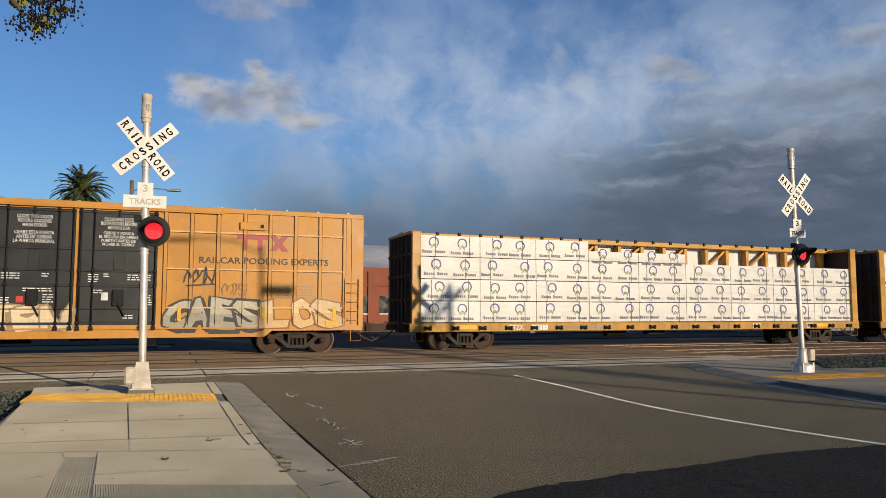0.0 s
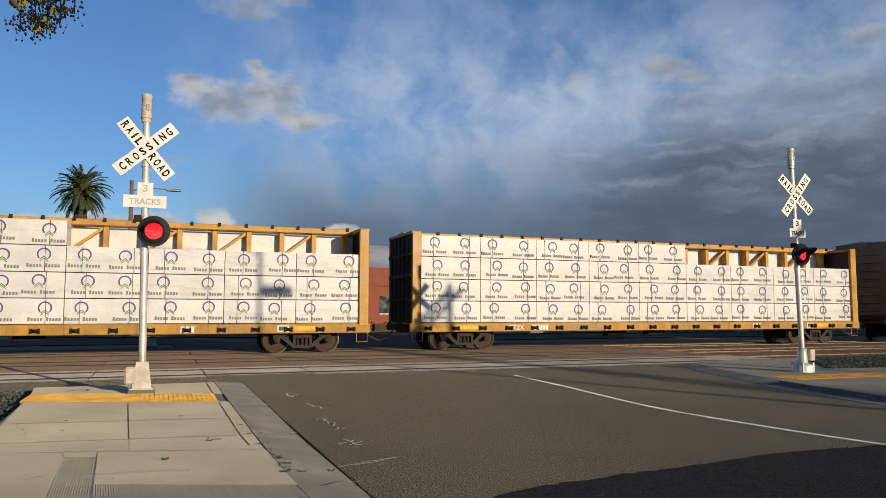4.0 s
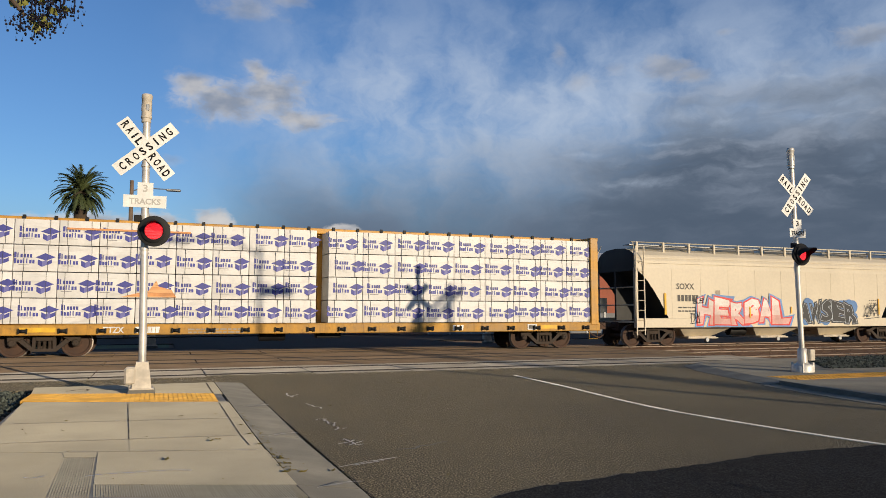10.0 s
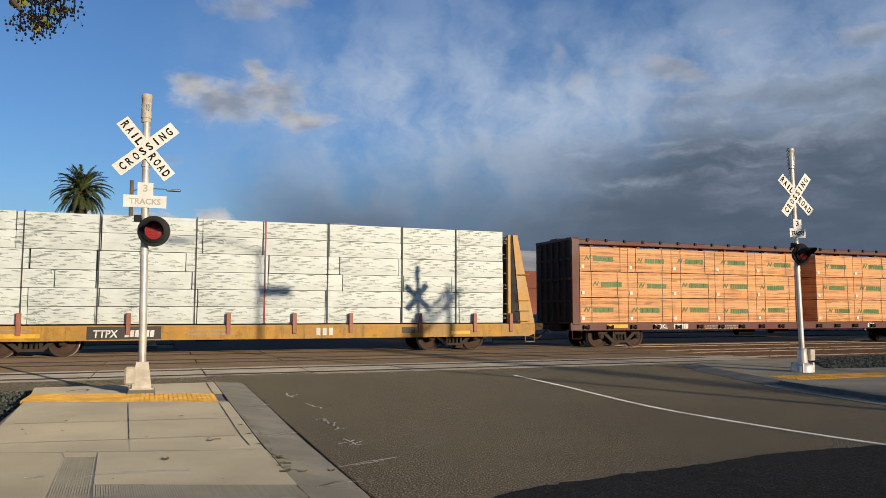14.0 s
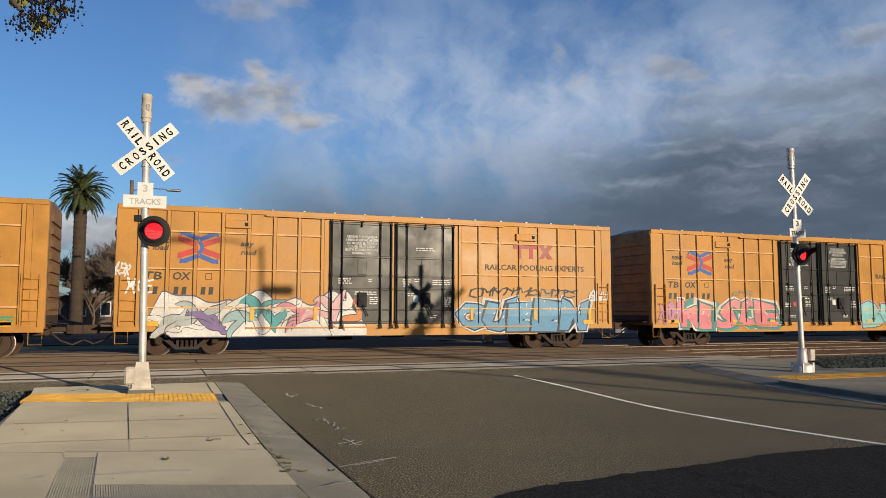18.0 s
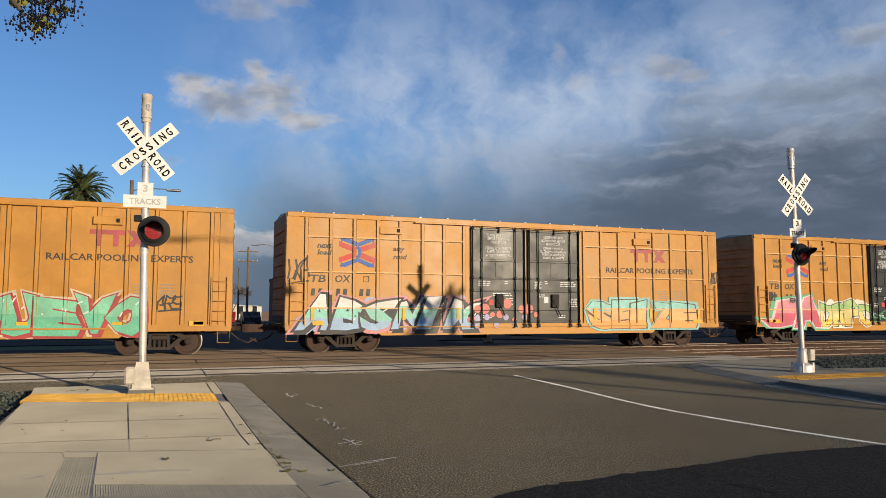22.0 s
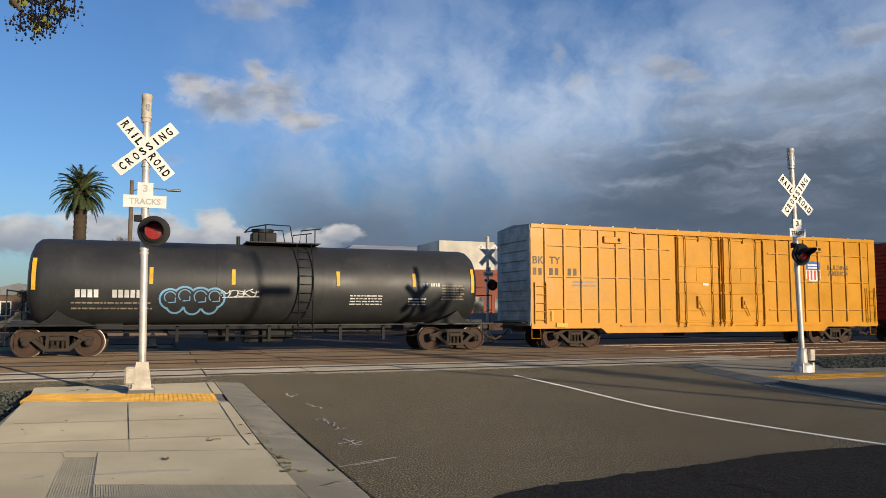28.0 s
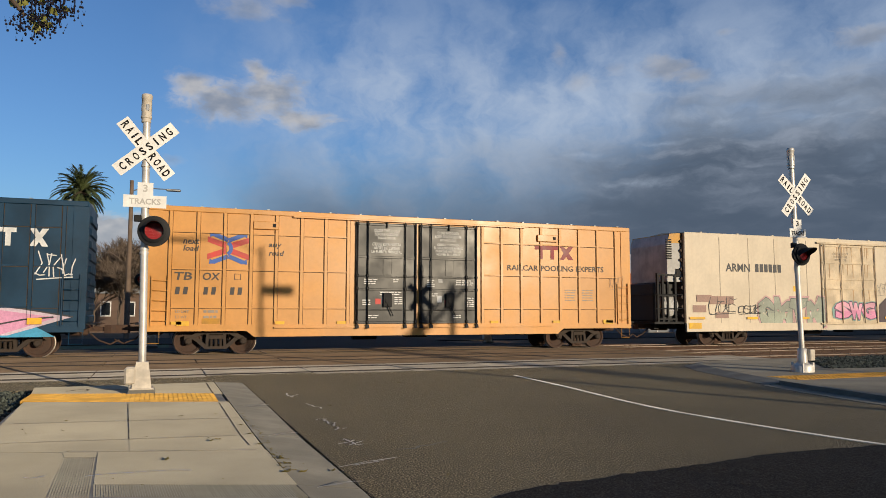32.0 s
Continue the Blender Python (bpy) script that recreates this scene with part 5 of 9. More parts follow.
    part("bracket_box", Shape().box(at(3) - 0.17, at(3) - 0.05, -0.09, 0.0, 2.88, 2.99, bevel=0.01), BLACK_IRON, s)
    lamp_head(s, at(2.7) + head_x, 2.71, lit)
    part("lamp_stem", Shape().tube([(at(2.7), 0, 2.71), (at(2.7) + head_x, -0.07, 2.71)], 0.035, 10), BLACK_IRON, s)
    if two:
        lamp_head(s, -0.5, 2.71, 0.0)
        part("lamp_arm", Shape().tube([(-0.5, -0.07, 2.71), (0.0, 0, 2.71)], 0.03, 10), BLACK_IRON, s)
    return s


signal(-0.25, 13.55, "silver railway crossing signal with a faded track-count sign, on the pavement", 0.0, True, tilt=6.0, lean=0.075, tall=5.08)
signal(14.1, 13.35, "silver railway crossing signal with black lettering, beside the kerb", 0.0, False, tilt=-2.5, lean=0.13, tall=5.25, head_x=-0.06, cast=True)
signal(-0.25, 32.2, "railway crossing signal with two lamps beyond the tracks", 0.42, False, two=True, z0=0.0, head_x=0.4)
signal(14.45, 32.0, "railway crossing signal beyond the tracks, before a brick warehouse", None, False, z0=0.0)


# ---- beyond the railway ----
def warehouse():
    b = thing("warehouse", "long red brick warehouse with a white hipped roof", "building", (0, 0, 0))
    x0, x1, y0, y1, top = 11.3, 57.0, 58.0, 84.0, 5.0
    part("wall", Shape().box(x0, x1, y0, y1, -0.2, top - 0.35), BRICK_RED, b)
    part("parapet", Shape().box(x0 - 0.06, x1 + 0.06, y0 - 0.06, y1 + 0.06, top - 0.35, top), BRICK_RED, b)
    part("string_course", Shape().box(x0 - 0.1, x1 + 0.1, y0 - 0.1, y0, top - 1.5, top - 1.35), BRICK_RED, b)
    roof = Shape()
    roof.add([(x0 + .3, y0 + .3, top - .1), (x1 - .3, y0 + .3, top - .1), (x1 - .3, y1 - .3, top - .1), (x0 + .3, y1 - .3, top - .1), (17.3, 70, 7.9), (50, 70, 7.9), (17.3, 72, 7.9), (50, 72, 7.9)],
             [(0, 1, 5, 4), (1, 2, 7, 5), (2, 3, 6, 7), (3, 0, 4, 6), (4, 5, 7, 6)])
    part("roof", roof, WHITE_ROOF, b, "white coated hipped roof")
    part("penthouse", Shape().box(22.2, 27.4, 59.2, 65, 4.6, 7.55), CREAM_WALL, b, "cream stucco block on the roof")
    for i in range(22):
        x = x0 + 1.2 + i * 2.05
        w = part("window", Shape().box(x, x + 1.0, y0 - 0.03, y0 + 0.05, 1.3, 2.7), WINDOW_DARK, b, "dark window")
        part("sill", Shape().box(x - 0.06, x + 1.06, y0 - 0.09, y0 + 0.02, 1.2, 1.3), CREAM_WALL, w)
    for i in range(12):
        x = x0 + 0.2 + i * 4.1
        part("pilaster", Shape().box(x, x + 0.5, y0 - 0.14, y0, -0.2, top - 0.35), BRICK_RED, b)


def small_house(x, y, w, d, h, wall, roof, label, turn=0.0, rise=0.28):
    b = thing("house", label, "house", pose(x, y, 0, 0, 0, turn))
    part("wall", Shape().box(-w / 2, w / 2, 0, d, -0.2, h), wall, b)
    r = Shape().prism([(-w / 2 - .3, h), (w / 2 + .3, h), (0, h + w * rise)], "y", -0.3, d + 0.3)
    part("roof", r, roof, b)
    for i in range(max(2, int(w / 2.2))):
        px = -w / 2 + (i + 0.5) * w / max(2, int(w / 2.2))
        win = part("window", Shape().box(px - .4, px + .4, -0.05, 0.05, 1.0, 2.3), WINDOW_DARK, b)
        part("frame", Shape().box(px - .5, px - .4, -0.07, 0.02, 0.95, 2.35).box(px + .4, px + .5, -0.07, 0.02, 0.95, 2.35).box(px - .5, px + .5, -0.07, 0.02, 2.3, 2.4).box(px - .5, px + .5, -0.07, 0.02, 0.9, 1.0), WHITE_SIGN, win)


def bare_tree(x, y, height, seed, spread=0.5, dense=False):
    rnd = random.Random(seed)
    t = thing("bare_tree", "leafless winter tree with a dense crown of fine twigs", "tree", (x, y, 0), group="trees beyond the railway")
    trunk, crown = Shape(), Shape()

    def grow(p, d, length, r, level):
        q = p + d * length
        mid = p + d * length * 0.5 + Vector((rnd.uniform(-1, 1), rnd.uniform(-1, 1), 0)) * length * 0.05
        (trunk if level < 2 else crown).tube([p, mid, q], r, 6 if level < 2 else 3, 0, r * 0.6)
        if level >= 6:
            return
        for _ in range((5 if level < 2 else 4 if level < 5 else 5) if dense else 3 if level < 3 else 4):
            e = (d + Vector((rnd.uniform(-1, 1), rnd.uniform(-1, 1), rnd.uniform(-0.35, 0.7))) * spread * 1.5).normalized()
            grow(p + d * length * rnd.uniform(0.4 if dense else 0.55, 1.0), e, length * (rnd.uniform(0.7, 0.84) if dense else rnd.uniform(0.6, 0.78)), max(0.017 if dense else 0.014, r * (0.48 if dense else 0.55)), level + 1)
    grow(Vector((0, 0, -0.1)), Vector((0, 0, 1)), height * (0.26 if dense else 0.37), height * (0.015 if dense else 0.022), 0)
    part("trunk", trunk, BARK, t)
    part("crown", crown, TWIG, t)


def palm(x, y, height):
    rnd = random.Random(5)
    t = thing("palm_tree", "tall date palm with a rough brown trunk and drooping fronds", "palm tree", (x, y, 0))
    trunk = Shape()
    prof = []
    z = -0.1
    while z < height:
        prof.append((0.43 + 0.025 * math.sin(z * 17) + (0.14 if z > height - 1.2 else 0.0), z))
        z += 0.12
    trunk.lathe(prof + [(0.05, height + 0.3)], "z", n=14)
    part("trunk", trunk, PALM_BARK, t)
    for k in range(104):
        a = rnd.uniform(0, 2 * math.pi)
        lift = -0.75 + 2.2 * (k / 104) ** 0.8 + rnd.uniform(-.1, .1)
        length = rnd.uniform(1.95, 2.4)
        f = Shape()
        p, d = Vector((0, 0, height + 0.1)), Vector((math.cos(a) * math.cos(lift), math.sin(a) * math.cos(lift), math.sin(lift)))
        spine = [p.copy()]
        for i in range(9):
            d = (d + Vector((0, 0, -0.07 - 0.022 * i))).normalized()
            p = p + d * length / 9
            spine.append(p.copy())
        f.tube(spine, 0.045, 4, 0, 0.012)
        for i in range(1, 9):
            e = (spine[i + 1] - spine[i]).normalized()
            side = e.cross(Vector((0, 0, 1))).normalized()
            reach = 0.42 * math.sin(math.pi * (i + 0.8) / 10.5)
            for s in (-1, 1):
                for u in (0.0, 0.25, 0.5, 0.75):
                    o = spine[i].lerp(spine[i + 1], u)
                    tip = o + side * s * reach * 0.62 + e * reach * 0.8 + Vector((0, 0, -0.18 * reach + rnd.uniform(-.05, .05)))
                    w = e * 0.042
                    f.add([o - w, o + w, tip], [(0, 1, 2)])
        mesh = bpy.data.meshes.new("frond")
        mesh.from_pydata(f.v, [], f.f)
        mesh.materials.append(PALM_LEAF)
        part("frond", mesh, (), t)


def street_lamp(x, y, height, reach, label, wood=False, z0=0.0, sign=False):
    t = thing("street_lamp", label, "street lamp", (x, y, z0), group="street lamps")
    part("pole", Shape().tube([(0, 0, -0.1), (0, 0, height)], 0.13 if wood else 0.10, 10, 0, 0.09 if wood else 0.06), WOOD_POLE if wood else GREY_STEEL, t)
    part("arm", Shape().tube([(0, 0, height - 0.35), (reach * 0.3, 0, height + 0.12), (reach * 0.75, 0, height + 0.2), (reach, 0, height + 0.15)], 0.035, 8), GREY_STEEL, t)
    part("lantern", Shape().box(reach - 0.3 if reach > 0 else reach - 0.45, reach + 0.45 if reach > 0 else reach + 0.3, -0.16, 0.16, height + 0.05, height + 0.18, bevel=0.05), GREY_STEEL, t)
    return t


def utility_pole(x, y, height, label, arms=1):
    t = thing("utility_pole", label, "utility pole", (x, y, 0), group="utility poles")
    part("pole", Shape().tube([(0, 0, -0.1), (0, 0, height)], 0.15, 10, 0, 0.1), WOOD_POLE, t)
    for k in range(arms):
        z = height - 0.5 - k * 1.1
        part("crossarm", Shape().box(-1.1, 1.1, -0.06, 0.06, z - 0.06, z + 0.06), WOOD_POLE, t)
        for x in (-1.0, -0.5, 0.5, 1.0):
            part("insulator", Shape().lathe([(0.02, z + 0.06), (0.05, z + 0.1), (0.05, z + 0.18), (0.0, z + 0.2)], "z", (x, 0, 0), 8), CREAM_WALL, t)
    return t


def parked_car(x, y, turn, paint, label):
    c = thing("parked_car", label, "car", pose(x, y, 0, 0, 0, turn), group="parked cars")
    side = [(-2.2, .35), (2.2, .35), (2.25, .7), (1.3, .9), (.7, 1.4), (-1.2, 1.42), (-1.8, .95), (-2.25, .85)]
    part("body", Shape().prism(side, "y", -0.85, 0.85), paint, c)
    part("glass", Shape().prism([(1.15, .93), (.65, 1.35), (-1.15, 1.37), (-1.6, .96)], "y", -0.86, 0.86), WINDOW_DARK, c)
    for wx in (-1.4, 1.4):
        for wy in (-0.8, 0.8):
            part("wheel", Shape().lathe([(0.0, -0.1), (0.32, -0.1), (0.32, 0.1), (0.0, 0.1)], "y", (wx, wy, 0.32), 16), SIGN_BLACK, c)


CAR_RED = plain("red_vehicle_paint", (0.35, 0.02, 0.02), 0.3)
CAR_WHITE = plain("white_vehicle_paint", (0.7, 0.7, 0.7), 0.3)
CAR_DARK = plain("dark_vehicle_paint", (0.05, 0.055, 0.06), 0.3)
warehouse()
palm(-5.6, 59.0, 9.9)
for tx, ty, th, seed in ((-2.9, 62, 9.6, 1), (-4.9, 64, 8.0, 2), (-0.4, 64, 8.0, 3), (5.5, 100, 6.6, 4), (10.5, 120, 6.8, 5), (-9.5, 75, 3.6, 6), (3.0, 105, 7.5, 7), (-8.0, 68, 3.4, 10), (-11.5, 72, 3.8, 11), (-6.4, 72, 3.6, 12), (98, 96, 7.5, 8), (106, 100, 7.0, 9)):
    bare_tree(tx, ty, th, seed, dense=seed < 4)
wooden = utility_pole(-1.64, 43, 8.5, "weathered wooden utility pole beyond the tracks, with a lamp arm", 0)
part("lamp_arm", Shape().tube([(0, 0, 7.95), (0.8, 0, 8.12), (2.0, 0, 8.12)], .03, 6), GREY_STEEL, wooden)
part("lantern", Shape().box(1.75, 2.5, -.14, .14, 8.02, 8.14, bevel=.04), GREY_STEEL, wooden)
street_lamp(10.7, 75, 7.9, -2.0, "street lamp with a long curved arm, far down the street", wood=True)
street_lamp(8.72, 92, 6.7, -1.7, "distant street lamp with a curved arm", wood=True)
utility_pole(9.03, 85, 8.6, "distant utility pole with transformers", 2)
utility_pole(116, 100, 10.6, "distant utility pole with a crossarm", 2)
utility_pole(128, 112, 9.2, "distant utility pole with a crossarm", 1)
BROWN_WALL = material("brown_clapboard", (0.13, 0.085, 0.062), 0.9, dirt=0.3, grain=0.5)
small_house(-4.0, 82, 9, 8, 3.2, BROWN_WALL, GREY_WALL, "brown wooden house with a grey roof, far beyond the tracks")
small_house(-13.5, 86, 9, 8, 3.0, BROWN_WALL, GREY_WALL, "brown house with white framed windows, far beyond the tracks", rise=0.14)
small_house(9.5, 132, 14, 9, 2.3, CREAM_WALL, WHITE_ROOF, "long low white building at the end of the street", rise=0.03)
fence = thing("metal_fence", "low grey corrugated metal fence beyond the tracks", "fence")
for i in range(28):
    x = 16.5 + i * 1.5
    part("fence_panel", Shape().box(x, x + 1.47, 46.0, 46.06, -0.1, 1.35), GREY_WALL, fence)
    part("fence_post", Shape().box(x - 0.05, x + 0.05, 45.93, 46.0, -0.1, 1.42), GREY_STEEL, fence)
parked_car(5.2, 66, 85, CAR_RED, "red car on the street beyond the tracks")
parked_car(8.6, 78, 90, CAR_DARK, "dark car on the street beyond the tracks")
parked_car(-6.5, 50, 5, CAR_DARK, "dark car parked beyond the tracks")
parked_car(3.0, 84, 88, CAR_WHITE, "white car on the street beyond the tracks")
parked_car(10.2, 53, 2, CAR_RED, "red car beside the warehouse")
sign = thing("road_sign", "round and square white road signs seen from behind on a post", "road sign", (9.9, 46.5, 0))
part("post", Shape().tube([(0, 0, -0.1), (0, 0, 2.2)], 0.03, 8), GREY_STEEL, sign)
part("disc", Shape().lathe([(0, -0.02), (0.38, -0.02), (0.38, 0.0), (0, 0.0)], "y", (0, -0.03, 1.85), 24), WHITE_SIGN, sign)
part("plate", Shape().box(-0.35, 0.35, -0.05, -0.03, 0.85, 1.4), WHITE_SIGN, sign)


def overhanging_branch():
    rnd = random.Random(11)
    t = thing("street_tree", "street tree with drooping clusters of dark berries and few leaves", "tree", (-3.6, 0.6, 0))
    base = Vector((-3.6, 0.6, 0))
    trunk = Shape().tube([(0, 0, -0.1), (0.05, 0.02, 1.6), (0.0, 0.1, 3.2)], 0.14, 10, 0, 0.09)
    part("trunk", trunk, BARK, t)
    tip = Vector((-0.66, 3.99, 2.87)) - base
    limb = Shape().tube([(0, 0.1, 3.1), (0.9, 0.9, 3.7), (1.9, 1.9, 3.75), (tip.x - 0.2, tip.y - 0.2, tip.z + 0.25), (tip.x, tip.y, tip.z + 0.03)], 0.06, 8, 0, 0.008)
    part("limb", limb, BARK, t)
    across, up = Vector((0.9346, -0.3557, 0)), Vector((0, 0, 1))
    berries, stems, leaves = Shape(), Shape(), Shape()
    ball = [(math.cos(a) * math.cos(b), math.sin(a) * math.cos(b), math.sin(b)) for b in (-0.9, 0, 0.9) for a in (0, 1.05, 2.09, 3.14, 4.19, 5.24)]
    faces = [(r * 6 + j, r * 6 + (j + 1) % 6, r * 6 + 6 + (j + 1) % 6, r * 6 + 6 + j) for r in range(2) for j in range(6)] + [tuple(range(5, -1, -1)), tuple(range(12, 18))]
    for cl, (u, v, n) in enumerate(((-0.02, 0.03, 60), (0.05, 0.0, 70), (0.11, 0.02, 70), (0.17, 0.06, 60), (0.24, 0.12, 35), (0.12, 0.12, 70), (0.03, 0.12, 50))):
        core = tip + across * u + up * v
        stems.tube([core + up * 0.14, core, core - up * 0.08], 0.003, 4)
        for k in range(n):
            p = core + across * rnd.gauss(0, 0.028) + up * rnd.gauss(-0.02, 0.04) + Vector((rnd.gauss(0, .02), rnd.gauss(0, .03), 0))
            r = rnd.uniform(0.0042, 0.0068)
            berries.add([(p.x + a * r, p.y + b * r, p.z + c * r) for a, b, c in ball], faces, 0, True)
            stems.tube([p + up * 0.02 + across * rnd.uniform(-.01, .01), p], 0.0008, 3)
    for k in range(26):
        p = tip + across * rnd.uniform(-0.12, 0.26) + up * rnd.uniform(0.03, 0.22) + Vector((0, rnd.uniform(-.08, .08), 0))
        if k < 5:
            p = tip + across * rnd.uniform(0.07, 0.12) + up * rnd.uniform(-0.02, 0.03)
        d = (across * rnd.uniform(-1, 1) + up * rnd.uniform(-1.2, 0.2)).normalized()
        w = d.cross(Vector((0, 1, 0.3))).normalized() * 0.018
        e = p + d * rnd.uniform(0.04, 0.075)
        leaves.add([p, p.lerp(e, 0.45) + w, e, p.lerp(e, 0.45) - w], [(0, 1, 2, 3)])
    part("fruit", berries, BERRY, t, kind="stuff")
    part("berry_stalk", stems, BERRY, t, kind="stuff")
    mesh = bpy.data.meshes.new("leaves")
    mesh.from_pydata(leaves.v, [], leaves.f)
    mesh.materials.append(LEAF)
    part("foliage", mesh, (), t, kind="stuff")


overhanging_branch()
# behind the camera: the lamp whose shadow falls on the train
lamp = street_lamp(14.4, -2.0, 8.6, -2.6, "tall street lamp with a street sign on its pole")
part("street_sign", Shape().box(0.05, 1.1, -0.02, 0.02, 6.9, 7.25), WHITE_SIGN, lamp)


def overhead_cables():
    """Two cables on wooden poles behind the camera, whose shadows lie across the street."""
    for x, y in ((29.6, -52.0), (21.4, -2.0)):
        utility_pole(x, y, 7.4, "wooden pole with overhead cables behind the junction", 0)
    for k, dx in enumerate((0.0, 0.45)):
        pts = []
        for i in range(13):
            u = i / 12
            pts.append((29.6 + (21.4 - 29.6) * u + dx, -52.0 + 50.0 * u, 7.2 - 0.9 * 4 * u * (1 - u)))
        tagged(part("overhead_cable", Shape().tube(pts, 0.10, 8), BLACK_IRON), "black overhead cable between two wooden poles", "cable", "overhead cables")


overhead_cables()


# ---- rolling stock: parts shared by all cars ----
WHEEL_R = 0.457
AXLE = 0.89


def wheelset_mesh():
    """Axle and two wheels, turned as one profile."""
    half = [(0.085, 0.0), (0.085, 0.69), (0.12, 0.70), (0.15, 0.74), (0.36, 0.735), (0.40, 0.69), (0.487, 0.69), (0.487, 0.715), (0.462, 0.72), (0.457, 0.80), (0.452, 0.825), (0.40, 0.82), (0.36, 0.775), (0.15, 0.80), (0.14, 0.84), (0.10, 0.86), (0.08, 0.87), (0.075, 1.02), (0.0, 1.02)]
    marks = [0, 0, 0, 0, 0, 0, 1, 1, 1, 1, 0, 0, 0, 0, 0, 0, 0, 0]
    prof = [(r, -h) for r, h in half[::-1]] + half[1:]
    return Shape().lathe(prof, "y", n=32, slots=marks[::-1] + marks).data("wheelset", RUSTY, TREAD)


def side_frame_mesh(k):
    """Cast bogie side frame with its windows, springs' seat and bearing ends."""
    s = Shape()
    y0, y1 = (k * 0.88, k * 1.10) if k > 0 else (k * 1.10, k * 0.88)
    # top arch, slanting legs, bottom seat
    for outline in ([(-1.02, 0.50), (-0.78, 0.50), (-0.45, 0.68), (0.45, 0.68), (0.78, 0.50), (1.02, 0.50), (1.02, 0.62), (0.80, 0.66), (0.50, 0.80), (-0.50, 0.80), (-0.80, 0.66), (-1.02, 0.62)],
                    [(-0.74, 0.52), (-0.60, 0.58), (-0.26, 0.27), (-0.36, 0.20)], [(0.74, 0.52), (0.60, 0.58), (0.26, 0.27), (0.36, 0.20)],
                    [(-0.36, 0.19), (0.36, 0.19), (0.32, 0.28), (-0.32, 0.28)],
                    [(-0.34, 0.28), (-0.25, 0.28), (-0.22, 0.70), (-0.32, 0.70)], [(0.34, 0.28), (0.25, 0.28), (0.22, 0.70), (0.32, 0.70)]):
        s.prism(outline, "y", y0, y1)
    for x in (-AXLE, AXLE):
        s.box(x - 0.14, x + 0.14, y0, y1, 0.52, 0.64, bevel=0.02)
        s.lathe([(0.11, k * 0.92), (0.115, k * 1.12), (0.08, k * 1.16), (0.0, k * 1.17)], "y", (x, 0, WHEEL_R), 16)
        for j in range(3):
            a = j * 2.094 + 0.5
            s.lathe([(0.018, k * 1.15), (0.018, k * 1.19), (0, k * 1.19)], "y", (x + 0.055 * math.cos(a), 0, WHEEL_R + 0.055 * math.sin(a)), 6)
    for x in (-0.15, 0.0, 0.15):
        z = 0.28
        prof = []
        while z < 0.52:
            prof += [(0.062, z), (0.048, z + 0.018)]
            z += 0.036
        s.lathe(prof, "z", (x, k * 0.99, 0), 10)
    s.box(-0.24, 0.24, y0 - 0.02 if k < 0 else y0, y1 if k < 0 else y1 + 0.02, 0.52, 0.66, bevel=0.02)
    return s.data("side_frame", TRUCK_IRON)


def bolster_mesh():
    s = Shape().box(-0.2, 0.2, -0.95, 0.95, 0.52, 0.74, bevel=0.03)
    s.lathe([(0.2, 0.74), (0.2, 0.82), (0.0, 0.82)], "z", n=16)
    for x in (-0.45, 0.45):
        s.box(x - 0.05, x + 0.05, -0.85, 0.85, 0.36, 0.46)
        for y in (-0.78, 0.78):
            s.box(x - 0.06 + (0.06 if x < 0 else -0.06) * -1.0, x + 0.06 + (0.06 if x < 0 else -0.06) * -1.0, y - 0.08, y + 0.08, 0.33, 0.52)
    return s.data("bogie", TRUCK_IRON)


def coupler_mesh():
    """Shank, knuckle head and striker, pointing to +x from the car's end."""
    s = Shape()
    s.box(-0.5, 0.55, -0.08, 0.08, 0.78, 0.94, bevel=0.02)
    s.box(-0.55, 0.02, -0.28, 0.28, 0.66, 1.06, bevel=0.04)
    s.prism([(0.5, -0.16), (0.72, -0.24), (0.98, -0.2), (0.96, -0.1), (0.84, -0.06), (0.82, 0.06), (1.02, 0.12), (0.98, 0.22), (0.7, 0.22), (0.5, 0.12)], "z", 0.72, 1.0)
    s.tube([(0.1, -0.3, 0.72), (0.35, -0.32, 0.5), (0.7, -0.3, 0.36), (0.98, -0.2, 0.5)], 0.028, 8)
    s.tube([(0.5, -0.02, 1.04), (0.3, -0.5, 1.06), (0.12, -1.3, 1.02), (0.3, -1.42, 0.86)], 0.016, 6)
    return s.data("coupler", RUSTY)


WHEELSET, FRAMES, BOLSTER, COUPLER = wheelset_mesh(), {k: side_frame_mesh(k) for k in (-1, 1)}, bolster_mesh(), coupler_mesh()
ROLLERS = {-1: [], 1: []}
CARS = []
CENTRE_Y = 27.385


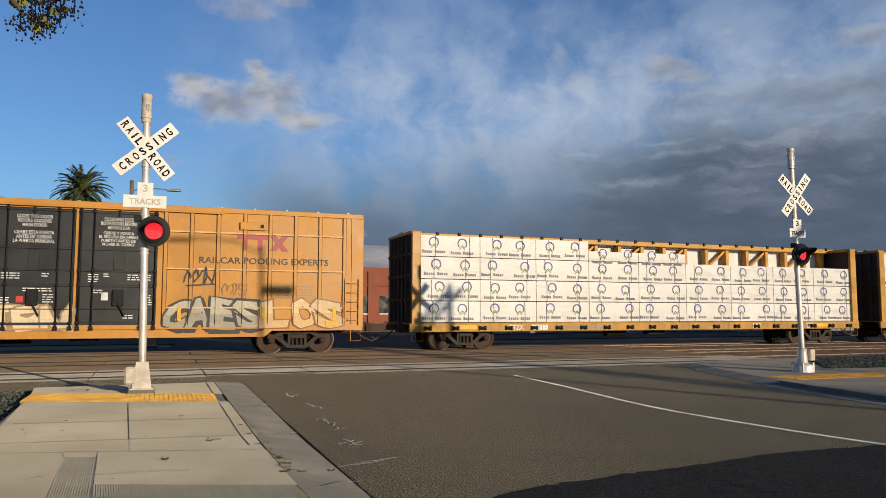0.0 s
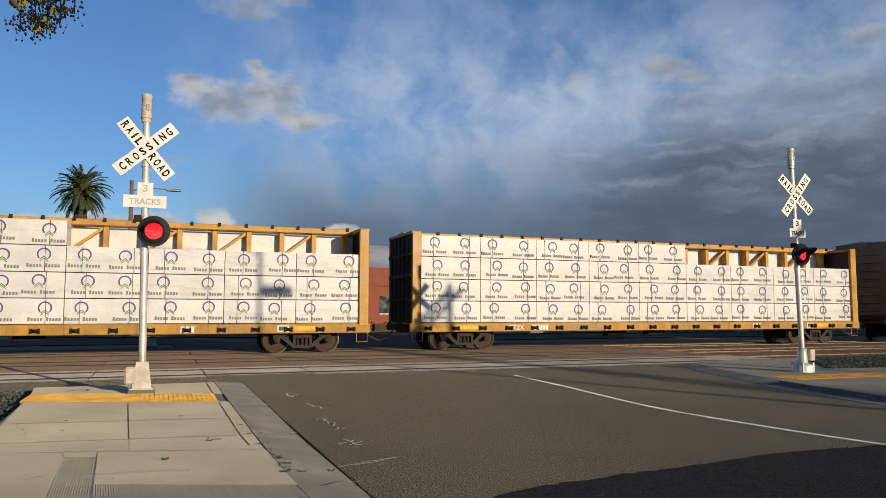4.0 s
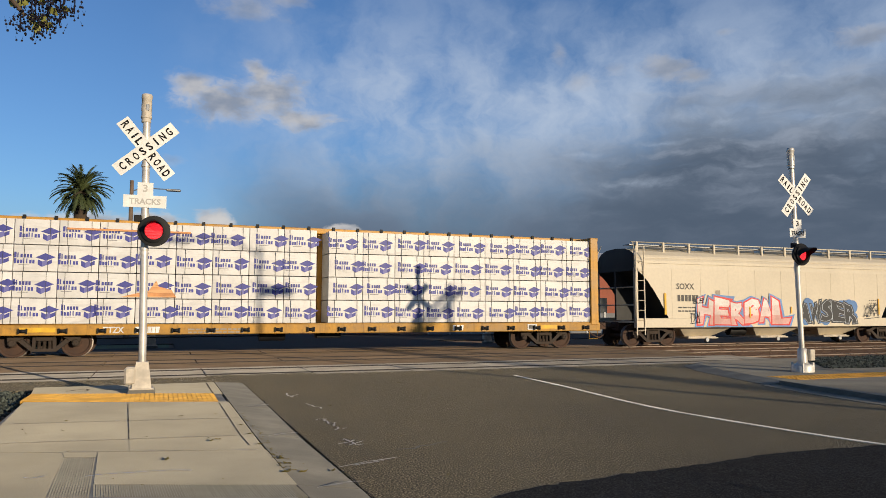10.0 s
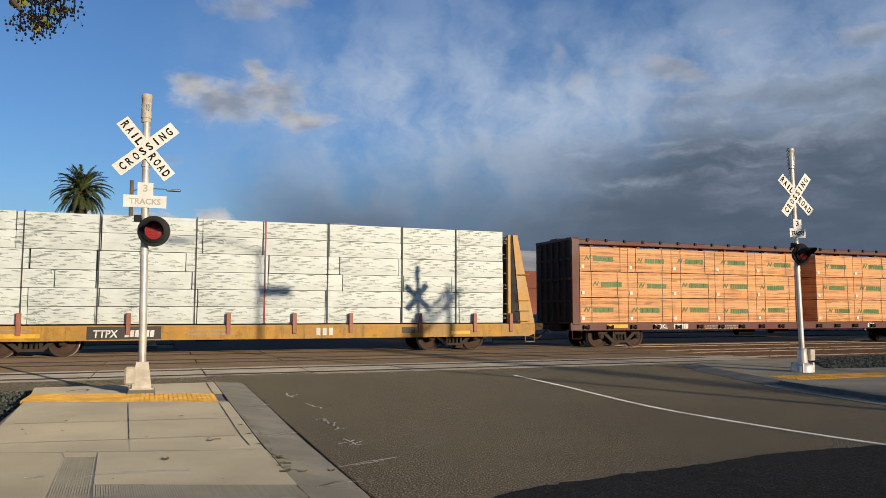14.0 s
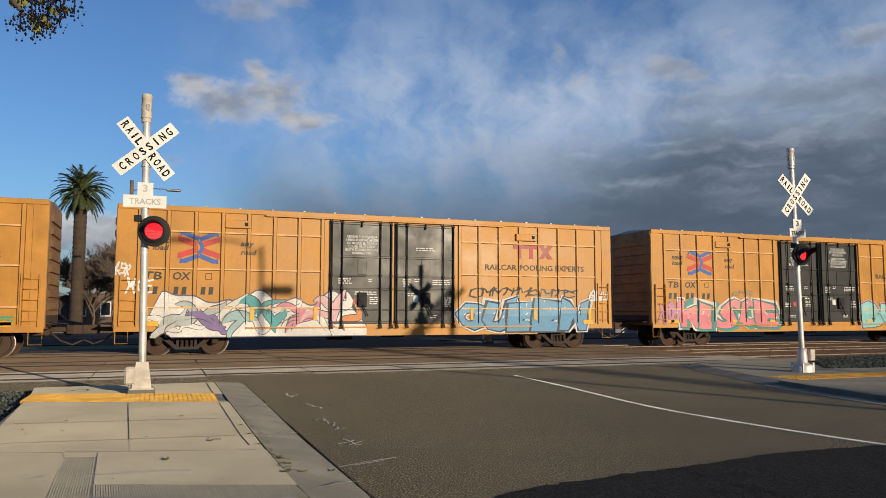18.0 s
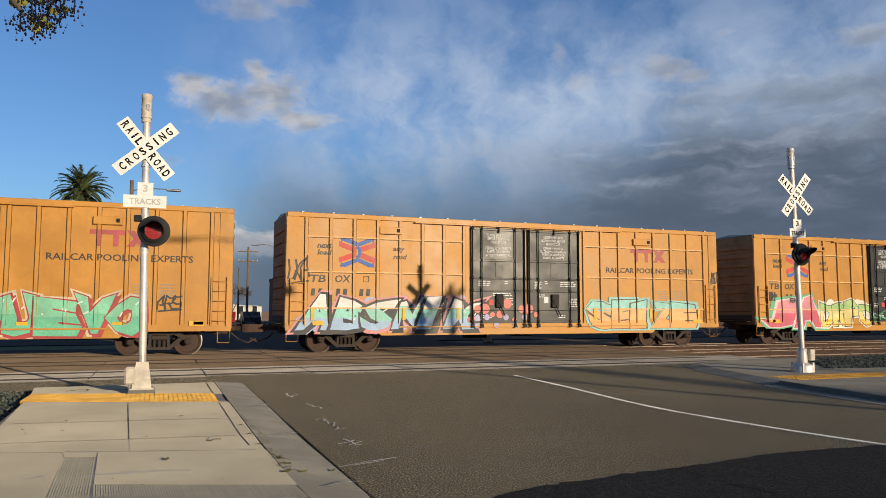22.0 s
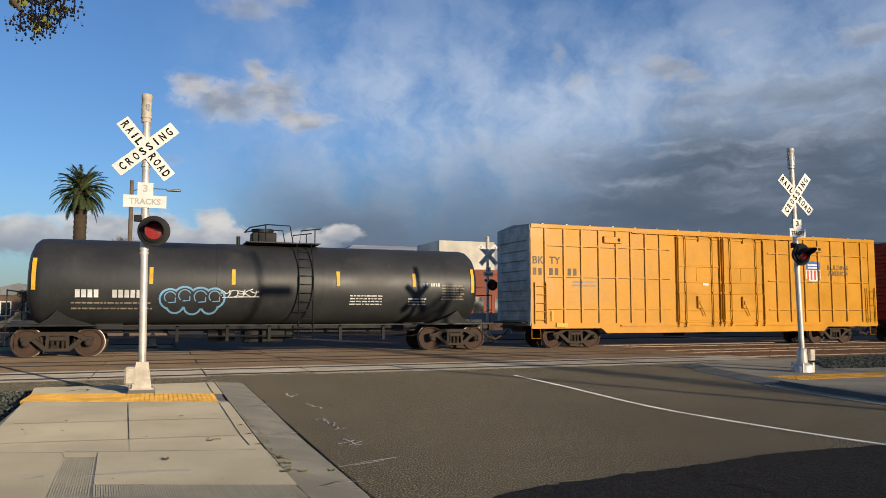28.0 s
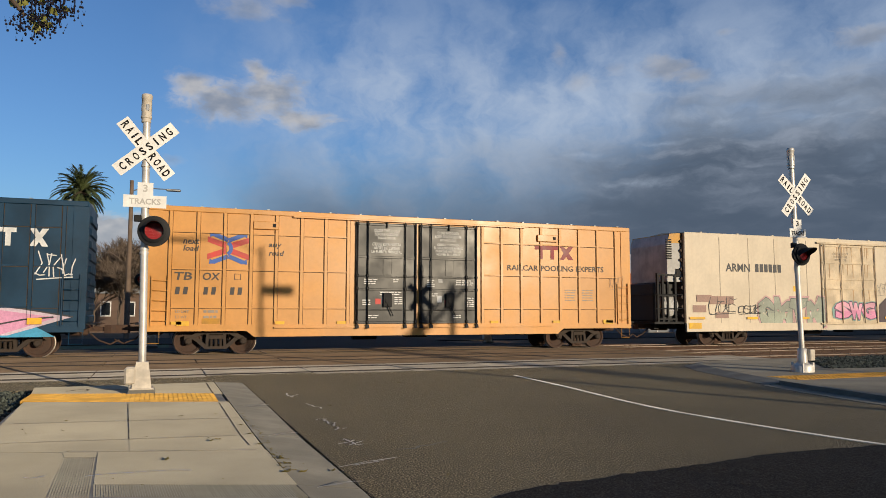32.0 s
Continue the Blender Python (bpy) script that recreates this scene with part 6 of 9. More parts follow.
def running_gear(car, truck_x, end_x, coupler=0.0, asym=0.0):
    for side in (-1, 1):
        truck = part("bogie", BOLSTER, (), car, "rusty four-wheel bogie", at=(side * truck_x + asym, 0, 0))
        for k in (-1, 1):
            part("side_frame", FRAMES[k], (), truck)
            w = part("wheelset", WHEELSET, (), truck, "brown wheels with bright treads", at=(k * AXLE, 0, WHEEL_R))
            ROLLERS[k].append(w)
        part("coupler", COUPLER, (), car, at=pose(side * end_x, 0, 0, 0, 0, 0 if side > 0 else 180))
    under = Shape().box(-end_x + 0.3, end_x - 0.3, -0.28, 0.28, 0.72, 0.98)
    part("centre_sill", under, BLACK_IRON, car)
    brake = Shape().tube([(-2.2, -0.5, 0.62), (-1.3, -0.5, 0.62)], 0.2, 14).box(-0.2, 0.7, -0.7, -0.3, 0.5, 0.8, bevel=0.03).tube([(-truck_x, -0.4, 0.55), (-2.2, -0.5, 0.6)], 0.02, 6).tube([(0.7, -0.45, 0.6), (truck_x, -0.4, 0.52)], 0.02, 6)
    part("brake_gear", brake, BLACK_IRON, car, "brake cylinder, reservoir and rods under the floor")


def car_at(name, label, x16, group="freight cars of the train"):
    car = thing(name, label, "freight car", (x16, CENTRE_Y, 0), group=group)
    CARS.append((car, x16))
    return car


def ladder(parent, x, w, z0, z1, n, y, mat, end=0):
    """Two stiles with rungs on the side, or on the end wall where end is -1 or 1 (then x is y)."""
    lad = part("ladder", Shape().box(x - w / 2 - .02, x - w / 2 + .02, y - .09, y - .05, z0, z1).box(x + w / 2 - .02, x + w / 2 + .02, y - .09, y - .05, z0, z1), mat, parent)
    for i in range(n):
        z = z0 + (z1 - z0) * (i + 0.5) / n
        part("rung", Shape().tube([(x - w / 2, y - .07, z), (x + w / 2, y - .07, z)], 0.014, 6), mat, lad)
    return lad


BOX_HALF, SIDE_Y, EAVE = 9.28, -1.5, 4.94
BOX_RIBS = [8.6, 7.73, 6.87, 6.0, 5.15, 4.28, 3.43]
YELLOW_TAG = plain("yellow_reflector", (0.75, 0.42, 0.02))
WHITE_INK, BLACK_INK, GREY_INK = plain("white_stencil", (0.72, 0.72, 0.70)), plain("black_stencil", (0.035, 0.03, 0.028)), plain("grey_stencil", (0.30, 0.25, 0.19))
BADGE_OCHRE = plain("ochre_patch", (0.42, 0.20, 0.01))
BADGE_RED, BADGE_BLUE, FADED_RED, BADGE_WHITE = plain("badge_red", (0.55, 0.045, 0.035)), plain("badge_blue", (0.035, 0.11, 0.40)), plain("faded_badge_red", (0.40, 0.075, 0.075)), plain("badge_white", (0.75, 0.73, 0.7))


def arrows_badge(x, z, w, h):
    """Red and blue bands that cross and end in arrow heads: plain shapes of the badge."""
    red, blue = [], []
    t = h * 0.17
    for s in (-1, 1):
        for k in (-1, 1):
            # a red band inside, a blue one outside, from the middle to each corner
            cx, cz, ex, ez = x + s * w * .06, z + k * h * .02, x + s * w * .5, z + k * h * .34
            red.append([(cx, cz - t * .2), (ex, ez - t * .9), (ex, ez + t * .1), (cx, cz + t * .9)] if k > 0 else [(cx, cz - t * .9), (ex, ez - t * .1), (ex, ez + t * .9), (cx, cz + t * .2)])
            blue.append([(x + s * w * .03, cz + k * t * 1.0), (x + s * w * .40, z + k * h * .38), (x + s * w * .34, z + k * h * .5), (x - s * w * .02, cz + k * t * 1.7)])
            blue.append([(x + s * w * .28, z + k * h * .47), (x + s * w * .46, z + k * h * .5), (x + s * w * .44, z + k * h * .33)])
    blue += disc(x - w * .10, z, h * .26, 12, h * .15, -60, 60)
    return [(red, BADGE_RED), (blue, BADGE_BLUE)]


def block_badge(x, z, w, h, mat):
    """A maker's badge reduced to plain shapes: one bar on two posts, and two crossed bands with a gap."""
    t = h * 0.27
    L, top, low = x - w / 2, z + h / 2, z - h * .45
    tris = quad(L, L + w * .60, top - t, top) + quad(L + w * .11, L + w * .20, low, top - t) + quad(L + w * .40, L + w * .49, low, top - t)
    a, b, d = L + w * .62, x + w / 2, w * .13
    tris += poly([(a, top), (b - d, low), (b, low), (a + d, top)]) + poly([(a, low), (a + d, low), (b, top), (b - d, top)])
    return [(tris, mat)]


def lines_of_bars(x0, x1, z0, n, mat, seed, pitch=0.1, height=0.05):
    """Rows of small stencilled notes too small to read."""
    rnd = random.Random(seed)
    tris = []
    for i in range(n):
        z, x = z0 - i * pitch, x0
        while x < x1 - 0.05:
            w = min(rnd.uniform(0.06, 0.22), x1 - x)
            tris += quad(x, x + w, z, z + height)
            x += w + 0.035
    return (tris, mat)


def boxcar(name, label, x16, paint, ribs, grid, doors, ends=None, doorlabel=""):
    car = car_at(name, label, x16)
    ends = ends or paint
    running_gear(car, 7.05, BOX_HALF)
    h = BOX_HALF
    body = Shape().box(-h, h, SIDE_Y, -SIDE_Y, 0.98, EAVE - 0.12)
    part("body", body, paint, car)
    for k in (-1, 1):
        sill = Shape()
        out = [(-h, 0.80), (-6.1, 0.80), (-5.85, 0.60), (5.85, 0.60), (6.1, 0.80), (h, 0.80), (h, 1.02), (-h, 1.02)]
        y = SIDE_Y if k < 0 else -SIDE_Y
        sill.prism(out, "y", y + k * 0.05, y - k * 0.02)
        part("side_sill", sill, paint, car)
        part("top_chord", Shape().box(-h, h, min(y + k * .05, y - k * .03), max(y + k * .05, y - k * .03), EAVE - 0.17, EAVE, bevel=0.015), paint, car)
        part("corner_post", Shape().box(-h - .01, -h + .42, min(y + k * .03, y - k * .02), max(y + k * .03, y - k * .02), 1.02, EAVE - .17), paint, car)
        part("corner_post", Shape().box(h - .42, h + .01, min(y + k * .03, y - k * .02), max(y + k * .03, y - k * .02), 1.02, EAVE - .17), paint, car)
        hw = 0.05
        d = k * 0.05
        rib = Shape().prism([(-hw - .012, 0), (-hw, d), (hw, d), (hw + .012, 0)], "z", 1.02, EAVE - 0.17)
        # dark strips along both feet put the rib's shade into the colour
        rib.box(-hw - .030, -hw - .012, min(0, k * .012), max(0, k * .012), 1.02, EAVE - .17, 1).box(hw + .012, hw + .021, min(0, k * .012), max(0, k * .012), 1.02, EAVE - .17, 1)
        edging = SHADE_AND_SEAMS_PALE if paint is YELLOW else SHADE_AND_MARKS
        data = rib.data("rib", paint, edging)
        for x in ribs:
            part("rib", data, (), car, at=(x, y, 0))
    if grid:
        xs = sorted(list(ribs) + [-h + .42, h - .42, -2.62, 2.62])
        for a, b in zip(xs, xs[1:]):
            if b - a > 1.5 or b - a < 0.3:
                continue
            # bar, paler than the side on orange cars, over a thin dark strip
            bar = Shape().box(a + .062, b - .062, SIDE_Y - .032, SIDE_Y, -0.005, 0.042).box(a + .062, b - .062, SIDE_Y - .012, SIDE_Y, -0.024, -0.005, 1).data("panel_seam", ORANGE_EDGE if paint is ORANGE else paint, edging)
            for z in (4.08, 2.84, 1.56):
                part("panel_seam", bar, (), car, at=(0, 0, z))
    roof = Shape()
    roof.prism([(-1.5, EAVE - .03), (1.5, EAVE - .03), (0, EAVE + .09)], "x", -h, h)
    for i in range(17):
        x = -h + 0.55 + i * (2 * h - 1.1) / 16
        roof.box(x - .04, x + .04, -1.5, 1.5, EAVE - .02, EAVE + .035)
    part("roof", roof, GREY_STEEL, car, "galvanised ribbed roof")
    for side in (-1, 1):
        part("end_wall", Shape().box(side * h - (0.03 if side < 0 else 0.0), side * h + (0.0 if side < 0 else 0.03), -1.5, 1.5, 0.9, EAVE - .05), END_RUST if paint is ORANGE else ends, car)
        for i in range(9):
            z = 1.2 + i * 0.40
            x0, x1 = (side * h, side * h + side * 0.09)
            press = Shape().add([(x0, y, z + dz) for y in (-1.44, 1.44) for dz in (-.14, .14)] + [(x1, y, z + dz) for y in (-1.05, 1.05) for dz in (-.09, .09)],
                                [(0, 4, 6, 2), (1, 3, 7, 5), (0, 1, 5, 4), (2, 6, 7, 3), (4, 5, 7, 6)])
            part("end_corrugation", press, (END_RUST if i else END_BROWN_SHADED) if paint is ORANGE else ends, car)
        ladder(car, side * (h - .40), 0.50, 0.98, 2.62, 5, SIDE_Y - 0.02, paint)
        part("step", Shape().tube([(side * (h - .04), -1.48, .85), (side * (h - .04), -1.48, .42), (side * (h - .42), -1.48, .42), (side * (h - .42), -1.48, .85)], 0.016, 6), paint, car)
        part("end_platform", Shape().box(min(side * h, side * (h + .32)), max(side * h, side * (h + .32)), -1.3, 1.3, 1.02, 1.06), BLACK_IRON, car)
    # plug doors
    rods = BLACK_IRON if doors is DOOR_BLACK else doors
    for k, (a, b) in enumerate(((-2.36, -0.05), (0.05, 2.38))):
        d = part("plug_door", Shape().box(a, b, SIDE_Y - 0.055, SIDE_Y, 1.02, EAVE - .27, bevel=0.02), doors, car, doorlabel)
        for z, high in ((1.02, .09), (1.50, .035), (2.22, .07), (2.70, .05), (3.38, .08), (EAVE - .37, .08)):
            part("door_rail", Shape().box(a + .02, b - .02, SIDE_Y - 0.085, SIDE_Y - .055, z, z + high, bevel=0.012), doors, d)
        w = b - a
        for x in (a + .05, b - .05):
            part("door_stile", Shape().box(x - .045, x + .045, SIDE_Y - 0.092, SIDE_Y - .055, 1.02, EAVE - .27, bevel=0.012), doors, d)
        for f in (0.025, 0.19, 0.80, 0.975):
            x = a + w * f
            part("lock_rod", Shape().tube([(x, SIDE_Y - .125, 0.94), (x, SIDE_Y - .125, EAVE - .22)], 0.023, 8), rods, d)
            for z in (1.05, 2.24, 2.70, EAVE - .36):
                part("rod_bracket", Shape().box(x - .045, x + .045, SIDE_Y - .152, SIDE_Y - .05, z, z + .09, bevel=.012), rods, d)
            part("rod_foot", Shape().prism([(x - .07, .86), (x + .07, .86), (x + .04, 1.0), (x - .04, 1.0)], "y", SIDE_Y - .17, SIDE_Y - .07), rods, d)
        part("door_hanger", Shape().box(a + w * .5 - .03, a + w * .5 + .03, SIDE_Y - .14, SIDE_Y - .05, EAVE - .45, EAVE - .24, bevel=.012), rods, d)
        part("cover_plate", Shape().box(a + w * .44, a + w * .58, SIDE_Y - .072, SIDE_Y - .05, 2.78, 3.36, bevel=.008), doors, d)
        part("gear_box", Shape().box(a + w * .44, a + w * .58, SIDE_Y - .15, SIDE_Y - .05, 1.62, 2.14, bevel=.02).tube([(a + w * .51, SIDE_Y - .16, 1.72), (a + w * .60, SIDE_Y - .16, 1.30)], 0.022, 8), rods, d)
        part("gear_wheel", Shape().lathe([(.0, .0), (.10, .0), (.10, .03), (.07, .04), (.0, .04)], "y", n=14), rods, d, at=(a + w * .51, SIDE_Y - .19, 1.86))
    for x0, x1, z in ((-5.95, -5.1, 4.27), (4.97, 5.85, 4.22)):
        hatch = part("side_hatch", Shape().box(x0, x1, SIDE_Y - .10, SIDE_Y, z, z + .27, bevel=.015), paint, car)
        part("hatch_latch", Shape().box(x1 - .2, x1 - .1, SIDE_Y - .13, SIDE_Y - .1, z + .08, z + .2), BLACK_IRON, hatch)
    part("door_track", Shape().box(-5.2, 5.6, SIDE_Y - .12, SIDE_Y - .02, .88, .93).box(-4.6, 4.4, SIDE_Y - .12, SIDE_Y - .02, EAVE - .22, EAVE - .17), paint, car)
    marks = Side(car, SIDE_Y, ribs, 0.05, 0.05, [(-2.37, 2.39, SIDE_Y - 0.055), (-h - .02, -h + .42, SIDE_Y - .03), (h - .42, h + .02, SIDE_Y - .03)], (1.02, SIDE_Y - 0.055))
    return car, marks


def tbox_marks(side, slogan=FADED_RED, seed=0):
    lay = []
    side.paint("badge", arrows_badge(-6.75, 3.58, 1.36, 1.08), label="crossed red and blue arrows")
    for w, x, z, ww in (("next", -7.95, 3.78, .52), ("load", -7.95, 3.55, .5), ("any", -5.2, 3.70, .45), ("road", -5.15, 3.46, .52)):
        lay.append((moved(text_triangles(w, 0.185, ww, 0.2, 0.022), x, z), BLACK_INK))
    ink = moved(text_triangles("TB", 0.26, 0.56, 0.12, 0.02), -8.17, 2.62) + moved(text_triangles("OX", 0.26, 0.56, 0.12, 0.02), -7.28, 2.62)
    for px in (-8.17, -7.28, -6.43):
        ink += moved(char_bars("00", 0.25, 1.0, 0.12), px, 2.14)
    ink += disc(-6.43, 2.62, 0.15, 4, 0.125, 45, 405)
    lay.append((ink, BLACK_INK))
    lay.append((moved(text_triangles("LD LMT", 0.085, 0.42, 0.0, 0.015), -8.17, 1.45) + moved(text_triangles("LT WT", 0.085, 0.36, 0.0, 0.015), -8.2, 1.27), GREY_INK))
    lay.append(lines_of_bars(-7.5, -7.05, 1.41, 2, GREY_INK, seed, .18, .085))
    lay.append((quad(-7.55, -6.98, 1.04, 1.22), BADGE_OCHRE))
    lay.append(lines_of_bars(6.2, 6.7, 2.3, 5, GREY_INK, seed + 1, .1, .04))
    lay.append(lines_of_bars(7.0, 7.5, 2.3, 5, GREY_INK, seed + 2, .1, .04))
    side.paint("badge", block_badge(5.75, 3.78, 1.75, 0.56, slogan), label="faded maker's badge")
    lay.append((moved(text_triangles("RAILCAR POOLING EXPERTS", 0.22, 4.35, 0.0, 0.014), 5.85, 3.17), BLACK_INK))
    side.paint("stencil", lay, label="stencilled badge, numbers and notes", apart=True)
    ref = []
    for x in (-8.35, -5.0, -2.85, 3.1, 5.8, 8.25):
        ref += quad(x - .06, x + .06, 1.15, 1.6) if seed % 2 else quad(x - .16, x + .16, 1.02, 1.12)
    ref += quad(7.95, 8.4, .98, 1.14) + quad(-8.35, -7.95, .98, 1.14)
    reflector_row(side, ref, lift=0.02)
    words = [(text_triangles("CLOSE THIS DOOR\nBEFORE CLOSING\nMAIN DOOR", 0.38, 1.0, 0, .008), -1.2, 4.26), (text_triangles("CIERRE ESTA PUERTA\nANTES DE CERRAR\nLA PUERTA PRINCIPAL", 0.38, 1.15, 0, .008), -1.2, 3.76),
             (text_triangles("CLOSE AND LOCK\nBOTH DOORS BEFORE\nMOVING CAR", 0.38, 1.05, 0, .008), 1.2, 4.26),
             (text_triangles("CIERRE Y PONGA\nEL SEGURO EN AMBAS\nPUERTAS ANTES DE\nMOVER EL CARRO", 0.46, 1.15, 0, .008), 1.2, 3.77)]
    if seed == 3:
        words = [(text_triangles("CERRAR Y BLOQUEAR\nAMBAS PUERTAS ANTES\nDE MOVER EL CARRO", 0.33, 1.2, 0, .008), -1.2, 4.02), (text_triangles("CLOSE AND LOCK\nBOTH DOORS BEFORE\nMOVING CAR", 0.33, 1.2, 0, .008), -1.2, 3.67),
                 (lines_of_bars(.85, 1.6, 3.78, 2, WHITE_INK, 8, .08, .03)[0], 0, 0)]
    tris = []
    for t, x, z in words:
        tris += moved(t, x, z)
    small_print = []
    for k, (x0, x1, z, rows) in enumerate(((-2.05, -1.55, 2.60, 3), (-.95, -.75, 2.60, 2), (-1.45, -.65, 2.14, 2), (-.9, -.6, 1.95, 4), (-2.1, -1.8, 1.85, 3), (.35, .65, 2.60, 4), (.8, 1.0, 2.62, 2), (1.5, 2.2, 2.60, 3), (.5, .8, 2.1, 2), (1.9, 2.25, 1.95, 5), (1.4, 1.7, 1.3, 2), (-1.9, -1.5, 1.3, 2))):
        small_print += lines_of_bars(x0, x1, z, rows, WHITE_INK, seed + 5 + k, .075, .032)[0]
    small_print += quad(-1.35, -1.1, 1.75, 2.0) + quad(.75, .95, 1.8, 2.05)
    red = quad(-1.62, -1.42, 1.72, 1.92) + quad(1.05, 1.25, 1.7, 1.9)
    side.paint("door_notice", [(tris + small_print, WHITE_INK), (red, BADGE_RED)], lift=0.012, label="white door notices in English and Spanish", apart=True)


def reflector_row(side, quads, lift=0.02):
    for q in quads:
        side.paint("reflector", [([q], YELLOW_TAG)], lift=lift + 0.03)


def mirrored(xs):
    return sorted([-x for x in xs] + list(xs))


def orange_box(x16, label, grid, seed, tags, paint=None, slogan=FADED_RED):
    car, side = boxcar("boxcar", label, x16, paint or ORANGE, mirrored(BOX_RIBS + [2.62]), grid, DOOR_BLACK, None, "black plug door with lock rods")
    tbox_marks(side, slogan, seed)
    for i, lay in enumerate(tags):
        side.paint("graffiti", lay, lift=0.016 + 0.004 * i, label="sprayed graffiti")
    return car


def stripes_art(x, z, pale, dark, crown):
    """Sprayed feathers that fan out evenly to both sides of a middle line, with a crown of curls above."""
    plumes, veins, curls = [], [], []
    for s in (-1, 1):
        for ring, (r0, r1, count) in enumerate(((.30, .72, 9), (.62, 1.12, 12), (.95, 1.52, 13))):
            for k in range(count):
                a = radians(-58 + (150 if ring < 2 else 122) * k / (count - 1))
                mx, mz = (r0 + r1) / 2 * math.cos(a) * .95, (r0 + r1) / 2 * math.sin(a) * .74
                lean = math.atan2(math.sin(a) * .74, math.cos(a) * .95) + .25 * (1 if k % 2 else -.4)
                turn = lean if s > 0 else math.pi - lean
                plumes += flowing(x + s * mx, z - .12 + mz, (r1 - r0) * 1.15, turn, s * .04, .8, .15 - .02 * ring, 5)
                veins += flowing(x + s * mx, z - .12 + mz, (r1 - r0) * .8, turn, s * .03, .8, .028, 4)
        for k in range(3):
            plumes += disc(x + s * .30, z + .10, .10 + .10 * k, 12, .055 + .10 * k)
        plumes += disc(x + s * .16, z - .42, .20, 10, .10) + stroke([(x, z - .78), (x + s * .34, z - .66)], .06) + stroke([(x + s * .05, z - .62), (x + s * .12, z + .30)], .07)
        veins += disc(x + s * .30, z + .10, .05, 8)
        for k in range(5):
            a = radians(88 - 17 * k)
            curls += disc(x + s * 1.12 * math.cos(a), z + .12 + 1.0 * math.sin(a), .13, 9, .085, 0, 300) + disc(x + s * 1.12 * math.cos(a), z + .12 + 1.0 * math.sin(a), .05, 6)
            curls += disc(x + s * 1.30 * math.cos(a - .12), z + .12 + 1.22 * math.sin(a - .12), .09, 7, .055)
    lay = [(curls, spray(*crown)), (plumes, spray(*pale)), (veins, spray(*dark))]
    return [([t for t in (cut_high(p, .68, 4.0) for p in tris) if len(t) > 2], m) for tris, m in lay]


W, K = (0.75, 0.74, 0.72), (0.03, 0.03, 0.035)
orange_box(179.13, "orange boxcar with black doors and pale blue graffiti", True, 1, [
    swirls(-9.1, -2.4, .64, 2.05, (.26, .48, .60), (.42, .24, .32), [(.16, .46, .44), (.68, .46, .30), (.24, .46, .62), (.20, .50, .48), (.70, .56, .42)], 3, 26),
    tag_layers(-2.3, -0.1, .85, 1.7, 3, (.72, .56, .36), (.30, .22, .12), seed=4, weight=.4),
    piece("CAES", 2.6, 5.7, .74, 1.95, [(.34, .31, .24), (.46, .42, .33)], K, seed=5, fat=.05, line=.055, cast=K),
    piece("LOS", 5.8, 8.5, .78, 1.95, [(.62, .42, .18), (.70, .54, .30)], (.26, .10, .04), seed=6, fat=.06),
    [scrawl(-9.1, -8.8, 2.6, 3.4, W, 7, 4, .05), scrawl(3.3, 4.2, 2.35, 2.95, K, 8, 6, .045), scrawl(4.5, 5.2, 2.0, 2.5, (.25, .15, .08), 9, 4, .03), scrawl(-8.2, -7.5, 3.0, 3.3, W, 10, 5, .025), scrawl(-9.1, -8.75, 2.2, 2.6, (.25, .15, .08), 11, 4, .025)]])
orange_box(5.33, "orange boxcar with black doors and pink and teal graffiti", True, 2, [
    piece("MISCE", -8.0, -2.6, .66, 2.0, [(.70, .20, .24), (.74, .26, .28)], (.04, .20, .18), rim=(.74, .60, .58), back=(.06, .30, .27), high=W, seed=13, fat=.05, line=.035, cast=(.05, .27, .24), wave=.14),
    piece("BCCK", 2.7, 7.2, .70, 2.0, [(.20, .50, .52), (.26, .56, .56)], (.05, .07, .08), rim=(.58, .30, .34), high=(.45, .68, .62), seed=15, fat=.075, line=.028),
    [scrawl(-8.9, -8.0, .95, 1.9, (.50, .22, .40), 16, 3, .12), scrawl(7.6, 8.7, 1.2, 1.7, (.62, .35, .30), 17, 6, .03), scrawl(-5.0, -3.9, 2.15, 2.4, (.28, .24, .2), 18, 6, .04)]])
orange_box(-15.24, "orange boxcar with black doors and white and blue graffiti", True, 3, [
    swirls(-8.4, -1.0, .62, 2.2, (.68, .66, .62), (.07, .06, .07), [(.50, .49, .46), (.40, .44, .42), (.20, .14, .32), (.30, .46, .46), (.06, .32, .34), (.06, .32, .34), (.62, .22, .30), (.66, .40, .42), (.55, .22, .08)], 23, 26, (.10, .08, .14)),
    piece("OUEEN", 2.55, 8.2, .68, 1.95, [(.10, .28, .46), (.15, .35, .53)], (.02, .03, .06), rim=(.55, .58, .60), seed=25, fat=.085, line=.045, high=W, wave=.13, lean=.08),
    [scrawl(3.0, 7.6, 2.05, 2.4, K, 26, 16, .05)], [scrawl(8.3, 9.1, 1.95, 2.35, W, 27, 4, .07), scrawl(-8.9, -8.2, 2.05, 2.6, W, 31, 4, .06), scrawl(-9.25, -8.9, 2.6, 3.1, W, 32, 3, .05)]])
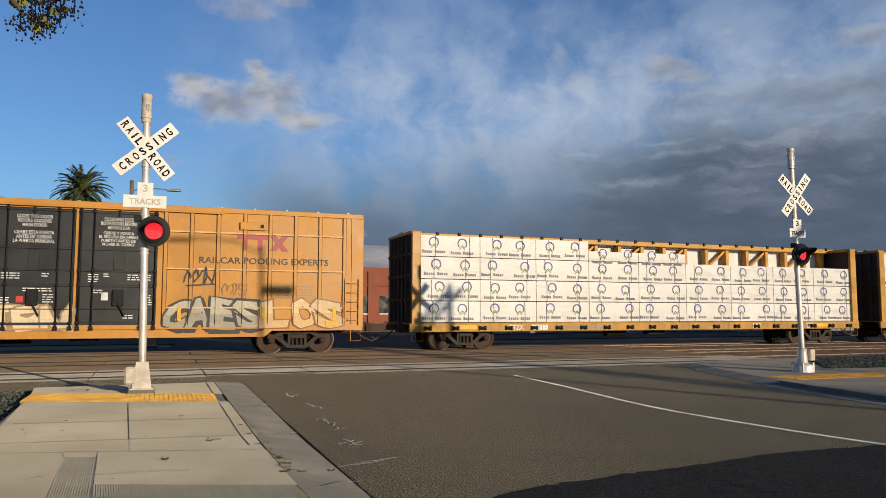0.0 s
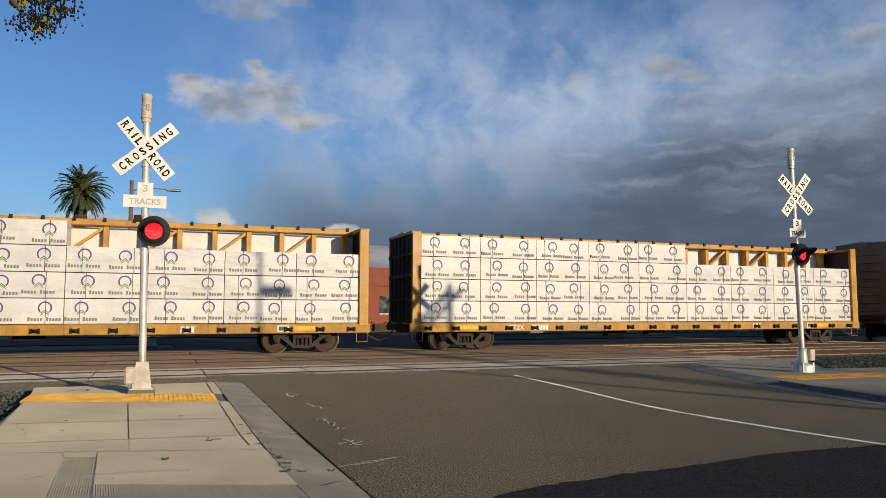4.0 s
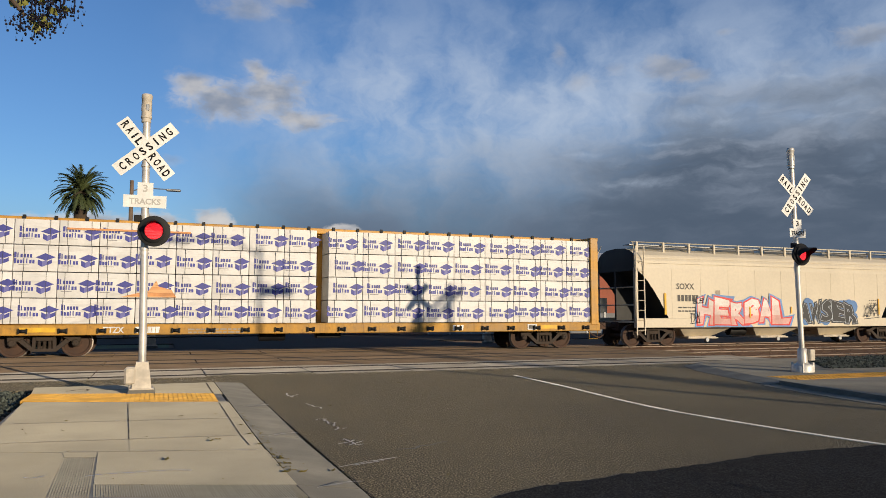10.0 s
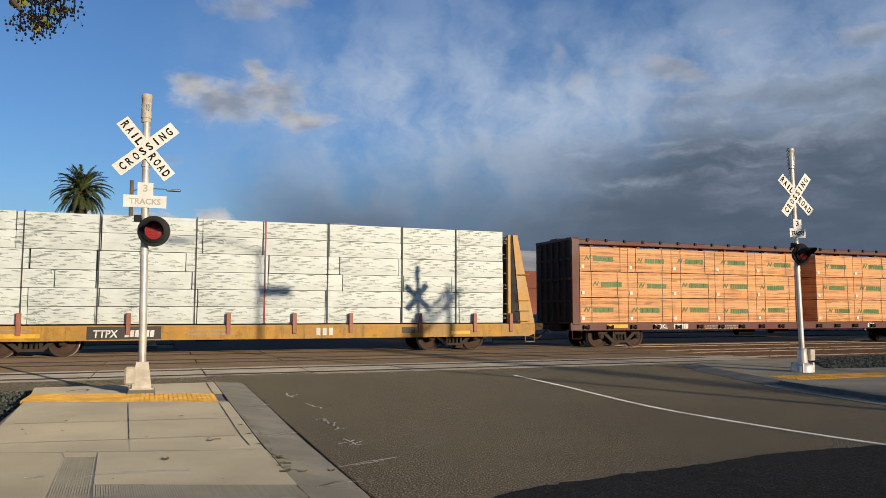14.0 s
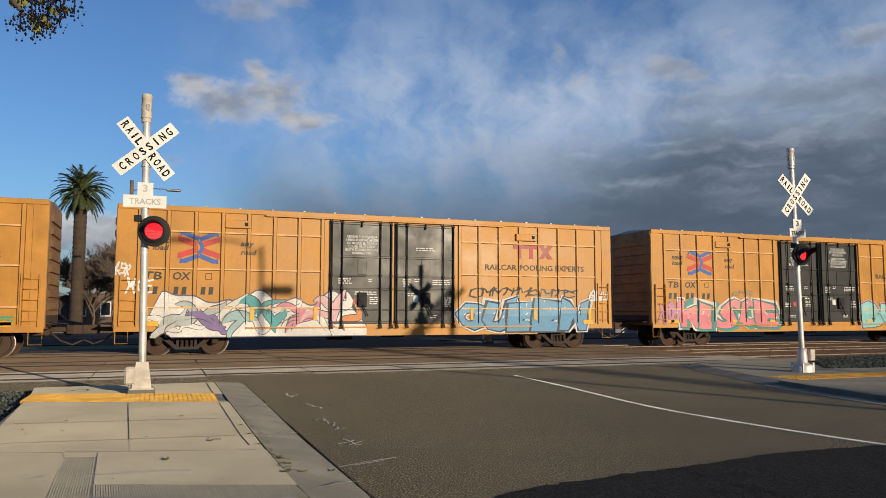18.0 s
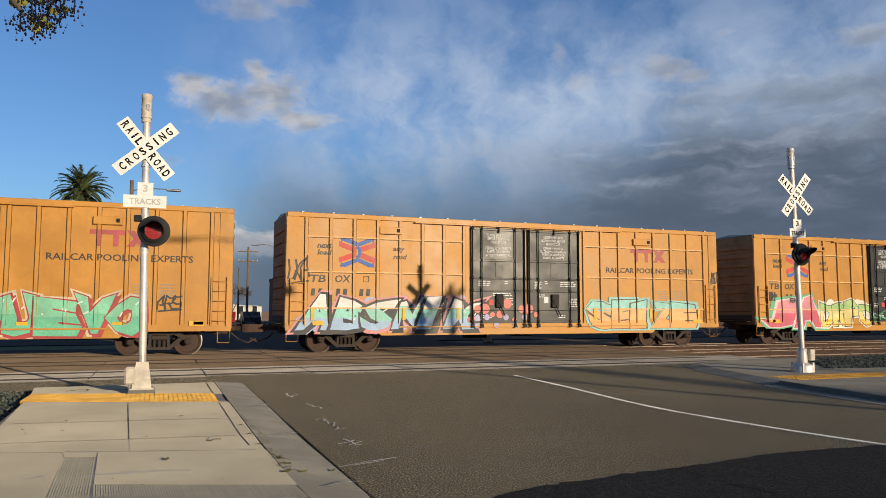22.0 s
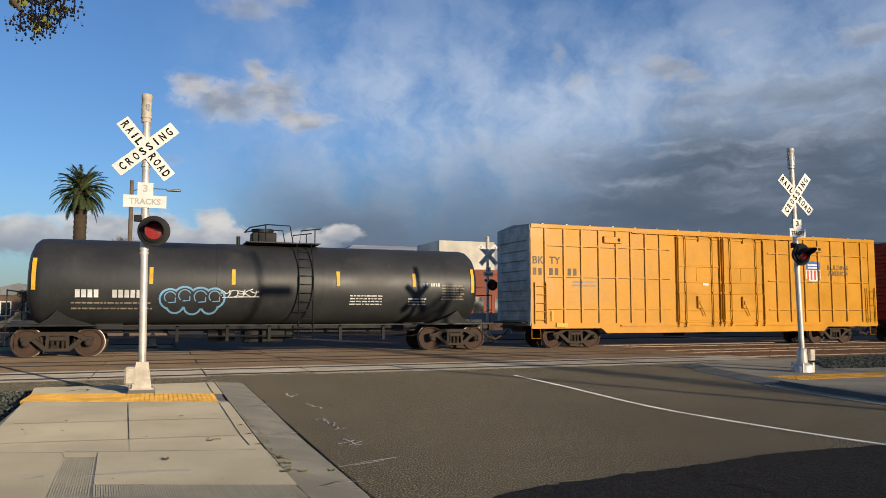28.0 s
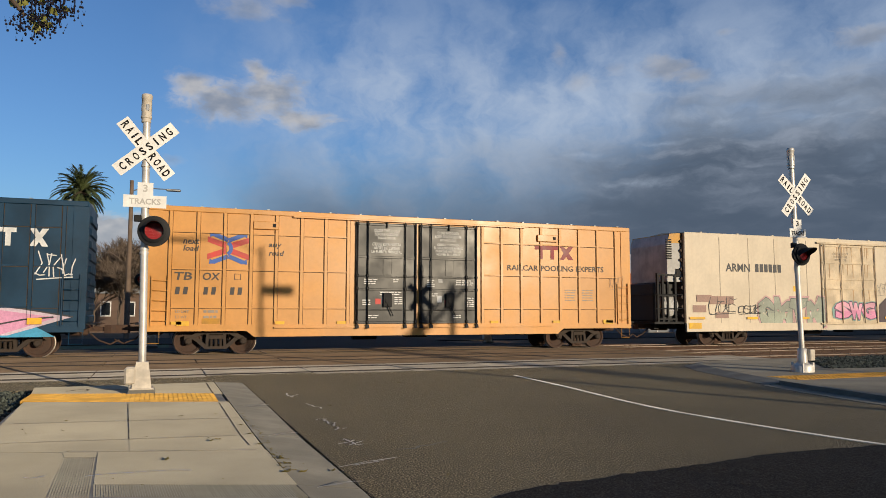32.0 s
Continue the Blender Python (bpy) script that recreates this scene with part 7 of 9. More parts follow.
orange_box(-35.78, "orange boxcar with black doors and pink and yellow graffiti", True, 4, [
    piece("JA", -8.4, -5.4, .66, 2.2, [(.60, .10, .16), (.70, .26, .30)], (.78, .56, .56), rim=(.12, .42, .24), seed=33, fat=.09, line=.03),
    piece("DRPC", -5.5, -2.3, .68, 2.05, [(.78, .60, .16), (.80, .68, .26), (.38, .60, .22)], (.06, .08, .05), rim=(.74, .72, .62), back=(.10, .40, .22), seed=34, fat=.06, line=.025, high=W),
    swirls(3.2, 7.3, .70, 2.05, (.50, .34, .18), (.08, .06, .09), [(.10, .38, .38), (.10, .38, .38), (.62, .50, .24), (.26, .18, .40), (.62, .56, .42)], 35, 9),
    [scrawl(-2.2, 2.3, .95, 1.45, (.08, .42, .20), 36, 16, .035), scrawl(-8.7, -8.2, 2.0, 2.4, K, 37, 3, .05), scrawl(-7.3, -6.9, 1.9, 2.1, K, 38, 3, .045), scrawl(7.2, 8.4, 1.0, 1.3, (.10, .38, .18), 39, 5, .05)]])
orange_box(-56.46, "orange boxcar with black doors and turquoise and orange graffiti", True, 5, [
    piece("ABSNIK", -8.7, -2.0, .66, 2.05, [(.34, .50, .70), (.28, .62, .52), (.74, .72, .68)], K, rim=(.62, .26, .26), back=(.40, .42, .60), seed=43, fat=.05, line=.05, lean=.25, cast=K, high=W),
    [(sum([disc(-2.4 + .31 * i, 1.15 + .42 * (i % 3) / 2 + .2 * (i % 2), .10 + .05 * (i % 3), 10) for i in range(10)], []), spray(.66, .20, .16)), (sum([disc(-2.1 + .4 * i, .95 + .3 * (i % 2), .12, 10) for i in range(6)], []), spray(.40, .36, .56))],
    piece("SEIZE", 2.9, 8.0, .70, 1.9, [(.78, .36, .10), (.78, .44, .18), (.30, .62, .56)], (.10, .07, .05), rim=(.28, .58, .54), seed=45, fat=.085, line=.02),
    [scrawl(8.9, 9.25, 2.7, 3.2, K, 46, 4, .03), scrawl(-9.2, -8.5, 2.5, 3.4, K, 47, 4, .05)]])
orange_box(-76.83, "orange boxcar with black doors and white and green graffiti", False, 6, [
    stripes_art(-4.15, 1.62, (.66, .62, .55), (.20, .13, .07), (.36, .24, .13)),
    piece("UEVO", 2.5, 6.6, .64, 2.0, [(.14, .48, .30), (.22, .56, .36)], (.36, .04, .04), rim=(.62, .50, .36), seed=54, fat=.085, line=.03, cast=(.40, .05, .05), high=W),
    [scrawl(-7.0, -6.0, 1.2, 2.2, (.22, .2, .18), 55, 5, .06), scrawl(-1.6, -.6, .66, .86, K, 56, 4, .05), scrawl(7.0, 7.7, 1.5, 2.0, K, 58, 4, .05), scrawl(-7.6, -7.2, 1.7, 2.0, (.55, .3, .5), 59, 3, .05)]])
orange_box(-178.65, "clean orange boxcar with glossy black doors", True, 8, [
    [scrawl(8.3, 8.9, 2.4, 3.0, (.4, .22, .1), 57, 4, .02)]], ORANGE_NEW, plain("badge_dark_red", (0.24, 0.03, 0.035)))


def crle_box():
    ribs = [-8.6, -7.85, -7.08, -6.3, -5.5, -4.75, -4.05, -3.4, -2.74, 2.62, 3.2, 4.05, 4.97, 5.87, 6.7, 7.55, 8.42]
    car, side = boxcar("boxcar", "brick-red boxcar with red plug doors and white graffiti", -97.2, RED_PAINT, ribs, False, RED_PAINT, None, "red plug door with lock rods")
    lay = [(moved(text_triangles("CR", .26, .48, 0, .02), -7.55, 2.42) + moved(text_triangles("LE", .26, .44, 0, .02), -6.4, 2.42) + moved(char_bars("000", .26, .85), -7.5, 1.92) + moved(char_bars("00", .26, .85), -6.3, 1.92), WHITE_INK)]
    lay.append((moved(text_triangles("IMPORTANT\nCLOSE THIS DOOR\nBEFORE CLOSING\nMAIN DOOR", .5, 1.2, 0, .008), -1.2, 4.1), WHITE_INK))
    lay.append((moved(text_triangles("CLOSE AND LOCK\nBOTH DOORS BEFORE\nMOVING CAR", .4, 1.2, 0, .008), 1.15, 4.05), WHITE_INK))
    lay.append(lines_of_bars(-1.0, .5, 1.5, 3, WHITE_INK, 3, .14, .05))
    lay.append(lines_of_bars(1.4, 2.2, 2.9, 2, WHITE_INK, 4, .12, .05))
    side.paint("stencil", lay, label="white numbers and notices")
    side.paint("graffiti", piece("UTIIO", -6.9, -2.7, .80, 3.3, [(.235, .03, .016)], (.62, .48, .40), seed=61, fat=.06, line=.014, wave=.05), lift=0.018, label="white outlined graffiti")
    side.paint("graffiti", piece("GZIK", 2.2, 7.4, .64, 2.1, [(.58, .54, .47), (.66, .62, .55)], (.05, .045, .045), rim=(.30, .28, .26), seed=62, fat=.075, line=.04, cast=(.20, .19, .19)), lift=0.022, label="white and grey graffiti")
    side.paint("graffiti", [(disc(7.85, 1.62, .52, 20, 0, -8, 188) + disc(7.85, 1.52, .50, 16) + disc(8.15, 1.12, .40, 14) + stroke([(7.45, 1.2), (7.3, .78)], .26), spray(.05, .045, .045)), (disc(7.85, 1.62, .46, 20, 0, 0, 180) + disc(8.15, 1.10, .33, 14), spray(.30, .15, .10)), (disc(7.85, 1.50, .40, 14, 0, 180, 360) + disc(7.38, 1.0, .13), spray(.50, .33, .22)), (stroke([(8.0, 2.1), (8.2, 2.5)], .05) + stroke([(7.45, 1.55), (7.2, 1.9), (7.6, 2.05)], .045), spray(.05, .045, .045)), (disc(8.25, 2.62, .17, 9) + disc(8.12, 2.52, .12, 8), spray(.46, .26, .24))], lift=0.026, label="sprayed cartoon-like blobs")
    side.paint("graffiti", [scrawl(-9.0, -8.2, 2.6, 3.6, W, 64, 5, .03), scrawl(-8.1, -7.3, .85, 1.3, W, 65, 4, .06), scrawl(-6.9, -6.4, 2.7, 3.2, W, 66, 3, .03)], lift=0.030)
    ref = []
    for x in (-8.35, -5.35, -2.4, .2, 3.1, 6.0, 8.3):
        ref += quad(x - .07, x + .07, 1.1, 1.65)
    reflector_row(side, ref + quad(-8.3, -7.8, .9, 1.05), lift=0.022)


crle_box()


def shield(x, z, w, h):
    """A shield badge: blue top, white and red stripes."""
    out = poly([(x - w / 2, z - h * .1), (x + w / 2, z - h * .1), (x + w / 2, z + h * .42), (x, z + h / 2), (x - w / 2, z + h * .42)])
    low = poly([(x, z - h / 2), (x + w / 2, z - h * .28), (x + w / 2, z - h * .1), (x - w / 2, z - h * .1), (x - w / 2, z - h * .28)])
    red = []
    for i in range(4):
        red += quad(x - w * .42 + i * w * .25, x - w * .30 + i * w * .25, z - h * .33, z + h * .08)
    return [(low + quad(x - w / 2, x + w / 2, z - h * .12, z + h * .1), BADGE_WHITE), (out[:0] + poly([(x - w / 2, z + h * .1), (x + w / 2, z + h * .1), (x + w / 2, z + h * .42), (x, z + h / 2), (x - w / 2, z + h * .42)]), BADGE_BLUE),
            (red, BADGE_RED), (quad(x - w * .36, x + w * .36, z + h * .28, z + h * .35) + quad(x - w * .36, x + w * .36, z + h * .16, z + h * .23), BADGE_WHITE)]


def yellow_box():
    ribs = [-8.63, -7.77, -6.97, -6.15, -5.32, -4.61, -3.89, -3.16] + [3.2, 4.0, 4.85, 5.7, 6.5, 7.4, 8.4]
    car, side = boxcar("boxcar", "clean bright yellow boxcar with yellow plug doors", -117.53, YELLOW, ribs, True, YELLOW, END_PALE, "yellow plug door with lock rods")
    dark = plain("dark_stencil", (0.10, 0.07, 0.03))
    lay = [(moved(text_triangles("BK", .30, .52, 0, .02), -8.95, 3.5) + moved(text_triangles("TY", .30, .5, 0, .02), -8.2, 3.5) + sum([moved(char_bars("00", .28, .9), x, 3.05) for x in (-8.95, -8.2, -7.37)], []), dark)]
    lay += shield(5.35, 3.3, .85, 1.05)
    lay.append((moved(text_triangles("BUILDING\nAMERICA", .5, 1.3, 0, .008), 6.9, 3.4), dark))
    lay.append(lines_of_bars(-7.4, -6.3, 2.62, 2, GREY_INK, 8, .14, .07))
    lay.append((quad(-1.0, -.7, 2.6, 2.75) + quad(-1.2, -1.0, 1.75, 2.0) + quad(1.2, 1.4, 1.75, 2.0), WHITE_INK))
    side.paint("stencil", lay, label="shield badge, numbers and slogan")
    reflector_row(side, quad(-8.2, -7.7, .85, 1.02) + quad(-8.4, -8.3, 1.1, 1.5), lift=.02)


yellow_box()


def blue_box():
    car, side = boxcar("boxcar", "dark blue boxcar with white lettering and cartoon-bright graffiti", -199.0, BLUE_PAINT, mirrored(BOX_RIBS + [2.62]), True, BLUE_PAINT, None, "dark blue plug door")
    side.paint("stencil", [(sum([quad(x - .22, x + .22, 3.88, 4.02) + quad(x - .075, x + .075, 3.46, 3.88) for x in (6.22, 7.07)], []) + poly([(7.65, 4.02), (7.83, 4.02), (8.18, 3.46), (8.0, 3.46)]) + poly([(7.65, 3.46), (7.83, 3.46), (8.18, 4.02), (8.0, 4.02)]), WHITE_INK)], label="white badge")
    side.paint("graffiti", [(poly([(3.0, .66), (8.5, .66), (7.9, 1.0), (6.6, 1.55), (5.6, 1.9), (4.2, 1.95), (3.0, 1.7)]), spray(.05, .32, .52)), (poly([(4.6, .70), (7.2, .72), (8.95, 1.28), (7.6, 1.52), (6.4, 1.68), (5.2, 1.55), (4.5, 1.1)]), spray(.62, .50, .58)), (poly([(4.7, .70), (7.0, .74), (8.5, 1.26), (7.4, 1.42), (6.3, 1.58), (5.3, 1.45)]), spray(.66, .30, .46)), (disc(5.6, 1.12, .36, 14), spray(.42, .14, .32)), (disc(5.7, 1.2, .22, 12), spray(.74, .52, .60)), (stroke([(6.2, .8), (6.9, 1.05), (7.6, 1.2), (8.4, 1.27)], .05) + stroke([(4.6, 1.1), (5.2, 1.55), (6.4, 1.68), (7.6, 1.52), (8.95, 1.28)], .045), spray(*K))], lift=0.014, label="pink and blue graffiti")
    side.paint("graffiti", [scrawl(7.9, 8.9, 2.5, 3.3, W, 72, 8, .035)], lift=0.018)
    reflector_row(side, quad(7.7, 8.1, 1.05, 1.25), lift=.026)


blue_box()


# ---- lumber cars ----
PURPLE, LEAF_GREEN, INK_GREY, NAVY, WOOD_GREEN = plain("purple_print", (0.09, 0.075, 0.27)), plain("green_print", (0.16, 0.27, 0.12)), plain("grey_print", (0.21, 0.20, 0.22)), plain("navy_print", (0.055, 0.06, 0.30)), plain("green_stencil", (0.10, 0.20, 0.055))


def print_mesh(name, layers, y):
    s, mats = Shape(), []
    for t, mat in flatten(layers):
        if mat not in mats:
            mats.append(mat)
        s.add([(a, y, c) for a, c in t], [tuple(range(len(t)))], mats.index(mat))
    mesh = bpy.data.meshes.new(name)
    mesh.from_pydata(s.v, [], s.f)
    for m in mats:
        mesh.materials.append(m)
    mesh.polygons.foreach_set("material_index", s.s)
    return mesh


def ring_print():
    """A ring open below, two chevrons and a name bar: plain shapes for a mill's mark."""
    lay = [(disc(0, .12, .20, 18, .155, -45, 225), PURPLE), (stroke([(-.11, -.04), (0, .05), (.11, -.04)], .03) + stroke([(-.11, -.10), (0, -.01), (.11, -.10)], .025), LEAF_GREEN)]
    bars, x = [], -.47
    for i in range(11):
        if i != 5:
            bars += quad(x, x + .06, -.29, -.20 if i not in (0, 6) else -.17)
        x += .086
    return print_mesh("printed_mark", lay + [(bars, INK_GREY)], 0)


def arrow_print():
    """A blocky roof-shaped sign and two lines of name bars."""
    lay = [(poly([(.06, .03), (.33, .17), (.62, .05), (.36, -.06)]) + poly([(.13, -.03), (.25, -.09), (.25, -.26), (.13, -.19)]) + poly([(.38, -.09), (.52, -.02), (.52, -.14), (.38, -.21)]), NAVY),
           (poly([(.25, -.09), (.38, -.03), (.38, -.20), (.25, -.26)]), plain("pale_navy_print", (0.16, 0.16, 0.42)))]
    high, low = (.17, .15, .11, .11, .11, .11), (.15, .11, .11, .15, .15, .11, .11)
    bars = []
    for i, h in enumerate(high):
        bars += quad(-.52 + i * .085, -.52 + i * .085 + (.03 if i == 1 else .062), .02, .02 + h)
    for i, h in enumerate(low):
        bars += quad(-.52 + i * .083, -.52 + i * .083 + (.03 if i in (3, 4) else .062), -.16, -.16 + h)
    return print_mesh("printed_mark", lay + [(bars, NAVY), (quad(-.40, -.10, -.215, -.20), INK_GREY)], 0)


def stencil_print():
    """A green zigzag and eight letter bars."""
    lay = [(stroke([(-.72, -.05), (-.64, .1), (-.56, -.05), (-.48, .1)], .05) + moved(char_bars("00000000", .2, .62), .15, 0), WOOD_GREEN)]
    return print_mesh("stencilled_mark", lay, 0)


def ticks_print():
    rnd = random.Random(8)
    tris = []
    for i in range(46):
        x, z = rnd.uniform(-1.15, 1.05), rnd.uniform(-.25, .25)
        tris += quad(x, x + .13, z, z + .013) + stroke([(x + .13, z + .025), (x + .19, z - .012)], .014)
    return print_mesh("printed_mark", [(tris, plain("dark_green_print", (0.20, 0.24, 0.23)))], 0)


PRINTS = {"ring": ring_print(), "arrow": arrow_print(), "stencil": stencil_print(), "ticks": ticks_print()}


def wrapped_bundle(car, x0, x1, z0, z1, mat, print_key, marks, rnd, strap=True, y=-1.42, depth=1.22, label=""):
    s = Shape()
    # a soft skin: the front is a grid that sags and bulges a little
    n, m = 9, 4
    grid = []
    for j in range(m + 1):
        for i in range(n + 1):
            u, v = i / n, j / m
            edge = min(u, 1 - u, v, 1 - v)
            d = rnd.uniform(-0.008, 0.008) if edge > 0 else 0.018
            grid.append((x0 + (x1 - x0) * u, y + d, z0 + (z1 - z0) * v))
    s.add(grid, [(j * (n + 1) + i, j * (n + 1) + i + 1, (j + 1) * (n + 1) + i + 1, (j + 1) * (n + 1) + i) for j in range(m) for i in range(n)], 0, True)
    s.box(x0, x1, y + 0.019, y + depth, z0, z1)
    b = part("lumber_pack", s, mat, car, label)
    for k in range(marks):
        x = x0 + (x1 - x0) * (k + 0.5 + rnd.uniform(-.12, .12)) / marks
        part(PRINTS[print_key].name.split(".")[0], PRINTS[print_key], (), b, at=(x, y - 0.012, (z0 + z1) / 2 + rnd.uniform(-.03, .03)), kind="stuff")
    if print_key == "stencil":
        part("paper_tag", Shape().box(x0 + .06, x0 + .19, y - .012, y - .008, z0 + .12, z0 + .25), WHITE_SIGN, b, "white paper tag")
    if strap:
        for k in range(2):
            x = x0 + (x1 - x0) * (0.2 + 0.6 * k + rnd.uniform(-.05, .05))
            part("strap", Shape().box(x - .006, x + .006, y - .016, y - .009, z0, z1), STRAP, b)
    return b


def centrebeam(label, x16, paint, loads, half=11.1, top=4.42, truck=8.85):
    car = car_at("centrebeam_car", label, x16)
    running_gear(car, truck, half + .1)
    part("deck", Shape().box(-half, half, -1.4, 1.4, .98, 1.04), paint, car)
    for k in (-1, 1):
        part("side_sill", Shape().box(-half - .1, half + .1, min(k * 1.5, k * 1.36), max(k * 1.5, k * 1.36), .70, 1.03, bevel=.02), YELLOW_GRIME if paint is YELLOW_OLD else paint, car)
    part("top_beam", Shape().box(-half, half, -.32, .32, top - .10, top + .10, bevel=.02), paint, car)
    for k in range(24):
        x = -half + .5 + k * (2 * half - 1.0) / 23
        part("beam_clip", Shape().box(x - .05, x + .05, -.38, -.30, top + .02, top + .15), BLACK_IRON, car)
    for k in range(19):
        x = -half + .55 + k * (2 * half - 1.1) / 18
        part("beam_post", Shape().box(x - .09, x + .09, -.16, .16, 1.04, top - .1, bevel=.015), paint, car)
        if k % 2 == 0 and k < 18:
            dx = (2 * half - 1.1) / 18
            part("brace", Shape().prism([(x + .05, top - .9), (x + .2, top - .9), (x + dx, top - .15), (x + dx - .16, top - .15)], "y", -.1, .1), paint, car)
    for side in (-1, 1):
        x0 = side * half
        xa, xb = min(x0, x0 - side * .12), max(x0, x0 - side * .12)
        bulk = part("end_bulkhead", Shape().box(xa, xb, -1.42, 1.42, 1.04, top - .06), END_BROWN_SHADED, car)
        for y in (-1.45, 1.45):
            part("end_post", Shape().box(min(x0, x0 - side * .3) - .02, max(x0, x0 - side * .3) + .02, y - .07, y + .07, .95, top, bevel=.015), paint, bulk)
        part("end_cap", Shape().box(min(x0 + side * .05, x0 - side * .32), max(x0 + side * .05, x0 - side * .32), -1.5, 1.5, top - .08, top + .04, bevel=.02), paint, bulk)
        for y in (-1.0, -.5, 0, .5, 1.0):
            part("stiffener", Shape().box(min(x0, x0 + side * .1), max(x0, x0 + side * .1), y - .05, y + .05, 1.04, top - .1), END_BROWN_SHADED, bulk)
        for z in (1.9, 2.8, 3.6):
            part("stiffener", Shape().box(min(x0, x0 + side * .07), max(x0, x0 + side * .07), -1.4, 1.4, z - .05, z + .05), END_BROWN_SHADED, bulk)
        part("step", Shape().tube([(x0, -1.45, .72), (x0, -1.45, .38), (x0 - side * .4, -1.45, .38), (x0 - side * .4, -1.45, .72)], .016, 6), paint, car)
    for i in range(20):
        x = -half + .6 + i * (2 * half - 1.2) / 19
        part("winch", Shape().tube([(x - .09, -1.56, .84), (x + .09, -1.56, .84)], .055, 8).box(x - .13, x - .09, -1.6, -1.5, .76, .92).box(x + .09, x + .13, -1.6, -1.5, .76, .92), BLACK_IRON, car, "black ratchet winch on the sill" if i == 0 else "")
    side = Side(car, -1.5)
    lay = [(moved(text_triangles("TTZX" if paint is YELLOW_OLD else "NOKL", .2, .62, 0, .03), -half + 4.25, .86) + moved(char_bars("000000", .2, .62, .1), -half + 5.25, .86), WHITE_INK), (quad(-half + 1.6, -half + 2.6, .8, .95) + quad(half - 2.6, half - 1.9, .8, .95), YELLOW_TAG), (quad(half - 3.2, half - 2.8, .76, .98), WHITE_INK), (quad(half - 3.15, half - 2.85, .8, .94), BLACK_INK)]
    lay.append((moved(char_bars("000", .2, .8, .1), 5.0, .86), WHITE_INK))
    lay.append(lines_of_bars(-half + 6.5, -half + 8.3, .84, 2, GREY_INK, int(x16), .1, .05))
    side.paint("stencil", lay, label="white number bars and notes")
    loads(car)
    part("wedge_fill", Shape().box(-half + .4, half - .4, -.19, .19, 1.05, 1.09), paint, car)
    return car


def mill_load(mat, key, rows, cols, marks, gaps=(), top_short=None, seed=1, strap=True, label="", y=-1.42):
    """rows: z levels from the deck up. cols: x levels."""
    def fill(car):
        rnd = random.Random(seed)
        for r in range(len(rows) - 1):
            for c in range(len(cols) - 1):
                a, b = cols[c] + .012, cols[c + 1] - .012
                if any(g0 <= (a + b) / 2 <= g1 for g0, g1 in gaps):
                    continue
                z0, z1 = rows[r] + .015, rows[r + 1] - .015
                if top_short and r == len(rows) - 2:
                    kind = [k for k in top_short if k[0] <= (a + b) / 2 <= k[1]]
                    if kind and kind[0][2] == 0:
                        # no bundle in front: the far side's load shows behind the beam
                        continue
                    if kind:
                        z1 = z0 + (z1 - z0) * kind[0][2]
                wrapped_bundle(car, a, b, z0, z1, mat, key, marks, rnd, strap, y=y, label=label)
        # the far side of the beam
        for r in range(len(rows) - 1):
            part("lumber_pack", Shape().box(cols[0] + .02, cols[-1] - .02, .2, 1.42, rows[r] + .015, rows[r + 1] - (.05 if r == len(rows) - 2 else .015)), mat, car, label)
    return fill


def steps(a, b, n, jitter=0.0, seed=0):
    rnd = random.Random(seed)
    return [a + (b - a) * i / n + (rnd.uniform(-jitter, jitter) if 0 < i < n else 0) for i in range(n + 1)]


ROWS4 = [1.05, 1.86, 2.68, 3.52, 4.33]
IDAHO = "lumber bundle in white printed plastic wrap"
centrebeam("yellow centrebeam lumber car loaded with white wrapped bundles", 201.4, YELLOW_OLD,
           mill_load(WRAP, "ring", ROWS4, steps(-10.75, 10.95, 9), 2, top_short=[(-4.2, .5, .5), (.5, 11, 0)], seed=1, label=IDAHO))
centrebeam("yellow centrebeam lumber car of white bundles, top row half empty", 156.5, YELLOW_OLD,
           mill_load(WRAP, "ring", ROWS4, steps(-10.75, 10.95, 9), 2, top_short=[(1.9, 11, 0)], seed=2, label=IDAHO))
centrebeam("yellow centrebeam lumber car with white wrapped bundles and torn upper wrap", 132.6, YELLOW_OLD,
           mill_load(WRAP, "ring", ROWS4, steps(-10.75, 10.95, 9), 2, top_short=[(-7, -3, .45), (1.2, 11, 0)], seed=3, label=IDAHO))
centrebeam("yellow centrebeam lumber car at the head of the visible train", 225.2, YELLOW_OLD,
           mill_load(WRAP, "ring", ROWS4, steps(-10.75, 10.95, 9), 2, seed=4, label=IDAHO))
centrebeam("yellow centrebeam lumber car fully loaded with white wrapped bundles", 74.28, YELLOW_OLD,
           mill_load(WRAP, "arrow", ROWS4, steps(-10.9, -.36, 9, .05, 1) + steps(.06, 10.95, 9, .05, 2), 1, gaps=[(-.34, .04)], seed=5, strap=True, label="lumber bundle in white wrap with dark blue printing"))
loaded = CARS[-1][0]
torn = Shape().prism([(-6.7, 1.91), (-5.0, 1.91), (-5.15, 2.16), (-5.55, 2.26), (-5.62, 2.45), (-5.85, 2.12), (-6.2, 2.04)], "y", -1.452, -1.436)
part("torn_wrap", torn, LUMBER, loaded, "bare boards behind torn wrap")
part("batten", Shape().box(-8.3, -4.6, -1.47, -1.44, 4.03, 4.09), LUMBER, loaded, "loose wooden batten")
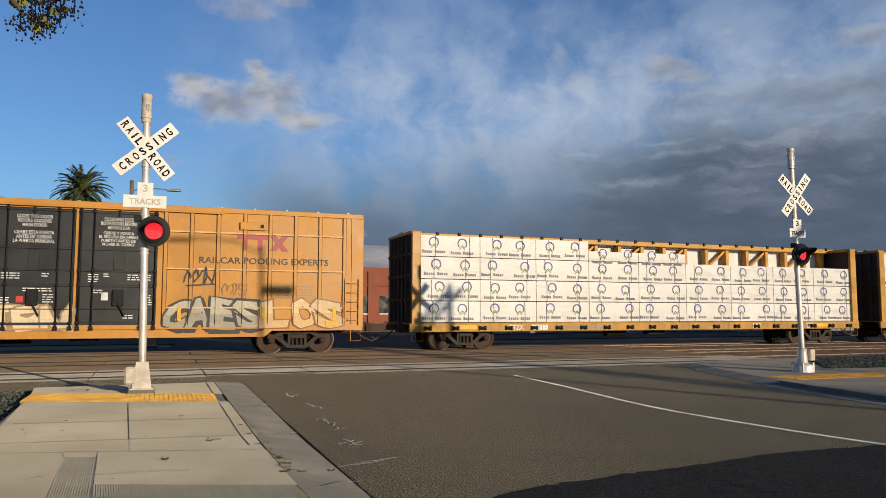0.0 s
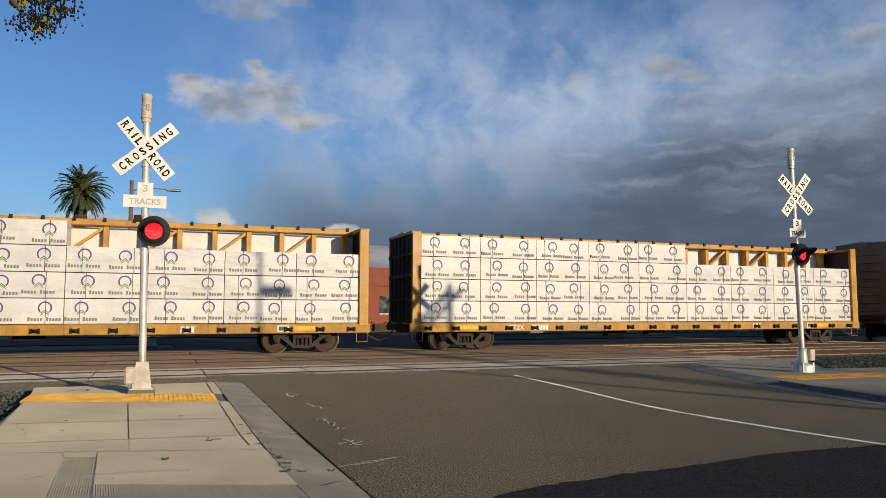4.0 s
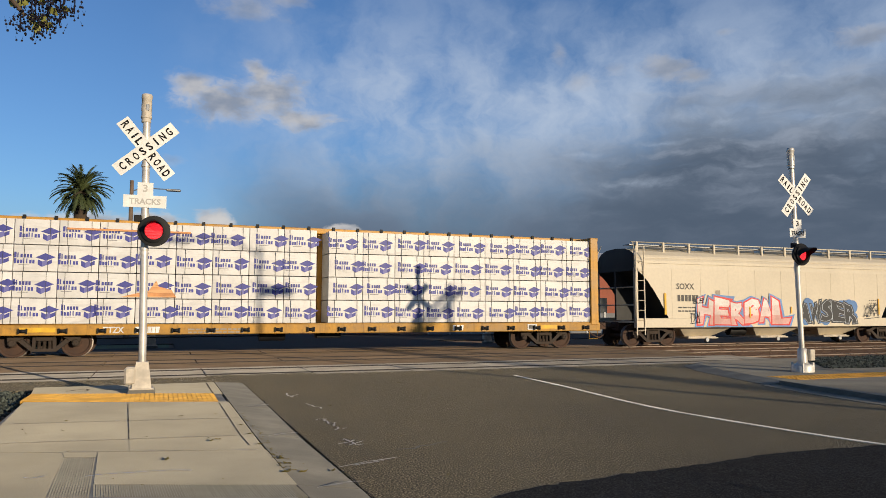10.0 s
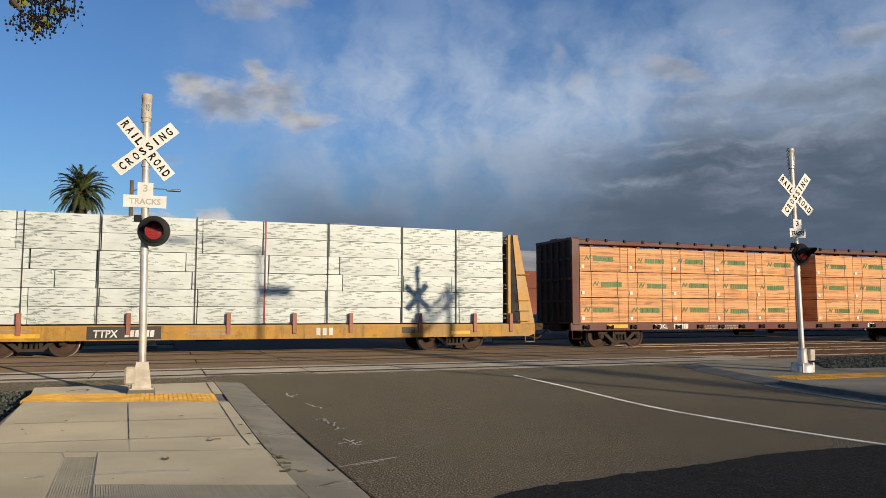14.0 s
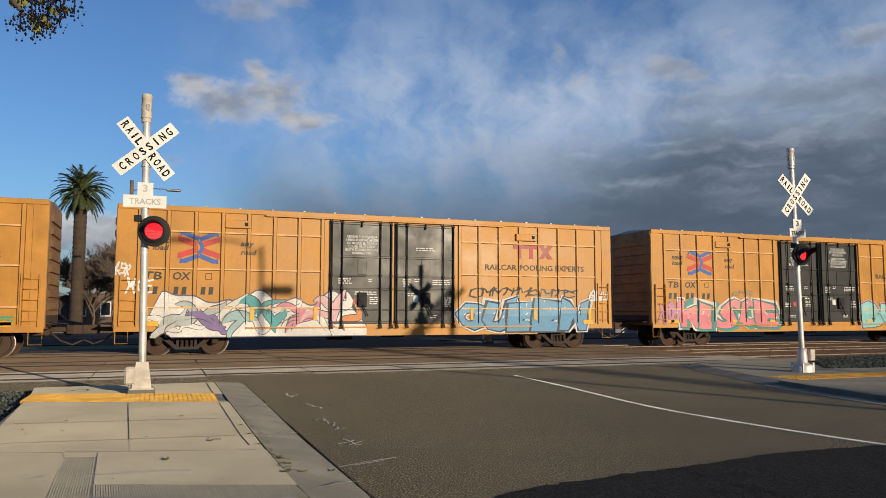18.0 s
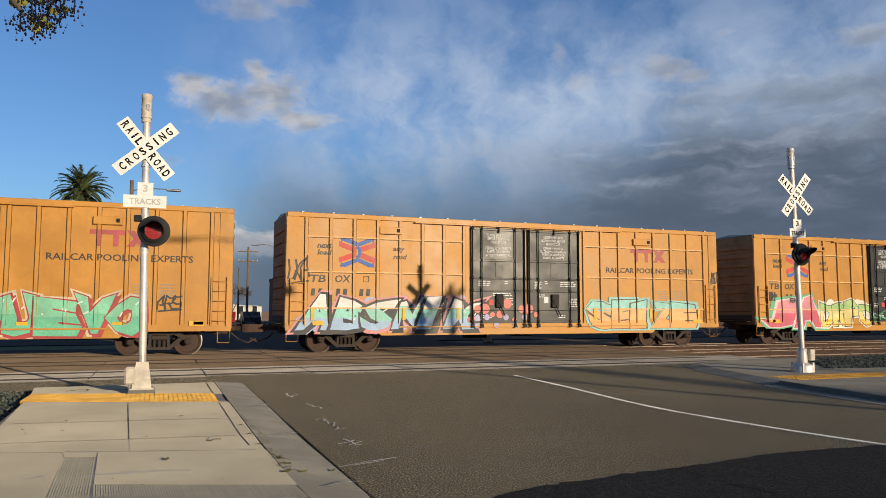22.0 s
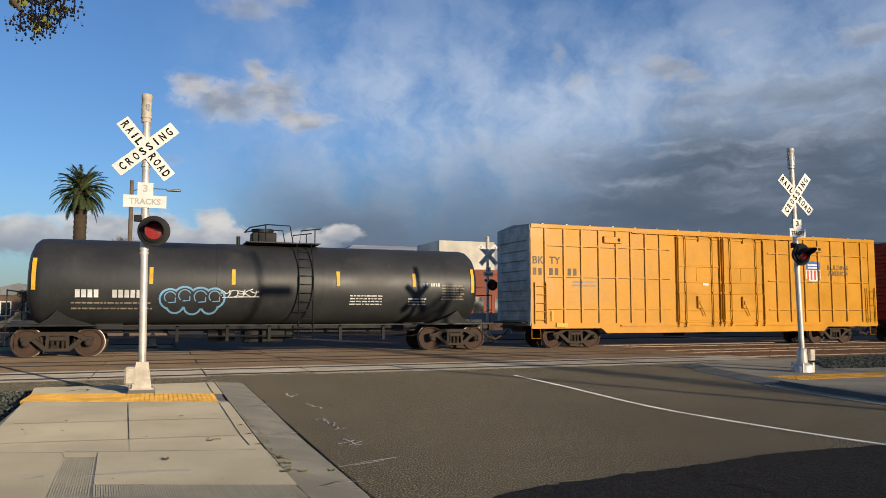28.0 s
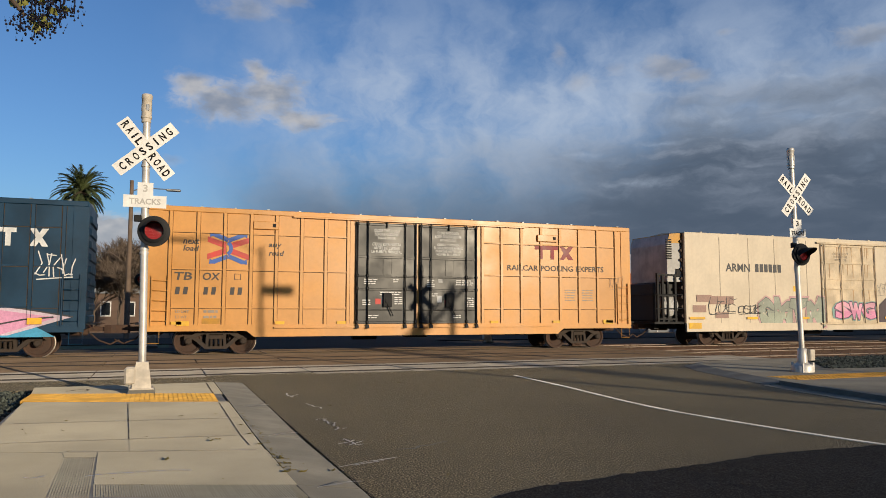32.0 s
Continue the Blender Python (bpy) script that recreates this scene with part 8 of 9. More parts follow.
centrebeam("maroon centrebeam lumber car loaded with unwrapped reddish lumber", 49.75, MAROON,
           mill_load(LUMBER, "stencil", [1.0, 2.04, 3.1, 4.12], [-10.9, -8.6, -6.4, -4.1, -1.83, .45, 1.75, 4.1, 6.42, 8.66, 10.96], 1, gaps=[(.46, 1.74)], seed=6, label="strapped bundle of raw reddish boards"), half=11.3)


def bulkhead_flat():
    car = car_at("bulkhead_flatcar", "yellow bulkhead flatcar stacked with pale green wrapped lumber", 26.4)
    half = 10.35
    running_gear(car, 7.1, half)
    part("deck", Shape().box(-half, half, -1.45, 1.45, .82, 1.0), YELLOW_OLD, car)
    for k in (-1, 1):
        part("side_sill", Shape().prism([(-half, .62), (-half + .3, .52), (half - .3, .52), (half, .62), (half, .98), (-half, .98)], "y", min(k * 1.5, k * 1.4), max(k * 1.5, k * 1.4)), YELLOW_GRIME, car)
    for side in (-1, 1):
        bulk = part("bulkhead", Shape().box(min(side * (half - .95), side * (half - 1.1)), max(side * (half - .95), side * (half - 1.1)), -1.4, 1.4, 1.0, 4.4), BLACK_IRON, car, "tall steel bulkhead with tapered yellow sides")
        for y in (-1.45, 1.3):
            part("bulkhead_side", Shape().prism([(side * (half - 1.05), 1.0), (side * (half - .5), 1.0), (side * (half - .85), 4.4), (side * (half - 1.05), 4.4)], "y", y + .04, y + .10), BLACK_IRON, bulk)
            part("bulkhead_strut", Shape().prism([(side * (half - .6), .62), (side * half, .62), (side * half, 1.05), (side * (half - .72), 4.45), (side * (half - .92), 4.45), (side * (half - .6), 1.0)], "y", y, y + .15), YELLOW_OLD, bulk)
            part("bulkhead_post", Shape().box(min(side * (half - 1.12), side * (half - 1.02)), max(side * (half - 1.12), side * (half - 1.02)), y, y + .15, .98, 4.45), YELLOW_OLD, bulk)
        for z in (1.1, 1.5, 1.9, 2.9):
            part("grab_iron", Shape().tube([(side * (half - .25), -1.5, z), (side * (half - .25), -1.56, z), (side * (half - .75), -1.56, z), (side * (half - .75), -1.5, z)], .014, 6), YELLOW_OLD, bulk)
        part("step", Shape().tube([(side * half, -1.45, .6), (side * half, -1.45, .3), (side * (half - .4), -1.45, .3), (side * (half - .4), -1.45, .6)], .016, 6), YELLOW_OLD, car)
    STAKE_RED = plain("faded_red_stake", (0.33, 0.12, 0.075))
    rnd = random.Random(31)
    levels = [1.04, 1.61, 2.19, 2.77, 3.40, 3.98, 4.57]
    cuts = [[-9.1, -7.2, -5.3, -2.2, .0, 2.1, 4.9, 7.2, 9.05], [-9.1, -7.2, -5.2, -2.2, .0, 2.1, 4.9, 7.2, 9.05], [-9.1, -6.5, -5.3, -2.4, .1, 2.7, 5.0, 6.9, 9.05], [-9.1, -7.2, -5.3, -2.6, .1, 2.6, 4.8, 7.1, 9.05], [-9.1, -7.6, -5.2, -2.1, -.1, 2.2, 4.9, 7.1, 9.05], [-9.1, -7.6, -5.2, -2.1, -.1, 2.2, 4.9, 7.2, 9.05]]
    for r in range(6):
        for a, b in zip(cuts[r], cuts[r][1:]):
            wrapped_bundle(car, a + rnd.uniform(.004, .03), b - rnd.uniform(.004, .03), levels[r] + rnd.uniform(.005, .013), levels[r + 1] - rnd.uniform(.005, .014), WRAP_GREEN, "ticks", 1, rnd, strap=False, y=-1.38, depth=2.76, label="lumber bundle in pale green printed wrap")
    for x in (-9.0, -7.4, -4.3, -1.2, 1.0, 3.0, 5.6, 7.8, 9.3):
        part("stake", Shape().box(x - .07, x + .07, -1.56, -1.46, .7, 1.4, bevel=.01), STAKE_RED, car)
    part("strap", Shape().box(-.03, .0, -1.42, -1.4, 1.04, 4.6), CAR_RED, car)
    for x in (-7.4, -5.25, -2.3, 2.15, 4.92, 7.05):
        part("strap", Shape().box(x, x + .03, -1.42, -1.395, 1.04, 4.6), STRAP, car)
    side = Side(car, -1.5)
    side.paint("stencil", [(quad(-5.5, -3.3, .56, .97), BLACK_INK), (moved(text_triangles("TTPX", .24, .72, .1, .02), -4.95, .74) + moved(char_bars("000000", .22, .68, .12), -3.95, .74), WHITE_INK), (moved(char_bars("000", .26, .85), 2.1, .76), WHITE_INK), (quad(-8.3, -6.8, .62, .75) + quad(6.8, 7.6, .62, .75), YELLOW_TAG), (quad(4.9, 5.4, .68, .9), BLACK_INK), lines_of_bars(-2.5, -1.0, .8, 2, GREY_INK, 4, .13, .06), lines_of_bars(-8.6, -7.0, .85, 2, GREY_INK, 5, .1, .05)], label="numbers and notes as bars")


bulkhead_flat()


def gondola():
    car = car_at("gondola_car", "black gondola car with a steel-blue end panel and faded graffiti", 112.15)
    half = 8.02
    running_gear(car, 6.35, half)
    ribs = [-6.49, -5.06, -4.03, -3.02, -1.98, -.92, .12, 1.18, 2.16, 3.2, 4.21, 5.25, 6.67]
    for k in (-1, 1):
        part("side_wall", Shape().box(-half, half, min(k * 1.42, k * 1.36), max(k * 1.42, k * 1.36), .78, 2.48), BLACK_CAR, car)
        part("top_chord", Shape().box(-half - .05, half + .05, min(k * 1.52, k * 1.34), max(k * 1.52, k * 1.34), 2.44, 2.58, bevel=.02), BLACK_CAR, car)
        part("side_sill", Shape().box(-half, half, min(k * 1.5, k * 1.38), max(k * 1.5, k * 1.38), .66, .84, bevel=.015), BLACK_CAR, car)
        rib = Shape().box(-.06, .06, min(k * 1.5, k * 1.42), max(k * 1.5, k * 1.42), .8, 2.46, bevel=.012).data("rib", BLACK_CAR)
        for x in ribs:
            part("rib", rib, (), car, at=(x, 0, 0))
    part("floor", Shape().box(-half, half, -1.36, 1.36, .78, .86), BLACK_CAR, car)
    for s in (-1, 1):
        part("end_wall", Shape().box(min(s * half, s * (half - .08)), max(s * half, s * (half - .08)), -1.36, 1.36, .8, 2.5), BLACK_CAR, car)
        ladder(car, s * (half - .55), .42, .95, 2.4, 4, -1.42, BLACK_CAR)
        part("step", Shape().tube([(s * half, -1.45, .7), (s * half, -1.45, .38), (s * (half - .4), -1.45, .38), (s * (half - .4), -1.45, .7)], .016, 6), BLACK_CAR, car)
    part("repair_panel", Shape().box(6.73, half + .01, -1.445, -1.42, .84, 2.44), STEEL_BLUE, car, "steel-blue painted end panel")
    side = Side(car, -1.42, ribs, .08, .06, [(6.74, 8.1, -1.445)])
    lay = [(moved(text_triangles("HKRX", .26, .95, 0.08, .03), -5.75, 2.2) + moved(char_bars("000 00", .26, .7), -5.3, 1.7) + moved(char_bars("00 0000  00000", .09, .8), -5.85, 1.28) + moved(char_bars("00 00   00000", .09, .8), -5.85, 1.15), WHITE_INK)]
    side.paint("number_panel", [(quad(-6.3, -5.2, 2.05, 2.35) + quad(-6.2, -5.1, 1.53, 1.87) + quad(-4.95, -4.4, 1.53, 1.87), plain("blue_panel", (0.03, 0.035, 0.16)))], lift=.005, label="dark blue panels behind the numbers")
    side.paint("stencil", lay, label="white letters and number bars", apart=True)
    reflector_row(side, quad(-7.6, -6.9, .86, 1.08) + quad(7.3, 7.8, .86, 1.08) + quad(-4.8, -4.4, .98, 1.08) + quad(-2.6, -2.1, .98, 1.08) + quad(-.7, -.2, .98, 1.08) + quad(1.4, 1.9, .98, 1.08) + quad(3.3, 3.8, .98, 1.08), lift=.02)
    side.paint("graffiti", piece("INDIVO", -4.9, 0.6, .88, 2.2, [(.32, .28, .07), (.17, .27, .10), (.13, .23, .11)], (.05, .07, .045), seed=81, fat=.075, line=.012, back=(.07, .10, .05), wave=.12), lift=.012, label="faded green graffiti")
    side.paint("graffiti", piece("STRK", 1.25, 4.6, .90, 2.2, [(.20, .14, .10), (.26, .17, .11)], (.60, .50, .38), seed=82, fat=.05, line=.022, high=(.55, .40, .25), wave=.08), lift=.012, label="faded cream graffiti")
    side.paint("graffiti", [scrawl(-7.3, -6.6, 1.2, 2.2, (.3, .3, .28), 83, 6, .03), scrawl(5.6, 6.6, 1.1, 2.0, W, 84, 6, .03), scrawl(6.9, 7.7, 1.1, 2.2, (.45, .45, .4), 85, 8, .04), scrawl(-5.0, -3.9, 1.9, 2.4, (.4, .36, .25), 86, 6, .04)], lift=.012, label="thin sprayed tags")


gondola()


def hopper():
    car = car_at("hopper_car", "cream covered hopper car with red and black graffiti", 95.03)
    half = 7.85
    running_gear(car, 6.68, half)
    # body: rounded upper sides over slanting ends
    prof = [(-1.5, .86), (-1.5, 1.2), (-1.5, 1.6), (-1.5, 2.0), (-1.5, 2.4), (-1.5, 2.75), (-1.5, 3.0), (-1.5, 3.2), (-1.5, 3.3), (-1.46, 3.62), (-1.34, 3.86), (-1.1, 4.04), (-.7, 4.16), (0, 4.2), (.7, 4.16), (1.1, 4.04), (1.34, 3.86), (1.46, 3.62), (1.5, 3.3), (1.5, 3.2), (1.5, 3.0), (1.5, 2.75), (1.5, 2.4), (1.5, 2.0), (1.5, 1.6), (1.5, 1.2), (1.5, .86)]
    body = Shape()
    k = len(prof)
    # ends slope inward below: cut the profile by a line in x-z
    def end_x(z):
        return half - .1 if z > 3.2 else half - .1 - 1.75 * ((3.2 - z) / 2.34) ** 0.72
    verts = []
    for s in (-1, 1):
        for y, z in prof:
            verts.append((s * end_x(z), y, z))
    body.add(verts, [(i, i + 1, k + i + 1, k + i) for i in range(k - 1)] + [(k - 1, 0, k, 2 * k - 1)], 0)
    half_k = k // 2
    # the slope sheets are cream too: black puts their shade into the colour
    body.add(verts, [(o + i, o + i + 1, o + k - 2 - i, o + k - 1 - i) for o in (0, k) for i in range(half_k)], 1)
    part("body", body, (CREAM, BLACK_CAR), car)
    for z in (3.52, 3.6, 3.75):
        part("seam", Shape().box(-half + .2, half - .2, -1.515 if z < 3.55 else -1.47 - (3.6 - z) * .3, -1.40, z - .02, z + .02), CREAM, car)
    for i in range(9):
        part("weld_seam", Shape().box(-6.0 + i * 1.5, -5.985 + i * 1.5, -1.506, -1.49, 1.2, 3.3), CREAM, car)
    part("side_sill", Shape().box(-half, half, -1.53, -1.36, .80, 1.2, bevel=.02), CREAM, car)
    part("side_sill", Shape().box(-half, half, 1.36, 1.53, .80, 1.2, bevel=.02), CREAM, car)
    for s in (-1, 1):
        # end sheet that carries the slope, with its openings; the plate's black paints their shade
        part("shear_plate", Shape().prism([(s * (half - .05), 1.1), (s * (half - .05), 3.2), (s * (half - 1.0), 3.2), (s * (half - 2.2), 1.1)], "y", -.06, .06), BLACK_CAR, car, "centre plate, its black standing for shade under the slope sheet")
        part("end_post", Shape().box(min(s * half, s * (half - .16)), max(s * half, s * (half - .16)), -1.5, -1.38, 1.05, 3.3, bevel=.01), CREAM, car)
        part("end_post", Shape().box(min(s * half, s * (half - .16)), max(s * half, s * (half - .16)), 1.38, 1.5, 1.05, 3.3, bevel=.01), CREAM, car)
        for z in (1.75, 2.5):
            part("end_rail", Shape().tube([(s * (half - .08), -1.42, z), (s * (half - .08), 1.42, z)], .03, 6), CREAM, car)
        part("end_platform", Shape().box(min(s * half, s * (half - 1.6)), max(s * half, s * (half - 1.6)), -1.4, 1.4, 1.0, 1.06), CREAM, car)
        ladder(car, s * (half - .22), .4, .5, 2.5 if s > 0 else 4.2, 6 if s > 0 else 9, -1.5, CREAM)
        for y in (-1.2, 1.2):
            part("corner_stanchion", Shape().tube([(s * (half - .02), y * 1.22, 1.0), (s * (half - .02), y * 1.22, 3.9), (s * (half - .15), y, 4.4)], .03, 8), CREAM, car)
    walk_rail = Shape().tube([(-half + .1, -1.1, 4.42), (half - .1, -1.1, 4.42)], .026, 8)
    part("roof_rail", walk_rail, CREAM, car)
    for i in range(12):
        x = -half + .4 + i * (2 * half - .8) / 11
        part("rail_post", Shape().box(x - .05, x + .05, -1.15, -1.05, 3.95, 4.44, bevel=.01), CREAM, car)
    part("running_board", Shape().box(-half + .1, half - .1, -1.0, -.55, 4.3, 4.33), GREY_STEEL, car)
    for i in range(4):
        x = -5.4 + i * 3.6
        part("hatch", Shape().box(x - 1.5, x + 1.5, -.3, .3, 4.18, 4.34, bevel=.04), CREAM, car)
    for x in (-4.0, 0.0, 3.8):
        bay = Shape()
        bay.add([(x - 1.6, -1.35, .9), (x + 1.6, -1.35, .9), (x + 1.6, 1.35, .9), (x - 1.6, 1.35, .9), (x - .65, -.6, .36), (x + .65, -.6, .36), (x + .65, .6, .36), (x - .65, .6, .36)],
                [(0, 1, 5, 4), (1, 2, 6, 5), (2, 3, 7, 6), (3, 0, 4, 7), (4, 5, 6, 7)])
        b = part("hopper_bay", bay, CREAM, car, "cream discharge hopper")
        part("outlet_gate", Shape().box(x - .75, x + .75, -.95, .95, .30, .40, bevel=.02).tube([(x - .8, -1.0, .33), (x + .8, -1.0, .33)], .03, 8), WHITE_CASE, b)
        part("gate_capstan", Shape().lathe([(0, -1.1), (.09, -1.1), (.09, -.95), (0, -.95)], "y", (x + .15, 0, .26), 12), GREY_STEEL, b)
    side = Side(car, -1.5)
    dark = plain("hopper_stencil", (.06, .055, .05))
    lay = [(moved(text_triangles("SOXX", .26, .92, 0, .015), -5.3, 2.55) + moved(char_bars("000000", .27, .70), -5.15, 2.05), dark), lines_of_bars(-5.7, -4.6, 1.62, 2, dark, 2, .15, .06), (quad(-3.7, -3.45, 2.15, 2.4), GREY_INK), lines_of_bars(5.4, 5.9, 2.0, 6, dark, 4, .12, .03)]
    side.paint("stencil", lay, label="dark number bars and notes")
    reflector_row(side, quad(-6.42, -6.32, 1.35, 2.25) + quad(5.95, 6.03, 1.35, 2.1) + quad(-1.9, -1.82, 1.2, 1.7) + quad(.5, .56, 1.4, 1.7))
    side.paint("graffiti", piece("HERBAL", -4.7, 0.4, .84, 2.12, [(.66, .36, .32), (.74, .58, .54), (.76, .70, .66)], (.66, .05, .045), rim=(.14, .28, .56), seed=91, fat=.055, line=.042, wave=.12), lift=.036, label="red and white graffiti")
    side.paint("graffiti", piece("AWSER", 0.9, 4.5, .86, 2.06, [(.03, .032, .035)], (.45, .50, .56), rim=(.035, .036, .04), back=(.10, .22, .46), seed=92, fat=.035, line=.016, wave=.12), lift=.036, label="black graffiti with a blue glow")
    side.paint("graffiti", [scrawl(5.0, 6.0, 1.2, 1.9, K, 93, 8, .03), scrawl(-5.1, -4.6, 1.0, 1.5, K, 94, 5, .035), scrawl(-4.9, -4.4, 1.85, 2.1, K, 95, 4, .03)], lift=.036)


hopper()


def tank():
    car = car_at("tank_car", "long black tank car with a platform and ladders amidships", -136.6)
    half, r, zc = 7.75, 1.42, 2.42
    running_gear(car, 6.75, half + .35)
    shell = Shape()
    prof = [(0.0, -half), (.6, -half + .02), (1.02, -half + .08), (1.27, -half + .19), (1.385, -half + .33), (r, -half + .52)]
    prof += [(r, -2.0), (r + .012, -1.99), (r + .012, 1.6), (r, 1.61)]
    prof += [(a, -b) for a, b in prof[5::-1]]
    shell.lathe(prof, "x", (0, 0, zc), 48)
    part("shell", shell, TANK_BLACK, car)
    for s in (-1, 1):
        part("saddle", Shape().prism([(s * 5.6, .98), (s * 7.4, .98), (s * 7.0, 1.25), (s * 6.8, 1.5), (s * 6.4, 1.25)], "y", -1.2, 1.2), BLACK_IRON, car)
        part("stub_sill", Shape().box(min(s * 4.9, s * 8.2), max(s * 4.9, s * 8.2), -.35, .35, .75, 1.15), BLACK_CAR, car)
        part("end_platform", Shape().box(min(s * 6.6, s * 8.2), max(s * 6.6, s * 8.2), -1.45, 1.45, .98, 1.04), BLACK_CAR, car)
        part("end_railing", Shape().tube([(s * 8.15, -1.4, 1.0), (s * 8.15, -1.4, 2.1), (s * 8.15, 1.4, 2.1), (s * 8.15, 1.4, 1.0)], .022, 8).tube([(s * 8.15, -1.4, 1.55), (s * 7.7, -1.42, 1.4)], .018, 6), BLACK_CAR, car)
        part("step", Shape().tube([(s * 8.15, -1.42, 1.0), (s * 8.15, -1.42, .4), (s * 7.75, -1.42, .4), (s * 7.75, -1.42, 1.0)], .016, 6), BLACK_CAR, car)
    part("walkway", Shape().box(-7.4, 7.4, -1.46, -1.30, .98, 1.02), BLACK_CAR, car)
    dome = part("manway", Shape().lathe([(.36, zc + r - .05), (.36, zc + r + .5), (.40, zc + r + .5), (.40, zc + r + .58), (0, zc + r + .6)], "z", (-.35, 0, 0), 20), BLACK_CAR, car)
    part("valve", Shape().tube([(-1.2, 0, zc + r), (-1.2, 0, zc + r + .3)], .07, 10), BLACK_CAR, car)
    part("platform", Shape().box(-1.0, 1.6, -.9, .9, zc + r + .03, zc + r + .07), BLACK_CAR, car)
    rail = Shape()
    for y in (-.85, .85):
        rail.tube([(-.9, y, zc + r + .55), (-.3, y, zc + r + .68), (.5, y, zc + r + .66), (.62, y, zc + r + .05)], .022, 8)
        rail.tube([(-.35, y, zc + r + .05), (-.35, y, zc + r + .66)], .02, 8)
        rail.tube([(.85, y, zc + r + .05), (.9, y, zc + r + .5), (1.6, y, zc + r + .6)], .022, 8)
        rail.tube([(1.4, y, zc + r + .05), (1.4, y, zc + r + .56)], .02, 8)
    rail.tube([(-.9, -.85, zc + r + .55), (-.9, .85, zc + r + .55)], .022, 8)
    part("handrail", rail, BLACK_IRON, car)
    part("manway_box", Shape().box(-.75, .1, -.4, .4, zc + r + .05, zc + r + .45, bevel=.03), BLACK_IRON, car)
    # side ladder that follows the shell
    lad = part("ladder", Shape().tube([(.75, -1.5, .5), (.75, -1.5, 2.6), (.75, -1.25, 3.4), (.75, -.85, zc + r + .05)], .025, 8).tube([(1.25, -1.5, .5), (1.25, -1.5, 2.6), (1.25, -1.25, 3.4), (1.25, -.85, zc + r + .05)], .025, 8), BLACK_CAR, car)
    for i in range(11):
        z = .6 + i * .3
        y = -1.5 if z < 2.6 else -1.5 + (z - 2.6) * .36
        part("rung", Shape().tube([(.75, y, z), (1.25, y, z)], .016, 6), BLACK_CAR, lad)
    under = Shape()
    for x in (-3.2, -1.6, -.2, 2.3, 3.9):
        under.box(x - .05, x + .05, -1.2, -1.1, .45, 1.0)
    under.tube([(-4.5, -1.15, .62), (4.8, -1.15, .62)], .03, 6).box(-1.0, .4, -.6, .6, .36, .8, bevel=.04)
    part("pipework", under, BLACK_IRON, car)

    def wrap_paint(name, layers, label=""):
        """Paint that follows the round shell."""
        s, mats = Shape(), []
        for t, mat in flatten(layers):
            if mat not in mats:
                mats.append(mat)
            s.add([(x, -math.sqrt(max(.05, (r + .018) ** 2 - (z - zc) ** 2)), z) for x, z in t], [tuple(range(len(t)))], mats.index(mat))
        mesh = bpy.data.meshes.new(name)
        mesh.from_pydata(s.v, [], s.f)
        for m in mats:
            mesh.materials.append(m)
        mesh.polygons.foreach_set("material_index", s.s)
        part(name, mesh, (), car, label)
    wrap_paint("stencil", [(moved(char_bars("0000  000000", .25, .72), -5.2, 2.02), WHITE_INK), lines_of_bars(-6.4, -4.0, 1.7, 2, GREY_INK, 3, .18, .05), lines_of_bars(2.6, 3.8, 2.0, 4, WHITE_INK, 4, .1, .04), lines_of_bars(6.1, 7.0, 2.4, 6, GREY_INK, 5, .1, .05), lines_of_bars(4.8, 5.5, 1.9, 3, WHITE_INK, 6, .1, .05), (moved(char_bars("00 0000", .12, .8), 5.7, 2.45), WHITE_INK)], "white number bars and notes")
    ref = []
    for x, a in ((-7.45, .5), (-4.05, .28), (-1.45, .26), (2.15, .26), (5.0, .24), (7.35, .45)):
        for i in range(4):
            z = 2.62 + a * (i - 2) / 2
            ref += quad(x - .06, x + .06, z, z + a / 2)
    wrap_paint("reflectors", [(ref, YELLOW_TAG)], "yellow reflective strips")
    blue, spots = spray(.20, .44, .68), [(-3.45, 1.86, .36), (-3.0, 1.92, .38), (-2.5, 1.88, .40), (-2.05, 1.90, .36), (-3.3, 1.66, .30), (-2.75, 1.62, .30), (-2.2, 1.64, .30)]
    inside = []
    for x, z, q in spots[:4]:
        inside += disc(x, z + .06, q * .55, 12, q * .55 - .035, 20, 230) + stroke([(x - .05, z - .12), (x + .16, z - .10), (x + .16, z + .04)], .035)
    wrap_paint("graffiti", [(sum([disc(x, z, q, 18) for x, z, q in spots], []), blue), (sum([disc(x, z, q - .065, 18) for x, z, q in spots], []), TANK_BLACK), (inside, blue)], "light blue outlined graffiti")
    t = scrawl(-1.8, -.6, 1.95, 2.2, W, 97, 9, .03)
    wrap_paint("graffiti", [t], "thin white tag")


tank()


